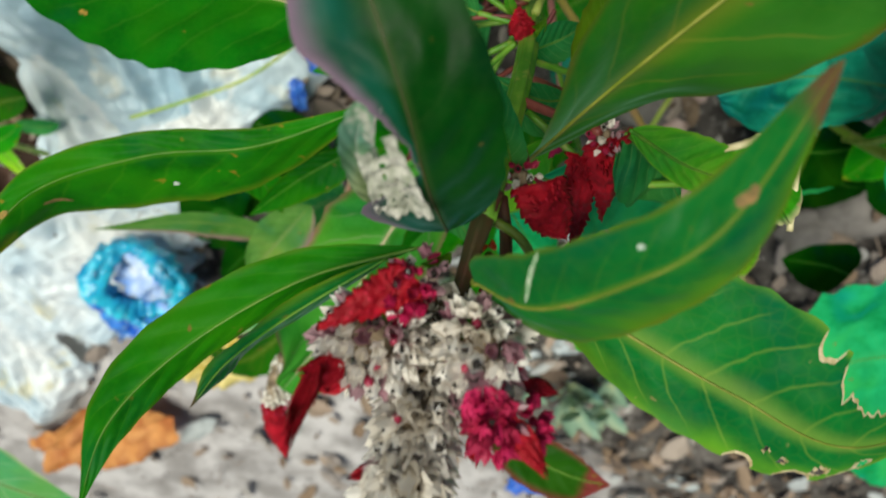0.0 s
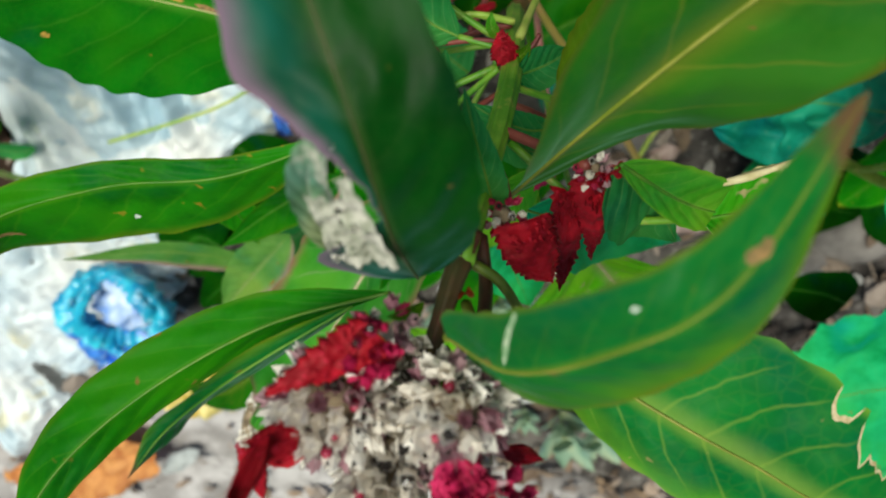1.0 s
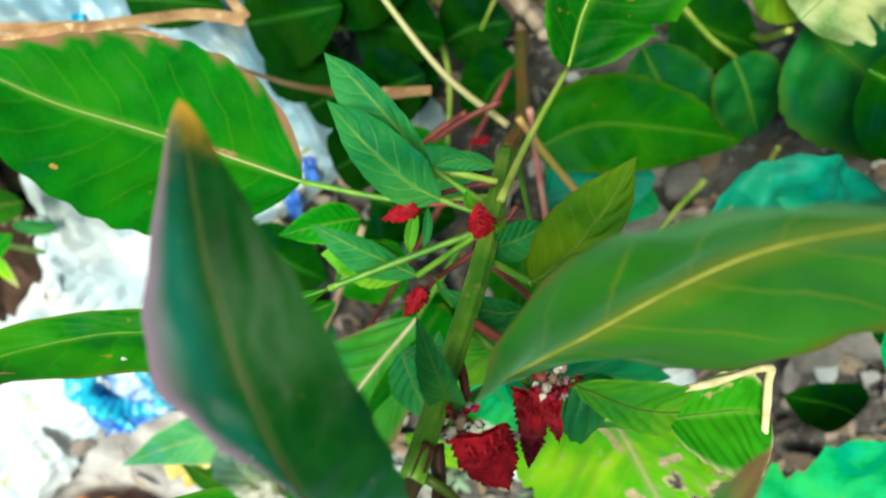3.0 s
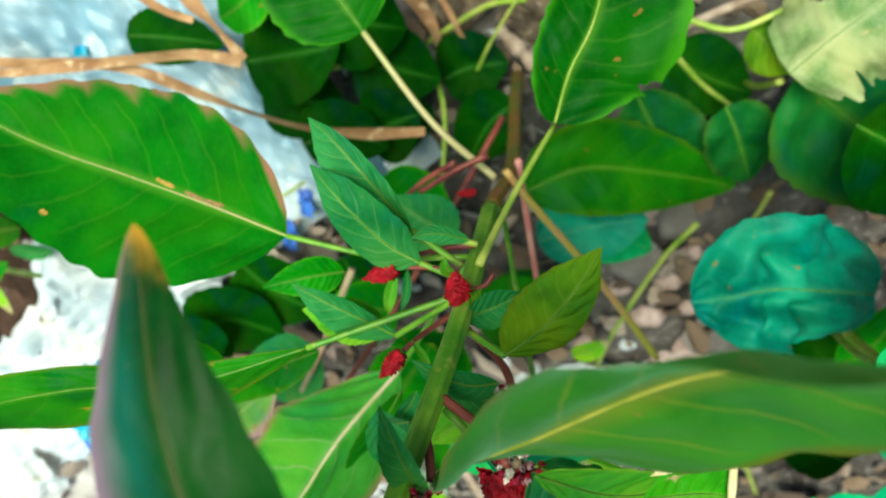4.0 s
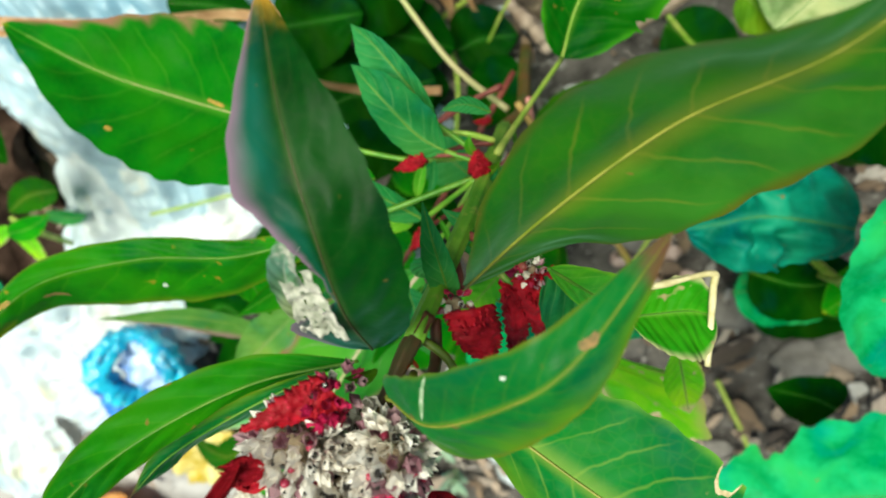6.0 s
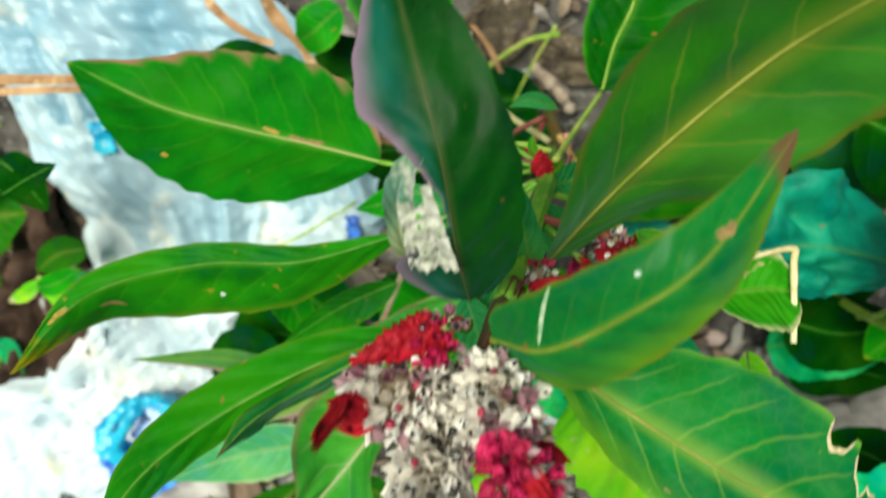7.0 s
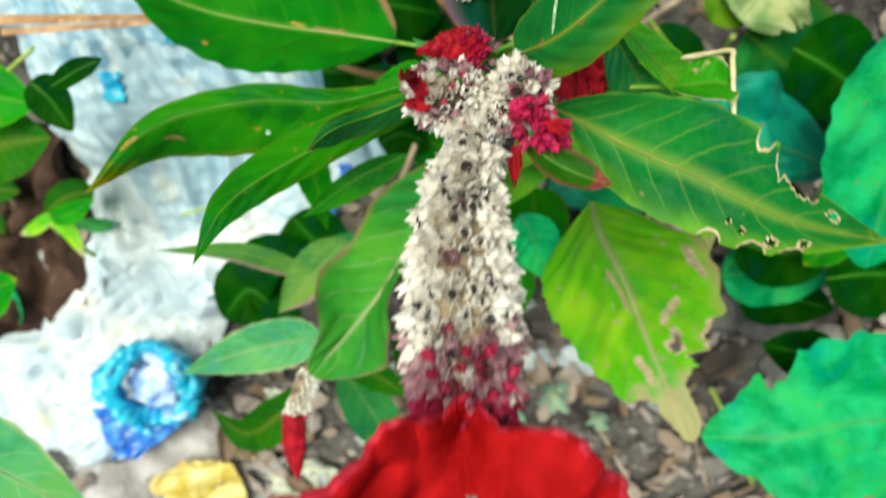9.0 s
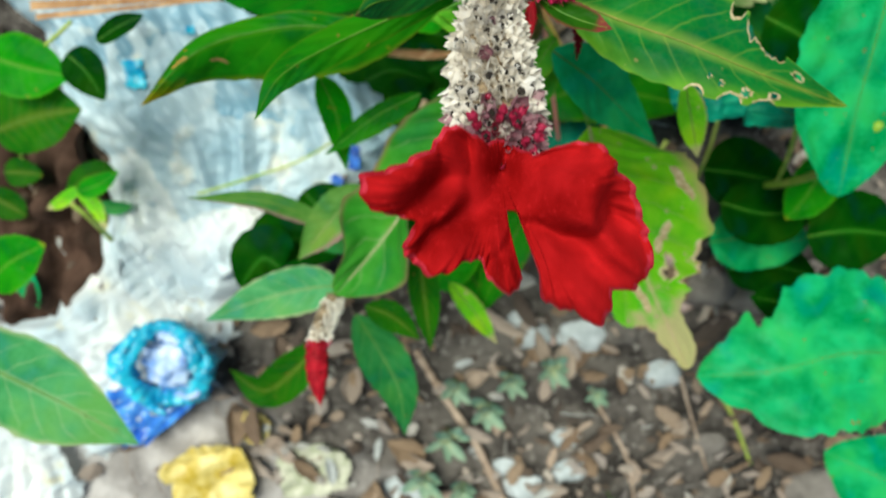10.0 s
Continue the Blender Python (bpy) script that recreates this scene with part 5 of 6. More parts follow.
node_bud((0.0268, -0.0715, 0.3800), (0.0286, -0.0765, 0.3920), 0.0042, 41, puff=0.0050)
node_bud((0.0055, -0.0770, 0.3660), (-0.0085, -0.0850, 0.3630), 0.0034, 42)
node_bud((0.0085, -0.0985, 0.3865), (0.0005, -0.1080, 0.3905), 0.0030, 43)
node_bud((0.031, -0.095, 0.273), (0.021, -0.096, 0.273), 0.0018, 44)
for k, (pts, r0, r1, mt, lab) in enumerate((
        ([(0.0270, -0.0740, 0.3720), (0.0180, -0.0745, 0.3690), (0.0060, -0.0768, 0.3660)], 0.0010, 0.0008, stem_red, "dark red side branch"),
        ([(0.0265, -0.0960, 0.3660), (0.0200, -0.0985, 0.3700), (0.0130, -0.0978, 0.3800), (0.0085, -0.0988, 0.3860)], 0.0012, 0.0009, stem_red, "dark red side branch"),
        ([(0.0290, -0.0940, 0.3760), (0.0370, -0.0915, 0.3900), (0.0430, -0.0900, 0.4010), (0.0460, -0.0925, 0.4080)], 0.0013, 0.0012, stem_red, "dark red side branch"),
        ([(0.0325, -0.0760, 0.3500), (0.0200, -0.0780, 0.3510), (0.0090, -0.0820, 0.3500)], 0.0014, 0.0010, stem_red, "dark red side branch"),
        ([(0.0330, -0.0740, 0.3530), (0.0190, -0.0710, 0.3535), (0.0070, -0.0730, 0.3520)], 0.0014, 0.0011, stem_lime, "yellow-green leaf stalk"),
        ([(0.0360, -0.0760, 0.2700), (0.0200, -0.0840, 0.2720), (0.0030, -0.0970, 0.2700)], 0.0018, 0.0014, stem_red, "dark red side branch"),
        ([(0.0300, -0.0760, 0.3800), (0.0360, -0.0735, 0.3800), (0.0390, -0.0690, 0.3790)], 0.0010, 0.0008, stem_red, "dark red side branch"))):
    part("side_branch", tube(pts, r0, r1, 14, 8, 3, 0.12, wob=0.15), mt, plant, lab)
side_head((0.0445, -0.0960, 0.4080), 0.0030, 18, ("white", "mauve", "wine", "white"), "small straw and wine-red flower head on a red branch", scale=0.45)
node_bud((0.0430, -0.0990, 0.4085), (0.0370, -0.1100, 0.4080), 0.0024, 51, "small magenta flower comb", 0.003, comb_magenta)
for k, (a, b, c, w, mt) in enumerate((((0.0295, -0.0760, 0.3830), (0.0330, -0.0720, 0.3880), (0.0350, -0.0670, 0.3900), 0.0022, leaf_olive), ((0.0250, -0.0700, 0.3790), (0.0230, -0.0650, 0.3820), (0.0230, -0.0600, 0.3830), 0.0020, leaf_lime2), ((0.0110, -0.0960, 0.3830), (0.0150, -0.1060, 0.3800), (0.0170, -0.1160, 0.3760), 0.0014, leaf_lime2),
                                   ((0.0040, -0.0790, 0.3660), (0.0020, -0.0880, 0.3690), (0.0010, -0.0960, 0.3700), 0.0024, leaf_lime2), ((0.0080, -0.0790, 0.3640), (0.0080, -0.0860, 0.3690), (0.0060, -0.0930, 0.3720), 0.0018, leaf_young))):
    leaf(plant, [a, b, c], w, mt, (0, 0.5, 0.85), fold=0.5, seed=160 + k, n=18, m=5, rib_r=0, name="bract", label="small pale green bract at the node")

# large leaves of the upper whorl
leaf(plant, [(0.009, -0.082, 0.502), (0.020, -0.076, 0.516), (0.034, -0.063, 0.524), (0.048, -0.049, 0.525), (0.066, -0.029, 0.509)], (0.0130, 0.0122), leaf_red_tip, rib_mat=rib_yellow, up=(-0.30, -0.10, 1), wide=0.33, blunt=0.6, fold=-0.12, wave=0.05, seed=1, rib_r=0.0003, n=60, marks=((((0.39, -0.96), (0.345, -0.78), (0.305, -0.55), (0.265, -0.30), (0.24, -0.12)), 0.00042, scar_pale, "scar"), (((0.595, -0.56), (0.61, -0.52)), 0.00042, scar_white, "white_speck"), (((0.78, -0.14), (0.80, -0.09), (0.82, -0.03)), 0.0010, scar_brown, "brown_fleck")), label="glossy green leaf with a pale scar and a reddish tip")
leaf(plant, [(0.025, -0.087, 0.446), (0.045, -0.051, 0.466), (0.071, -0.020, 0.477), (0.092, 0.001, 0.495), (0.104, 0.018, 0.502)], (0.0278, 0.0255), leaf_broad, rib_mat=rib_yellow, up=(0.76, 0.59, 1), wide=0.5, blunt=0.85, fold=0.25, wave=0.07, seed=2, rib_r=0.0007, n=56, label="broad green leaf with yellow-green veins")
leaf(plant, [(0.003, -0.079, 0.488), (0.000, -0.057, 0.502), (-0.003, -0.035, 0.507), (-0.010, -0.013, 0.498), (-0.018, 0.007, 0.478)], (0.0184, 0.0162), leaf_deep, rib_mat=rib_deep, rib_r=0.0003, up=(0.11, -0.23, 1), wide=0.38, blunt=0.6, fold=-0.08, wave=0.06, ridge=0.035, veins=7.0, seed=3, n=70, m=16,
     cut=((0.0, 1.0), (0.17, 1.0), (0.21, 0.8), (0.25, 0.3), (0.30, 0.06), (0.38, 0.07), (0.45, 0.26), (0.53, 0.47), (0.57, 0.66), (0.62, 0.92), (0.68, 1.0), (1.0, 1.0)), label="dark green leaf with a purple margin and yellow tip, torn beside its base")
leaf(plant, [(-0.01, -0.068, 0.492), (-0.013, -0.059, 0.496), (-0.013, -0.048, 0.5), (-0.01, -0.04, 0.504), (-0.006, -0.036, 0.506)], (0.0034, 0.0036), leaf_flap, (0.25, 0.75, 0.9), wide=0.45, blunt=0.4, fold=0.5, wave=0.2, seed=4, tear=0.12, rib_r=0, n=40, name="leaf_flap", label="pale grey-green torn leaf flap with a whitish inner side")
bm = bmesh.new()
rows = []
for i in range(67):
    f = i / 66
    a = Vector((-0.0105, -0.0660, 0.4995)).lerp(Vector((-0.0128, -0.0450, 0.5065)), f)
    b = Vector((0.0012, -0.0640, 0.5030)).lerp(Vector((-0.0050, -0.0420, 0.5082)), f)
    rows.append([])
    for k in range(49):
        p = a.lerp(b, k / 48)
        p.z += 0.0016 * noise.noise(p * 420) - 0.0012 * math.sin(math.pi * k / 48)
        p.y += 0.0022 * noise.noise(Vector((k * 0.15, 5, 0))) * (1 - f)
        rows[-1].append(bm.verts.new(p))
for i in range(66):
    for k in range(48):
        c = rows[i][k].co
        if noise.noise(c * 150 + Vector((2, 7, 1))) + 0.25 * noise.noise(c * 700) < 0.42 - 0.30 * (i / 66) - 0.25 * (1 - abs(k / 24 - 1)):
            bm.faces.new((rows[i][k], rows[i][k + 1], rows[i + 1][k + 1], rows[i + 1][k]))
bmesh.ops.delete(bm, geom=[v for v in bm.verts if not v.link_faces], context="VERTS")
part("torn_tissue", bm, torn_white, plant, "whitish torn leaf tissue")
leaf(plant, [(-0.027, -0.102, 0.383), (-0.070, -0.112, 0.394), (-0.111, -0.112, 0.400), (-0.157, -0.124, 0.408), (-0.188, -0.154, 0.423)], (0.0270, 0.0085), leaf_yellow_tip, (0.75, 0.15, 1), wide=0.5, blunt=0.85, fold=-0.45, wave=0.08, seed=5, stalk=[(0.026, -0.080, 0.378), (-0.002, -0.092, 0.380)], n=50, marks=((((0.46, -0.62), (0.475, -0.58)), 0.0011, scar_white, "white_speck"), (((0.70, -0.55), (0.72, -0.40), (0.75, -0.36)), 0.0009, scar_brown, "brown_fleck"), (((0.80, 0.1), (0.83, 0.3), (0.86, 0.35)), 0.0012, scar_rust, "brown_fleck")), label="long arching green leaf with a yellow tip and flecks")
leaf(plant, [(-0.005, -0.097, 0.472), (-0.039, -0.108, 0.473), (-0.072, -0.123, 0.484), (-0.092, -0.136, 0.500), (-0.100, -0.153, 0.516)], (0.0075, 0.0105), leaf_green2, (-0.22, 0.13, 1), wide=0.5, blunt=0.85, fold=-0.5, wave=0.06, seed=6, label="long drooping dark green leaf")
leaf(plant, [(-0.013, -0.094, 0.480), (-0.037, -0.103, 0.491), (-0.051, -0.107, 0.503), (-0.059, -0.113, 0.512)], (0.009, 0.0041), leaf_red_tip, (0.14, -0.32, 1), wide=0.42, blunt=0.85, fold=-0.36, seed=7, rib_r=0.0004, label="narrow green leaf with a red tip")
leaf(plant, [(0.026, -0.102, 0.478), (0.051, -0.113, 0.491), (0.075, -0.122, 0.502), (0.104, -0.134, 0.509), (0.153, -0.148, 0.489)], (0.0267, 0.0185), leaf_eaten, rib_mat=rib_yellow, up=(-0.23, 0.40, 1), wide=0.45, blunt=0.8, fold=-0.2, wave=0.05, seed=8, ridge=0.014, rim=scar_tan, n=130, m=26, bites=((0.60, -1, 0.03, 0.25), (0.70, -1, 0.05, 0.45), (0.78, -1, 0.05, 0.6), (0.60, 1, 0.03, 0.2), (0.70, 1, 0.03, 0.25), (0.78, 1, 0.03, 0.25)), holes=((0.80, 0.62, 0.010, 0.11), (0.73, 0.68, 0.010, 0.11), (0.66, 0.6, 0.006, 0.06), (0.86, -0.5, 0.012, 0.14), (0.62, 0.5, 0.005, 0.05)), label="broad green leaf with eaten brown-edged margins")
leaf(plant, [(0.011, -0.106, 0.520), (0.020, -0.112, 0.525), (0.030, -0.116, 0.528), (0.0385, -0.118, 0.529)], 0.0060, leaf_maroon, (0.2, 0.5, 0.85), wide=0.45, ridge=0.0, fold=0.3, seed=9, label="small green leaf with a purple tip", rib_r=0.0004)
# middle node
leaf(plant, [(-0.046, -0.086, 0.333), (-0.085, -0.082, 0.316), (-0.128, -0.078, 0.299), (-0.178, -0.069, 0.285), (-0.233, -0.048, 0.272)], (0.0445, 0.0406), leaf_brown_edge, (0.36, 0.69, 1), wide=0.42, blunt=0.7, fold=0.32, wave=0.04, ridge=0.03, stalk_mat=stem_green, seed=10, rib_mat=stem_blush, rib_r=0.0006, stalk=[(0.030, -0.085, 0.345), (-0.005, -0.090, 0.340)], bites=((0.50, 1, 0.03, 0.05),), n=64, marks=((((0.20, 0.06), (0.26, 0.02), (0.33, 0.05)), 0.0012, scar_brown, "brown_fleck"), (((0.36, 0.05), (0.42, 0.07)), 0.0010, scar_rust, "brown_fleck"), (((0.62, -0.7), (0.64, -0.74)), 0.0012, scar_rust, "brown_fleck")), label="broad bright green leaf with a browned torn margin")
leaf(plant, [(0.078, -0.097, 0.444), (0.087, -0.096, 0.443), (0.097, -0.095, 0.442), (0.106, -0.097, 0.441)], (0.0106, 0.0165), leaf_straw_edge, (-0.02, 1.0, 1), wide=0.6, blunt=0.4, fold=0.5, wave=0.12, seed=11, stalk=[(0.026, -0.080, 0.430), (0.050, -0.096, 0.442)], label="green leaf with folded straw-yellow margins")
YOUNG = "young green leaf with raised veins"
leaf(plant, [(0.013, -0.074, 0.367), (0.001, -0.068, 0.365), (-0.014, -0.053, 0.363), (-0.027, -0.043, 0.353)], (0.0082, 0.0134), leaf_young, (-0.06, 0.09, 1), fold=0.34, seed=12, ridge=0.07, veins=7.0, label=YOUNG, rib_r=0.0005, stalk=[(0.026, -0.076, 0.372)])
leaf(plant, [(0.009, -0.066, 0.358), (-0.003, -0.050, 0.357), (-0.017, -0.036, 0.351), (-0.028, -0.029, 0.344)], (0.0110, 0.0050), leaf_young, (0.17, 0.08, 1), fold=0.25, seed=13, ridge=0.07, veins=7.0, label=YOUNG, rib_r=0.0005, stalk=[(0.028, -0.078, 0.362)])
leaf(plant, [(0.004, -0.103, 0.373), (-0.010, -0.095, 0.373), (-0.022, -0.089, 0.372), (-0.034, -0.082, 0.371)], (0.0080, 0.0050), leaf_young, (0.06, 0.31, 1), fold=0.26, seed=14, ridge=0.07, veins=7.0, label=YOUNG, rib_r=0.0005, stalk=[(0.026, -0.080, 0.380)])
leaf(plant, [(0.043, -0.079, 0.408), (0.053, -0.063, 0.414), (0.060, -0.045, 0.419), (0.064, -0.029, 0.423)], (0.0123, 0.0073), leaf_olive, (-0.35, -0.06, 1), fold=0.10, seed=15, ridge=0.07, veins=7.0, label="olive-green young leaf with raised veins", rib_r=0.0005, stalk=[(0.030, -0.080, 0.395)])
leaf(plant, [(0.030, -0.078, 0.392), (0.040, -0.076, 0.388), (0.050, -0.072, 0.384)], 0.007, leaf_young, (0, 0.1, 1), fold=0.2, seed=16, label="small young green leaf", rib_r=0.0004)
leaf(plant, [(0.020, -0.082, 0.410), (0.032, -0.092, 0.413), (0.044, -0.092, 0.414)], 0.006, leaf_young, (0, 0.3, 1), fold=0.2, seed=17, label="small young green leaf", rib_r=0.0004)
leaf(plant, [(0.016, -0.086, 0.430), (0.010, -0.098, 0.420), (0.010, -0.108, 0.410)], 0.006, leaf_young, (0, 0.3, 1), fold=0.2, seed=18, label="small young green leaf", rib_r=0.0004)
leaf(plant, [(-0.024, -0.105, 0.330), (-0.038, -0.105, 0.335), (-0.058, -0.108, 0.340)], 0.009, leaf_bright, (0, 0.3, 1), seed=19, label="oval green leaf")
leaf(plant, [(0.049, -0.070, 0.459), (0.068, -0.086, 0.451), (0.084, -0.097, 0.441), (0.096, -0.103, 0.431)], (0.0096, 0.0058), leaf_lime2, (0.04, 0.39, 1), fold=0.17, seed=37, label="pale green leaf beside the small combs", rib_r=0.0005)
leaf(plant, [(0.050, -0.075, 0.452), (0.059, -0.086, 0.446), (0.068, -0.097, 0.439), (0.076, -0.111, 0.436)], (0.0062, 0.0149), leaf_young, (-0.02, 0.48, 1), fold=0.08, seed=38, label="young green leaf beside the small combs", rib_r=0.0005)
part("dry_margin", tube([(0.063, -0.087, 0.447), (0.085, -0.085, 0.443), (0.1025, -0.0825, 0.4385), (0.1035, -0.087, 0.4405), (0.1032, -0.109, 0.452)], 0.0009, 0.0011, 30, 8, wob=0.5), straw_rim, plant, "dry straw-coloured leaf margin")
leaf(plant, [(0.0210, -0.0880, 0.4520), (0.0190, -0.0780, 0.4545), (0.0160, -0.0650, 0.4565), (0.0130, -0.0511, 0.4570)], (0.0046, 0.0048), leaf_young, (0, 0.2, 1), fold=0.7, seed=39, label="young green leaf in front of the stem", rib_r=0.0004)
leaf(plant, [(0.0413, -0.0840, 0.4150), (0.0330, -0.0835, 0.4170), (0.0240, -0.0795, 0.4180), (0.0150, -0.0745, 0.4165)], 0.0052, leaf_young, (0, 0.2, 1), fold=0.2, seed=40, label="small young leaf in front of the stem", rib_r=0.0004)
leaf(plant, [(-0.002, -0.112, 0.362), (-0.012, -0.106, 0.363), (-0.024, -0.103, 0.362), (-0.035, -0.103, 0.360)], 0.0105, leaf_lime2, (0, 0.2, 1), fold=0.15, seed=41, label="pale green young leaf", rib_r=0.0004)
leaf(plant, [(0.031, -0.048, 0.392), (0.024, -0.045, 0.394), (0.019, -0.045, 0.394), (0.013, -0.048, 0.392)], 0.0030, leaf_young, (0, 0.2, 1), fold=0.3, seed=42, label="narrow yellow-green bract at the node", rib_r=0.0003)
leaf(plant, [(0.039, -0.128, 0.372), (0.034, -0.140, 0.370), (0.026, -0.157, 0.366), (0.016, -0.177, 0.360)], 0.0115, leaf_lime2, (0, 0.2, 1), fold=0.15, seed=43, label="pale olive-green leaf beside the stem", rib_r=0.0004)
leaf(plant, [(-0.002, -0.130, 0.385), (0.001, -0.139, 0.388), (0.005, -0.151, 0.390), (0.011, -0.166, 0.390)], 0.0085, leaf_young, (0, 0.2, 1), fold=0.25, seed=44, ridge=0.06, veins=7.0, label="young green leaf beside the stem", rib_r=0.0004)
leaf(plant, [(0.019, -0.138, 0.250), (0.008, -0.129, 0.250), (-0.004, -0.122, 0.248), (-0.017, -0.113, 0.245)], 0.018, leaf_young, (0, 0.2, 1), fold=0.15, seed=45, label="young green leaf behind the node", rib_r=0.0005)
leaf(plant, [(0.012, -0.124, 0.380), (0.009, -0.132, 0.380), (0.005, -0.142, 0.378), (0.003, -0.155, 0.374)], 0.0045, leaf_young, (0.3, 0.2, 1), fold=0.4, seed=46, ridge=0.05, veins=7.0, label="small curled young leaf", rib_r=0.0003)
leaf(plant, [(0.0400, -0.1160, 0.3860), (0.0290, -0.1330, 0.3860), (0.0170, -0.1490, 0.3840)], 0.0085, leaf_lime2, (0, 0.2, 1), fold=0.2, seed=61, ridge=0.05, veins=7.0, label="pale olive leaf below the node", rib_r=0.0004)
leaf(plant, [(0.030, -0.184, 0.340), (0.040, -0.204, 0.340), (0.049, -0.229, 0.338)], 0.016, leaf_teal, (0, 0.2, 1), fold=0.15, seed=62, label="blue-green leaf behind the stem", rib_r=0.0004)
leaf(plant, [(-0.040, -0.151, 0.330), (-0.072, -0.167, 0.332), (-0.107, -0.193, 0.330)], (0.012, 0.007), leaf_green2, (0, 0.3, 1), fold=0.15, seed=63, label="blue-green leaf under the long leaf", rib_r=0.0004)
leaf(plant, [(-0.087, -0.223, 0.280), (-0.112, -0.250, 0.282), (-0.141, -0.284, 0.280)], 0.017, leaf_curl, (0, 0.3, 1), fold=0.3, seed=64, label="dull green leaf with a purplish margin low on the plant", rib_r=0.0004)
leaf(plant, [(0.0020, -0.1480, 0.3570), (-0.0100, -0.1760, 0.3580), (-0.0190, -0.2000, 0.3570), (-0.0300, -0.2280, 0.3530)], (0.0080, 0.0100), leaf_green2, (0.3, 0.2, 1), fold=0.35, seed=171, ridge=0.06, veins=8.0, label="pleated bright green leaf beside the stem", rib_r=0.0004)
leaf(plant, [(-0.0020, -0.1040, 0.3640), (-0.0150, -0.1030, 0.3645), (-0.0250, -0.0990, 0.3630), (-0.0330, -0.0960, 0.3610)], (0.0075, 0.0060), leaf_lime2, (0.1, 0.3, 1), fold=0.2, wave=0.3, seed=172, label="pale yellow-green leaf under a young leaf", rib_r=0.0003)
# long stalked leaves further down
leaf(plant, [(0.067, -0.063, 0.262), (0.072, -0.039, 0.258), (0.081, -0.018, 0.252), (0.087, 0.014, 0.245), (0.093, 0.039, 0.235)], (0.022, 0.041), leaf_rich, (0.1, 0.2, 0.97), wide=0.48, blunt=0.55, seed=20, rib_r=0.0006, rib_mat=stem_lime, label="broad bright green leaf on a long stalk", stalk=[(0.034, -0.075, 0.365), (0.047, -0.074, 0.315)], stalk_r=(0.0016, 0.0012), stalk_mat=stem_lime, bites=((0.36, 1, 0.05, 0.2),))
leaf(plant, [(-0.031, -0.034, 0.214), (-0.045, -0.015, 0.210), (-0.060, 0.007, 0.200), (-0.074, 0.033, 0.190)], 0.036, leaf_rich, (0, 0.2, 1), wide=0.45, blunt=0.6, seed=21, label="broad bright green leaf on a long pinkish stalk", stalk=[(0.040, -0.092, 0.262), (0.006, -0.074, 0.235)], stalk_r=(0.0020, 0.0016), stalk_mat=stem_blush)
part("side_branch", tube([(0.045, -0.088, 0.262), (0.063, -0.116, 0.250), (0.099, -0.167, 0.230), (0.129, -0.214, 0.210), (0.164, -0.270, 0.190)], 0.0020, 0.0026, 24), stem_yellowish, plant, "yellow-green side branch")
part("side_branch", tube([(0.052, -0.092, 0.240), (0.059, -0.129, 0.230), (0.072, -0.194, 0.220)], 0.0020, 0.0018, 14), stem_rose, plant, "pink side branch")
part("side_branch", tube([(0.019, -0.090, 0.250), (0.000, -0.108, 0.240), (-0.021, -0.139, 0.220)], 0.0016, 0.0014, 14), stem_red, plant, "red side branch")
part("side_branch", tube([(-0.040, -0.160, 0.250), (-0.068, -0.232, 0.240), (-0.089, -0.280, 0.230)], 0.0022, 0.0018, 14), stem_pink, plant, "brown-pink side branch")

# lower leaves that spread round the crest
leaf(plant, [(0.067, -0.169, 0.363), (0.078, -0.194, 0.342), (0.101, -0.233, 0.329), (0.127, -0.287, 0.322), (0.162, -0.354, 0.327)], (0.0518, 0.0475), leaf_lime, (0.08, -0.26, 1), wide=0.42, blunt=0.6, fold=0.6, wave=0.05, seed=22, rim=scar_tan, n=96, m=26, rib_mat=rib_pink, rib_r=0.0009, tear=0.12, bites=((0.70, -1, 0.08, 0.25), (0.84, -1, 0.10, 0.6), (0.90, 1, 0.08, 0.5)), holes=((0.70, -0.42, 0.03, 0.05), (0.73, -0.38, 0.018, 0.10)), marks=((((0.55, -0.55), (0.60, -0.40), (0.66, -0.35)), 0.0030, scar_tan, "dry_patch"), (((0.72, 0.35), (0.78, 0.25), (0.82, 0.30)), 0.0035, scar_tan, "dry_patch"), (((0.40, 0.15), (0.50, 0.12), (0.60, 0.10)), 0.0018, scar_pink, "dry_patch"), (((0.35, -0.75), (0.42, -0.80), (0.5, -0.85)), 0.0030, scar_tan, "dry_patch")), stalk=[(0.042, -0.095, 0.27), (0.055, -0.130, 0.34)], label="yellowing lime-green leaf with a pink midrib and eaten tip")
leaf(plant, [(0.000, -0.147, 0.345), (-0.030, -0.191, 0.347), (-0.058, -0.236, 0.360), (-0.095, -0.278, 0.378)], (0.0360, 0.0325), leaf_quilted, (-1.80, -1.99, 1), wide=0.55, blunt=0.5, fold=0.6, wave=0.08, ridge=0.09, veins=8.0, seed=23, rib_mat=rib_pink, rib_r=0.0011, stalk=[(0.032, -0.086, 0.34), (0.016, -0.115, 0.345)], label="broad bright green leaf with a pale midrib")
leaf(plant, [(-0.113, -0.263, 0.260), (-0.144, -0.246, 0.270), (-0.173, -0.235, 0.280), (-0.222, -0.232, 0.290)], 0.0085, leaf_curl, (0, 0.3, 0.95), fold=0.4, wave=0.2, seed=24, label="curling green leaf with a purplish margin")
part("side_branch", tube([(0.045, -0.10, 0.16), (-0.02, -0.20, 0.24), (-0.080, -0.265, 0.315), (-0.103, -0.293, 0.34)], 0.0022, 0.0013, 20), stem_red, plant, "reddish side branch")
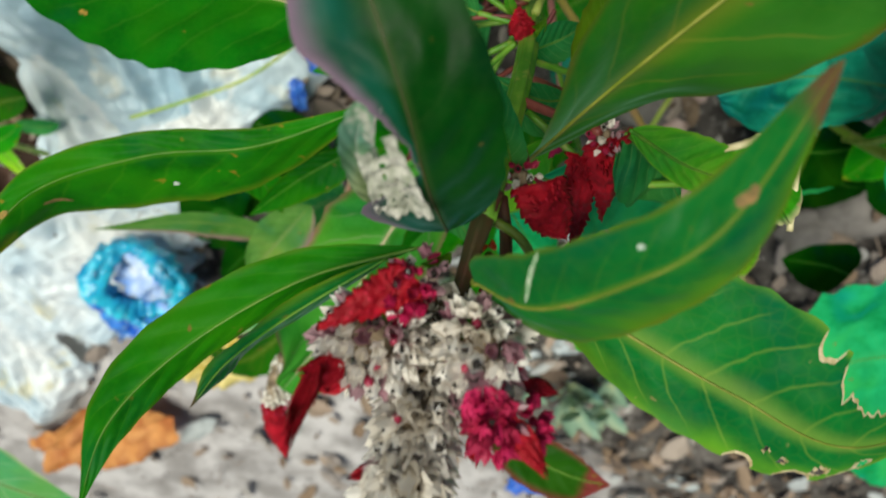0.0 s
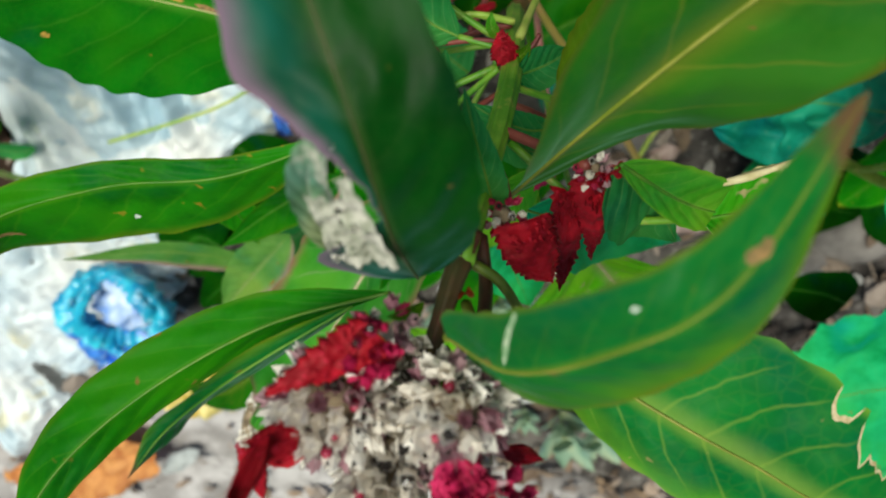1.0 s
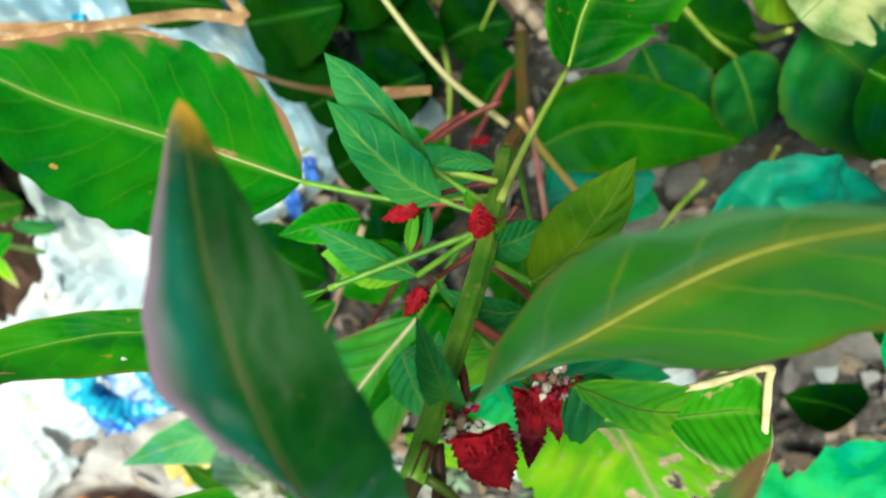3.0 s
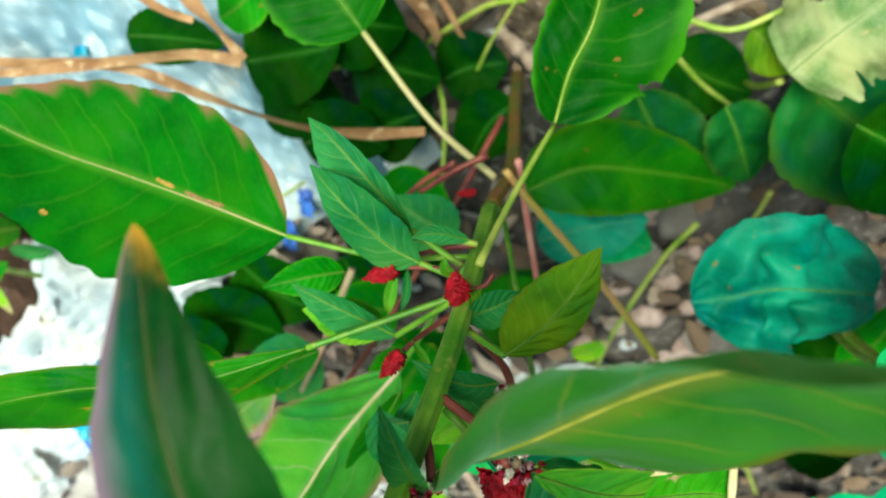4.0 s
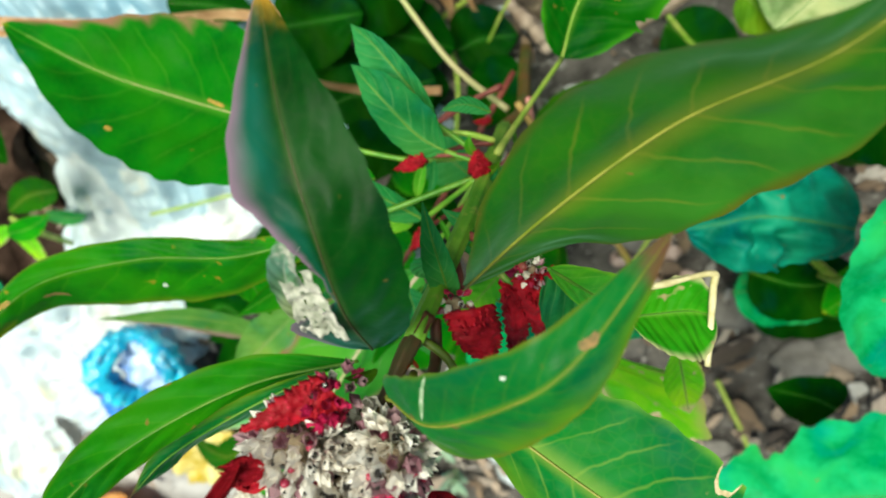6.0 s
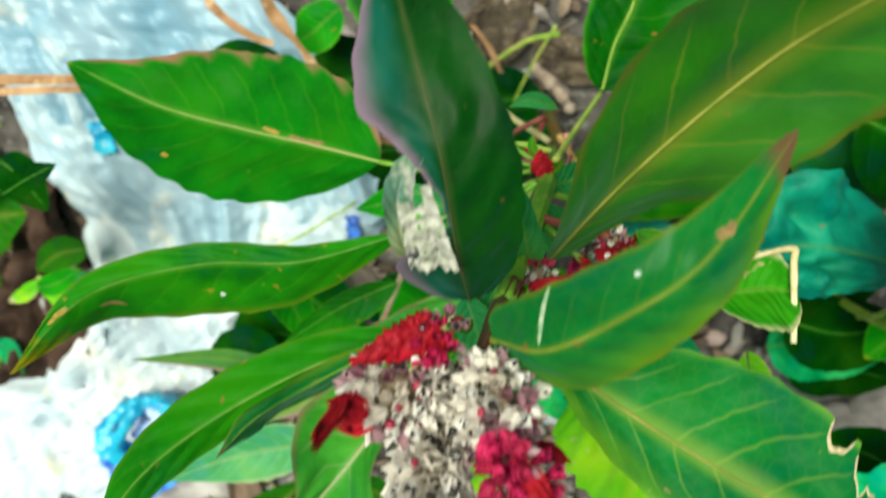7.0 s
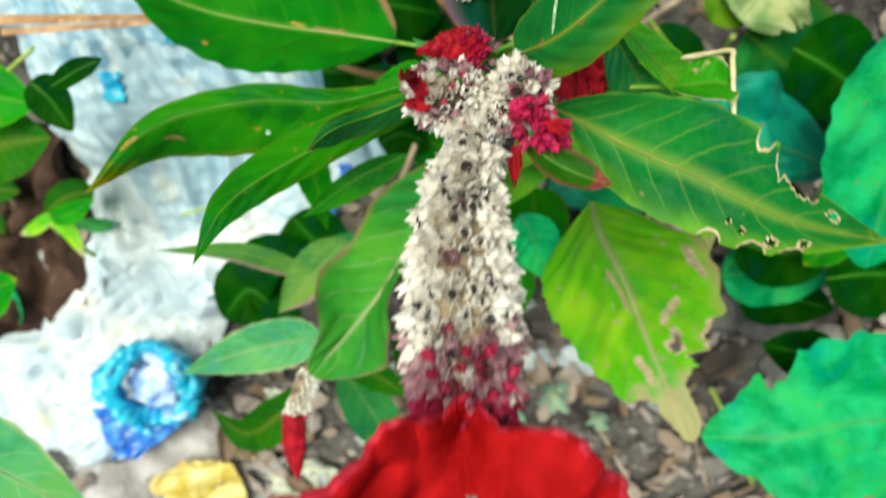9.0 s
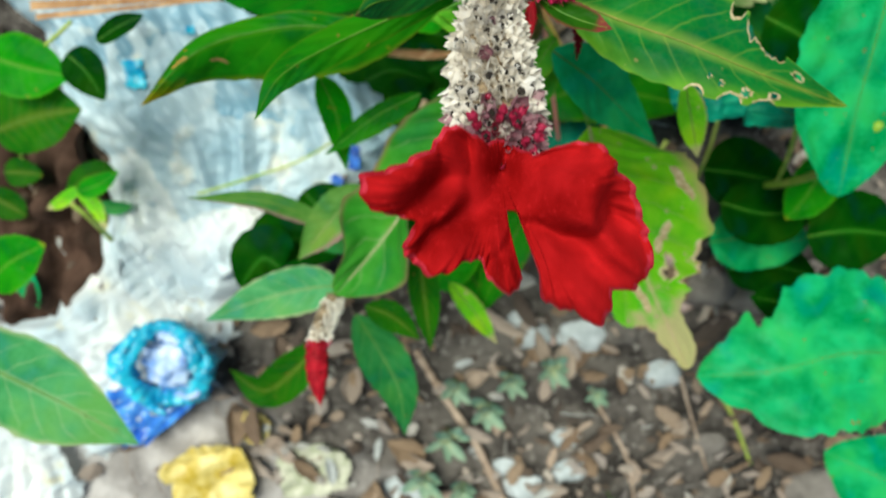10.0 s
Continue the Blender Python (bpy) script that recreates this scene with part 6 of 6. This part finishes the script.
head_d = part("side_head", tube([(-0.103, -0.293, 0.34), (-0.11, -0.305, 0.348), (-0.114, -0.324, 0.355)], 0.0052, 0.0050, 10, 10), spike_core, plant, "small side flower spike")
for i in range(130):
    f, w = (i + 0.5) / 130, i * 2.4
    c = Vector((-0.103, -0.293, 0.34)).lerp(Vector((-0.114, -0.324, 0.355)), f)
    put_floret(head_d, c + Vector((math.cos(w), 0.3 * math.sin(w), 0.9 * math.sin(w))) * 0.0052, (math.cos(w), -0.9 + 0.3 * math.sin(w), 0.9 * math.sin(w)), "white" if f < 0.85 else "wine", rnd, 0.8)
comb(head_d, (-0.120, -0.319, 0.356), (-0.106, -0.319, 0.356), (-0.111, -0.367, 0.362), (-0.126, -0.350, 0.362), (-0.103, -0.345, 0.362), comb_crimson, "small crimson comb", seed=33, teeth=7, puff=0.006)
leaf(plant, [(-0.109, -0.309, 0.270), (-0.136, -0.310, 0.275), (-0.176, -0.319, 0.280), (-0.217, -0.333, 0.289)], 0.020, leaf_dull, (0, 0.3, 0.95), fold=0.15, seed=25, label="dull green leaf below the side flower")
leaf(plant, [(-0.135, -0.371, 0.240), (-0.158, -0.401, 0.235), (-0.192, -0.427, 0.230), (-0.226, -0.410, 0.220)], 0.019, leaf_green, (0, 0.2, 0.95), fold=0.3, seed=26, label="curved green leaf below the side flower")
leaf(plant, [(-0.098, -0.334, 0.270), (-0.080, -0.372, 0.260), (-0.064, -0.415, 0.250), (-0.060, -0.470, 0.235)], 0.021, leaf_young, (0, 0.2, 0.95), fold=0.2, seed=27, label="drooping dull green leaf")
leaf(plant, [(-0.086, -0.315, 0.300), (-0.065, -0.326, 0.295), (-0.043, -0.348, 0.290)], 0.012, leaf_green, (0, 0.2, 0.95), fold=0.2, seed=28, label="small dark green leaf")
leaf(plant, [(-0.043, -0.258, 0.320), (-0.039, -0.300, 0.315), (-0.034, -0.348, 0.310)], 0.012, leaf_green, (0.2, 0.2, 0.95), fold=0.3, seed=29, label="narrow hanging green leaf")
leaf(plant, [(-0.020, -0.302, 0.280), (0.001, -0.331, 0.270), (0.022, -0.365, 0.260)], 0.009, leaf_lime, (0.2, 0.2, 0.95), fold=0.2, seed=30, label="narrow lime-green leaf")
leaf(plant, [(0.036, -0.124, 0.400), (0.060, -0.139, 0.390), (0.082, -0.155, 0.370), (0.118, -0.184, 0.341)], 0.019, leaf_teal, (0, 0.2, 0.95), fold=0.15, seed=34, label="blue-green leaf under the eaten leaf")
leaf(plant, [(-0.107, -0.139, 0.340), (-0.098, -0.165, 0.330), (-0.095, -0.207, 0.310)], 0.011, leaf_bright, (0.3, 0.2, 0.95), fold=0.2, seed=35, label="narrow yellow-green leaf")
leaf(plant, [(0.110, -0.140, 0.405), (0.115, -0.155, 0.402), (0.120, -0.170, 0.400), (0.125, -0.184, 0.396)], 0.0085, leaf_lime, (0.0, 0.2, 0.95), fold=0.2, seed=36, label="small lime-green leaf")


# ---- weeds round the plant ----
def weed(name, root, label, category="weed"):
    return thing(name, root, label, category, "weeds round the plant")


def runner(parent, pts, r=0.0022, material=None):
    part("runner", tube(pts, r, r * 0.8, 20), material or stem_lime, parent)


vine = weed("leafy_vine", (0.24, -0.12, 0.0), "dark green creeping vine with broad rounded leaves")
leaf(vine, [(0.236, -0.082, 0.120), (0.268, -0.104, 0.122), (0.309, -0.131, 0.120), (0.360, -0.165, 0.112)], 0.056, leaf_vine_cool, (0, 0.3, 0.95), wide=0.38, blunt=0.5, lump=0.2, seed=50, label="broad rounded dark green leaf", n=36, m=10)
leaf(vine, [(0.203, -0.112, 0.100), (0.213, -0.128, 0.102), (0.224, -0.149, 0.100), (0.236, -0.172, 0.094)], 0.027, leaf_vine_cool, (0, 0.3, 0.95), wide=0.45, blunt=0.45, lump=0.2, seed=51, n=30, m=8, label="rounded dark green leaf")
leaf(vine, [(0.142, -0.108, 0.086), (0.160, -0.137, 0.088), (0.174, -0.158, 0.086), (0.190, -0.184, 0.080)], 0.036, leaf_vine_cool, (0, 0.3, 0.95), wide=0.5, blunt=0.5, lump=0.2, seed=52, n=30, m=8, label="rounded dark olive-green leaf")
leaf(vine, [(0.065, -0.174, 0.120), (0.107, -0.156, 0.115), (0.158, -0.160, 0.110), (0.225, -0.174, 0.100)], 0.036, leaf_green2, (0, 0.3, 0.95), blunt=0.6, seed=53, n=24, m=8, label="broad green leaf")
leaf(vine, [(0.083, -0.205, 0.070), (0.121, -0.228, 0.065), (0.153, -0.247, 0.060), (0.186, -0.263, 0.055)], 0.030, leaf_teal, (0, 0.3, 0.95), blunt=0.55, seed=54, n=24, m=8, label="blue-green rounded leaf")
leaf(vine, [(0.218, -0.072, 0.150), (0.236, -0.051, 0.150), (0.253, -0.034, 0.150), (0.277, -0.010, 0.145)], 0.042, leaf_pale, (0, 0.3, 0.95), blunt=0.55, wave=0.4, tear=0.35, bites=((0.45, -1, 0.10, 0.6), (0.30, 1, 0.07, 0.4), (0.62, 1, 0.08, 0.5)), lump=0.3, seed=55, n=60, m=12, label="pale yellowed torn leaf")
leaf(vine, [(0.196, -0.050, 0.130), (0.212, -0.062, 0.130), (0.232, -0.076, 0.128)], 0.018, leaf_olive, (0, 0.3, 0.95), blunt=0.55, seed=56, n=20, m=8, label="green leaf under the pale one")
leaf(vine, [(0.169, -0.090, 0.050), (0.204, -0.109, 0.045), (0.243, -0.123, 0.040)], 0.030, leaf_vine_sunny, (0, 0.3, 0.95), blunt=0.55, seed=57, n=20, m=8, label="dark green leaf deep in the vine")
runner(vine, [(0.155, -0.045, 0.130), (0.182, -0.050, 0.135), (0.204, -0.039, 0.140), (0.231, -0.021, 0.140)])
runner(vine, [(0.158, -0.073, 0.100), (0.188, -0.101, 0.085), (0.223, -0.127, 0.060)])
runner(vine, [(0.261, -0.189, 0.080), (0.263, -0.224, 0.060), (0.262, -0.266, 0.030)])
runner(vine, [(0.203, -0.208, 0.100), (0.183, -0.254, 0.090), (0.161, -0.347, 0.070), (0.160, -0.429, 0.030)], 0.0025)
runner(vine, [(0.136, -0.107, 0.030), (0.179, -0.066, 0.060), (0.226, -0.032, 0.090)], 0.004, twig_mat)
runner(vine, [(0.24, -0.12, 0.0), (0.235, -0.11, 0.06), (0.225, -0.085, 0.125)], 0.003)

shrub = weed("broad_leaved_weed", (0.30, -0.26, 0.0), "blue-green broad-leaved weed beside the cockscomb")
leaf(shrub, [(0.262, -0.172, 0.238), (0.215, -0.155, 0.260), (0.188, -0.150, 0.268), (0.167, -0.153, 0.272), (0.148, -0.160, 0.269)], (0.0300, 0.0415), leaf_teal_dark, (-0.06, 0.47, 1), wide=0.52, blunt=0.36, fold=0.35, wave=0.15, lump=0.6, ridge=0.09, veins=5.0, seed=60, n=60, m=14, label="crinkled blue-green leaf")
leaf(shrub, [(0.311, -0.206, 0.200), (0.302, -0.241, 0.200), (0.287, -0.268, 0.195)], 0.022, leaf_bright, (0, 0.3, 0.95), blunt=0.6, seed=61, label="bright green leaf", n=20, m=8)
leaf(shrub, [(0.359, -0.357, 0.288), (0.302, -0.358, 0.289), (0.245, -0.374, 0.289), (0.191, -0.387, 0.273)], (0.0600, 0.0680), leaf_teal, (-0.23, 0.41, 1), wide=0.35, blunt=0.55, fold=0.18, wave=0.14, lump=0.28, ridge=0.03, veins=6.0, seed=62, n=60, m=12, tear=0.2, label="broad blue-green leaf with a wavy lobed margin", bites=((0.62, 1, 0.10, 0.35), (0.80, -1, 0.07, 0.2)))
leaf(shrub, [(0.418, -0.507, 0.270), (0.373, -0.489, 0.270), (0.316, -0.464, 0.265)], 0.045, leaf_teal, (0, 0.2, 0.95), blunt=0.5, seed=63, n=24, label="blue-green leaf near the soil")
leaf(shrub, [(0.257, -0.064, 0.340), (0.255, -0.111, 0.335), (0.253, -0.161, 0.330), (0.257, -0.222, 0.320)], 0.050, leaf_teal, (0, 0.2, 0.95), blunt=0.5, lump=0.25, ridge=0.03, veins=6.0, seed=64, n=60, label="large smooth blue-green leaf")
leaf(shrub, [(0.323, -0.360, 0.200), (0.300, -0.349, 0.200), (0.262, -0.341, 0.200)], 0.024, leaf_vine_shaded, (0, 0.2, 0.95), blunt=0.6, seed=65, n=20, label="dark green leaf in the shade")
for k, (a, b, c, w, mt) in enumerate((((0.236, -0.234, 0.120), (0.277, -0.239, 0.120), (0.335, -0.252, 0.110), 0.036, leaf_vine_shaded), ((0.259, -0.316, 0.100), (0.307, -0.310, 0.100), (0.368, -0.315, 0.100), 0.036, leaf_teal), ((0.245, -0.262, 0.150), (0.291, -0.273, 0.150), (0.345, -0.269, 0.140), 0.032, leaf_vine_shaded),
                                   ((0.328, -0.293, 0.160), (0.371, -0.287, 0.160), (0.428, -0.295, 0.150), 0.040, leaf_vine_shaded), ((0.251, -0.092, 0.180), (0.288, -0.110, 0.180), (0.339, -0.143, 0.170), 0.04, leaf_vine_shaded), ((0.290, -0.354, 0.080), (0.334, -0.347, 0.080), (0.392, -0.360, 0.080), 0.03, leaf_vine_shaded))):
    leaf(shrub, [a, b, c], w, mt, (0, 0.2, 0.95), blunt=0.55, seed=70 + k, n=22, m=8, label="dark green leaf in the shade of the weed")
leaf(shrub, [(0.123, -0.368, 0.080), (0.138, -0.358, 0.084), (0.156, -0.348, 0.082)], 0.010, leaf_lime, (0, 0.3, 0.95), blunt=0.6, fold=0.3, seed=66, n=20, m=8, label="small yellowing leaf with a pinkish margin")
runner(shrub, [(0.30, -0.26, 0.0), (0.29, -0.25, 0.12), (0.28, -0.22, 0.24), (0.27, -0.17, 0.33)], 0.004)
runner(shrub, [(0.304, -0.494, 0.020), (0.350, -0.574, 0.020), (0.386, -0.647, 0.010)], 0.003)
runner(shrub, [(0.231, -0.170, 0.300), (0.253, -0.203, 0.250), (0.272, -0.231, 0.200)], 0.0022)

low = weed("low_weed", (-0.02, -0.10, 0.0), "dense dark green weed low behind the stem")
# the darkest leaves carry the low shade in their own colour
for k, (a, b, c, w, mt) in enumerate((((-0.144, -0.090, 0.090), (-0.110, -0.084, 0.090), (-0.072, -0.077, 0.090), 0.036, leaf_vine_shaded), ((-0.143, -0.125, 0.070), (-0.111, -0.126, 0.070), (-0.077, -0.132, 0.065), 0.030, leaf_vine_shaded), ((-0.071, -0.099, 0.060), (-0.041, -0.102, 0.060), (-0.002, -0.112, 0.055), 0.034, leaf_vine_shaded),
                                   ((-0.088, -0.063, 0.070), (-0.059, -0.066, 0.070), (-0.027, -0.072, 0.060), 0.034, leaf_vine_shaded), ((-0.229, -0.072, 0.090), (-0.196, -0.073, 0.090), (-0.159, -0.079, 0.085), 0.020, leaf_vine_shaded), ((0.056, -0.119, 0.080), (0.035, -0.140, 0.080), (0.021, -0.174, 0.075), 0.026, leaf_vine_shaded), ((-0.068, -0.154, 0.050), (-0.039, -0.148, 0.050), (-0.007, -0.147, 0.045), 0.030, leaf_vine_shaded),
                                   ((-0.048, -0.179, 0.120), (-0.022, -0.188, 0.120), (0.012, -0.204, 0.115), 0.030, leaf_bright), ((-0.063, -0.228, 0.100), (-0.035, -0.237, 0.100), (0.007, -0.253, 0.090), 0.032, leaf_vine_shaded), ((-0.174, -0.263, 0.100), (-0.148, -0.291, 0.100), (-0.109, -0.314, 0.100), 0.034, leaf_vine_shaded), ((-0.225, -0.332, 0.120), (-0.185, -0.310, 0.120), (-0.138, -0.330, 0.115), 0.034, leaf_vine_shaded),
                                   ((-0.149, -0.336, 0.180), (-0.168, -0.337, 0.180), (-0.210, -0.379, 0.175), 0.020, leaf_vine_shaded), ((-0.109, -0.026, 0.120), (-0.131, -0.044, 0.120), (-0.145, -0.052, 0.120), 0.018, leaf_bright),
                                   ((-0.188, -0.334, 0.150), (-0.208, -0.323, 0.150), (-0.233, -0.353, 0.150), 0.034, leaf_vine_shaded), ((-0.080, -0.181, 0.140), (-0.060, -0.172, 0.140), (-0.036, -0.180, 0.140), 0.026, leaf_vine_shaded), ((0.055, -0.208, 0.180), (0.059, -0.246, 0.170), (0.058, -0.299, 0.160), 0.03, leaf_green2), ((-0.105, -0.150, 0.100), (-0.077, -0.140, 0.100), (-0.038, -0.150, 0.100), 0.026, leaf_vine_shaded),
                                   ((-0.060, -0.150, 0.080), (-0.040, -0.140, 0.080), (-0.016, -0.130, 0.080), 0.03, leaf_vine_shaded), ((0.079, -0.230, 0.100), (0.122, -0.214, 0.100), (0.165, -0.206, 0.100), 0.03, leaf_teal_dark),
                                   ((-0.003, -0.121, 0.030), (0.019, -0.110, 0.030), (0.051, -0.105, 0.030), 0.03, leaf_vine_shaded), ((-0.075, -0.256, 0.220), (-0.101, -0.269, 0.220), (-0.135, -0.293, 0.215), 0.026, leaf_young), ((-0.021, -0.228, 0.200), (-0.045, -0.230, 0.200), (-0.076, -0.252, 0.195), 0.024, leaf_bright), ((0.044, -0.249, 0.250), (0.030, -0.282, 0.250), (0.006, -0.343, 0.245), 0.018, leaf_green2),
                                   ((-0.030, -0.292, 0.150), (-0.003, -0.328, 0.150), (0.017, -0.366, 0.150), 0.034, leaf_bright), ((-0.089, -0.265, 0.080), (-0.071, -0.302, 0.080), (-0.041, -0.326, 0.080), 0.034, leaf_vine_shaded), ((0.053, -0.303, 0.100), (0.076, -0.289, 0.100), (0.107, -0.300, 0.100), 0.03, leaf_green2), ((-0.035, -0.336, 0.200), (-0.015, -0.289, 0.200), (0.002, -0.257, 0.200), 0.03, leaf_bright))):
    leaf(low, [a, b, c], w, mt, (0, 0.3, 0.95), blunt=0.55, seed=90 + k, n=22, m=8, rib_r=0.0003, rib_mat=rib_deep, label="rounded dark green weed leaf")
for k, pts in enumerate(([(-0.02, -0.10, 0.0), (-0.06, -0.10, 0.05), (-0.11, -0.10, 0.085)], [(-0.02, -0.10, 0.0), (0.0, -0.14, 0.05), (0.0, -0.20, 0.10)], [(-0.02, -0.10, 0.0), (0.03, -0.06, 0.04), (0.06, -0.05, 0.06)])):
    runner(low, pts, 0.0025)
runner(low, [(0.020, -0.128, 0.020), (0.037, -0.081, 0.050), (0.055, -0.042, 0.080)], 0.0016)
runner(low, [(-0.295, -0.272, 0.075), (-0.235, -0.253, 0.080), (-0.176, -0.232, 0.080), (-0.115, -0.195, 0.075)], 0.0016)

side_weed = weed("side_weed", (-0.52, -0.28, 0.0), "small green weed growing through the sack")
for k, (a, b, c, w, mt) in enumerate((((-0.270, -0.118, 0.300), (-0.252, -0.108, 0.301), (-0.235, -0.100, 0.298), 0.0075, leaf_vine_shaded), ((-0.348, -0.126, 0.200), (-0.334, -0.140, 0.200), (-0.320, -0.165, 0.200), 0.018, leaf_vine_shaded), ((-0.427, -0.127, 0.190), (-0.390, -0.138, 0.190), (-0.352, -0.145, 0.190), 0.028, leaf_bright), ((-0.437, -0.195, 0.180), (-0.393, -0.180, 0.180), (-0.352, -0.174, 0.180), 0.032, leaf_green),
                                   ((-0.379, -0.247, 0.080), (-0.410, -0.254, 0.080), (-0.437, -0.273, 0.080), 0.016, leaf_green), ((-0.390, -0.254, 0.140), (-0.375, -0.271, 0.140), (-0.366, -0.297, 0.140), 0.008, leaf_lime), ((-0.390, -0.254, 0.140), (-0.406, -0.267, 0.140), (-0.424, -0.275, 0.140), 0.007, leaf_lime), ((-0.385, -0.255, 0.150), (-0.364, -0.249, 0.150), (-0.341, -0.235, 0.150), 0.010, leaf_bright), ((-0.514, -0.252, 0.060), (-0.495, -0.252, 0.060), (-0.471, -0.255, 0.060), 0.016, leaf_green), ((-0.454, -0.335, 0.200), (-0.429, -0.313, 0.200), (-0.393, -0.295, 0.200), 0.026, leaf_bright),
                                   ((-0.529, -0.374, 0.050), (-0.518, -0.387, 0.050), (-0.509, -0.416, 0.050), 0.014, leaf_teal), ((-0.545, -0.280, 0.050), (-0.521, -0.292, 0.050), (-0.504, -0.305, 0.050), 0.018, leaf_green), ((-0.425, -0.291, 0.050), (-0.399, -0.294, 0.050), (-0.380, -0.291, 0.050), 0.008, leaf_young))):
    leaf(side_weed, [a, b, c], w, mt, (0, 0.2, 0.95), blunt=0.6, seed=130 + k, n=20, m=8, label="green weed leaf")
runner(side_weed, [(-0.52, -0.28, 0.0), (-0.48, -0.22, 0.08), (-0.42, -0.15, 0.16), (-0.34, -0.10, 0.2)], 0.002)
runner(side_weed, [(-0.421, -0.337, 0.030), (-0.422, -0.300, 0.070), (-0.438, -0.279, 0.080)], 0.003)
leaf(weed("tall_weed", (-0.66, -0.30, 0.0), "pale green weed leaf reaching in over the sack"), [(-0.399, -0.304, 0.360), (-0.335, -0.328, 0.380), (-0.277, -0.348, 0.395), (-0.226, -0.376, 0.400)], 0.032, leaf_dull, (0.2, 0.2, 0.95), wide=0.5, seed=150, label="grey-green leaf with pale veins", rib_r=0.001,
     stalk=[(-0.66, -0.30, 0.0), (-0.62, -0.30, 0.25)], stalk_r=(0.003, 0.0015))


# ---- seedlings on the soil ----
def seedling(x, y, s, seed):
    ob = thing("seedling", (x, y, 0.0), "tiny pale blue-green seedling on the soil", "seedling", "seedlings")
    rnd = random.Random(seed)
    part("stalk", tube([(x, y, 0), (x + 0.002, y, 0.4 * s), (x + 0.003, y + 0.002, 0.9 * s)], 0.0009, 0.0006, 6, 6), stem_green, ob)
    for k in range(7):
        w, h = k * 2.4, (0.35 + 0.6 * k / 7) * s
        d = Vector((math.cos(w), math.sin(w), rnd.uniform(0.5, 1.3))).normalized()
        b = Vector((x, y, h))
        leaf(ob, [b, b + d * 0.35 * s, b + d * 0.7 * s], 0.13 * s * rnd.uniform(0.8, 1.3), leaf_grey, blunt=0.6, rib_r=0, n=8, m=3, seed=seed + k)


for k, (x, y, s) in enumerate(((-0.02, -0.60, 0.05), (0.03, -0.56, 0.045), (-0.05, -0.66, 0.05), (0.00, -0.68, 0.04), (0.11, -0.50, 0.045), (0.16, -0.74, 0.06), (0.20, -0.70, 0.05), (0.06, -0.52, 0.04), (-0.01, -0.53, 0.04), (0.10, -0.73, 0.04), (0.17, -0.54, 0.03), (0.145, -0.715, 0.085), (0.19, -0.735, 0.07))):
    seedling(x, y, s, 200 + 11 * k)
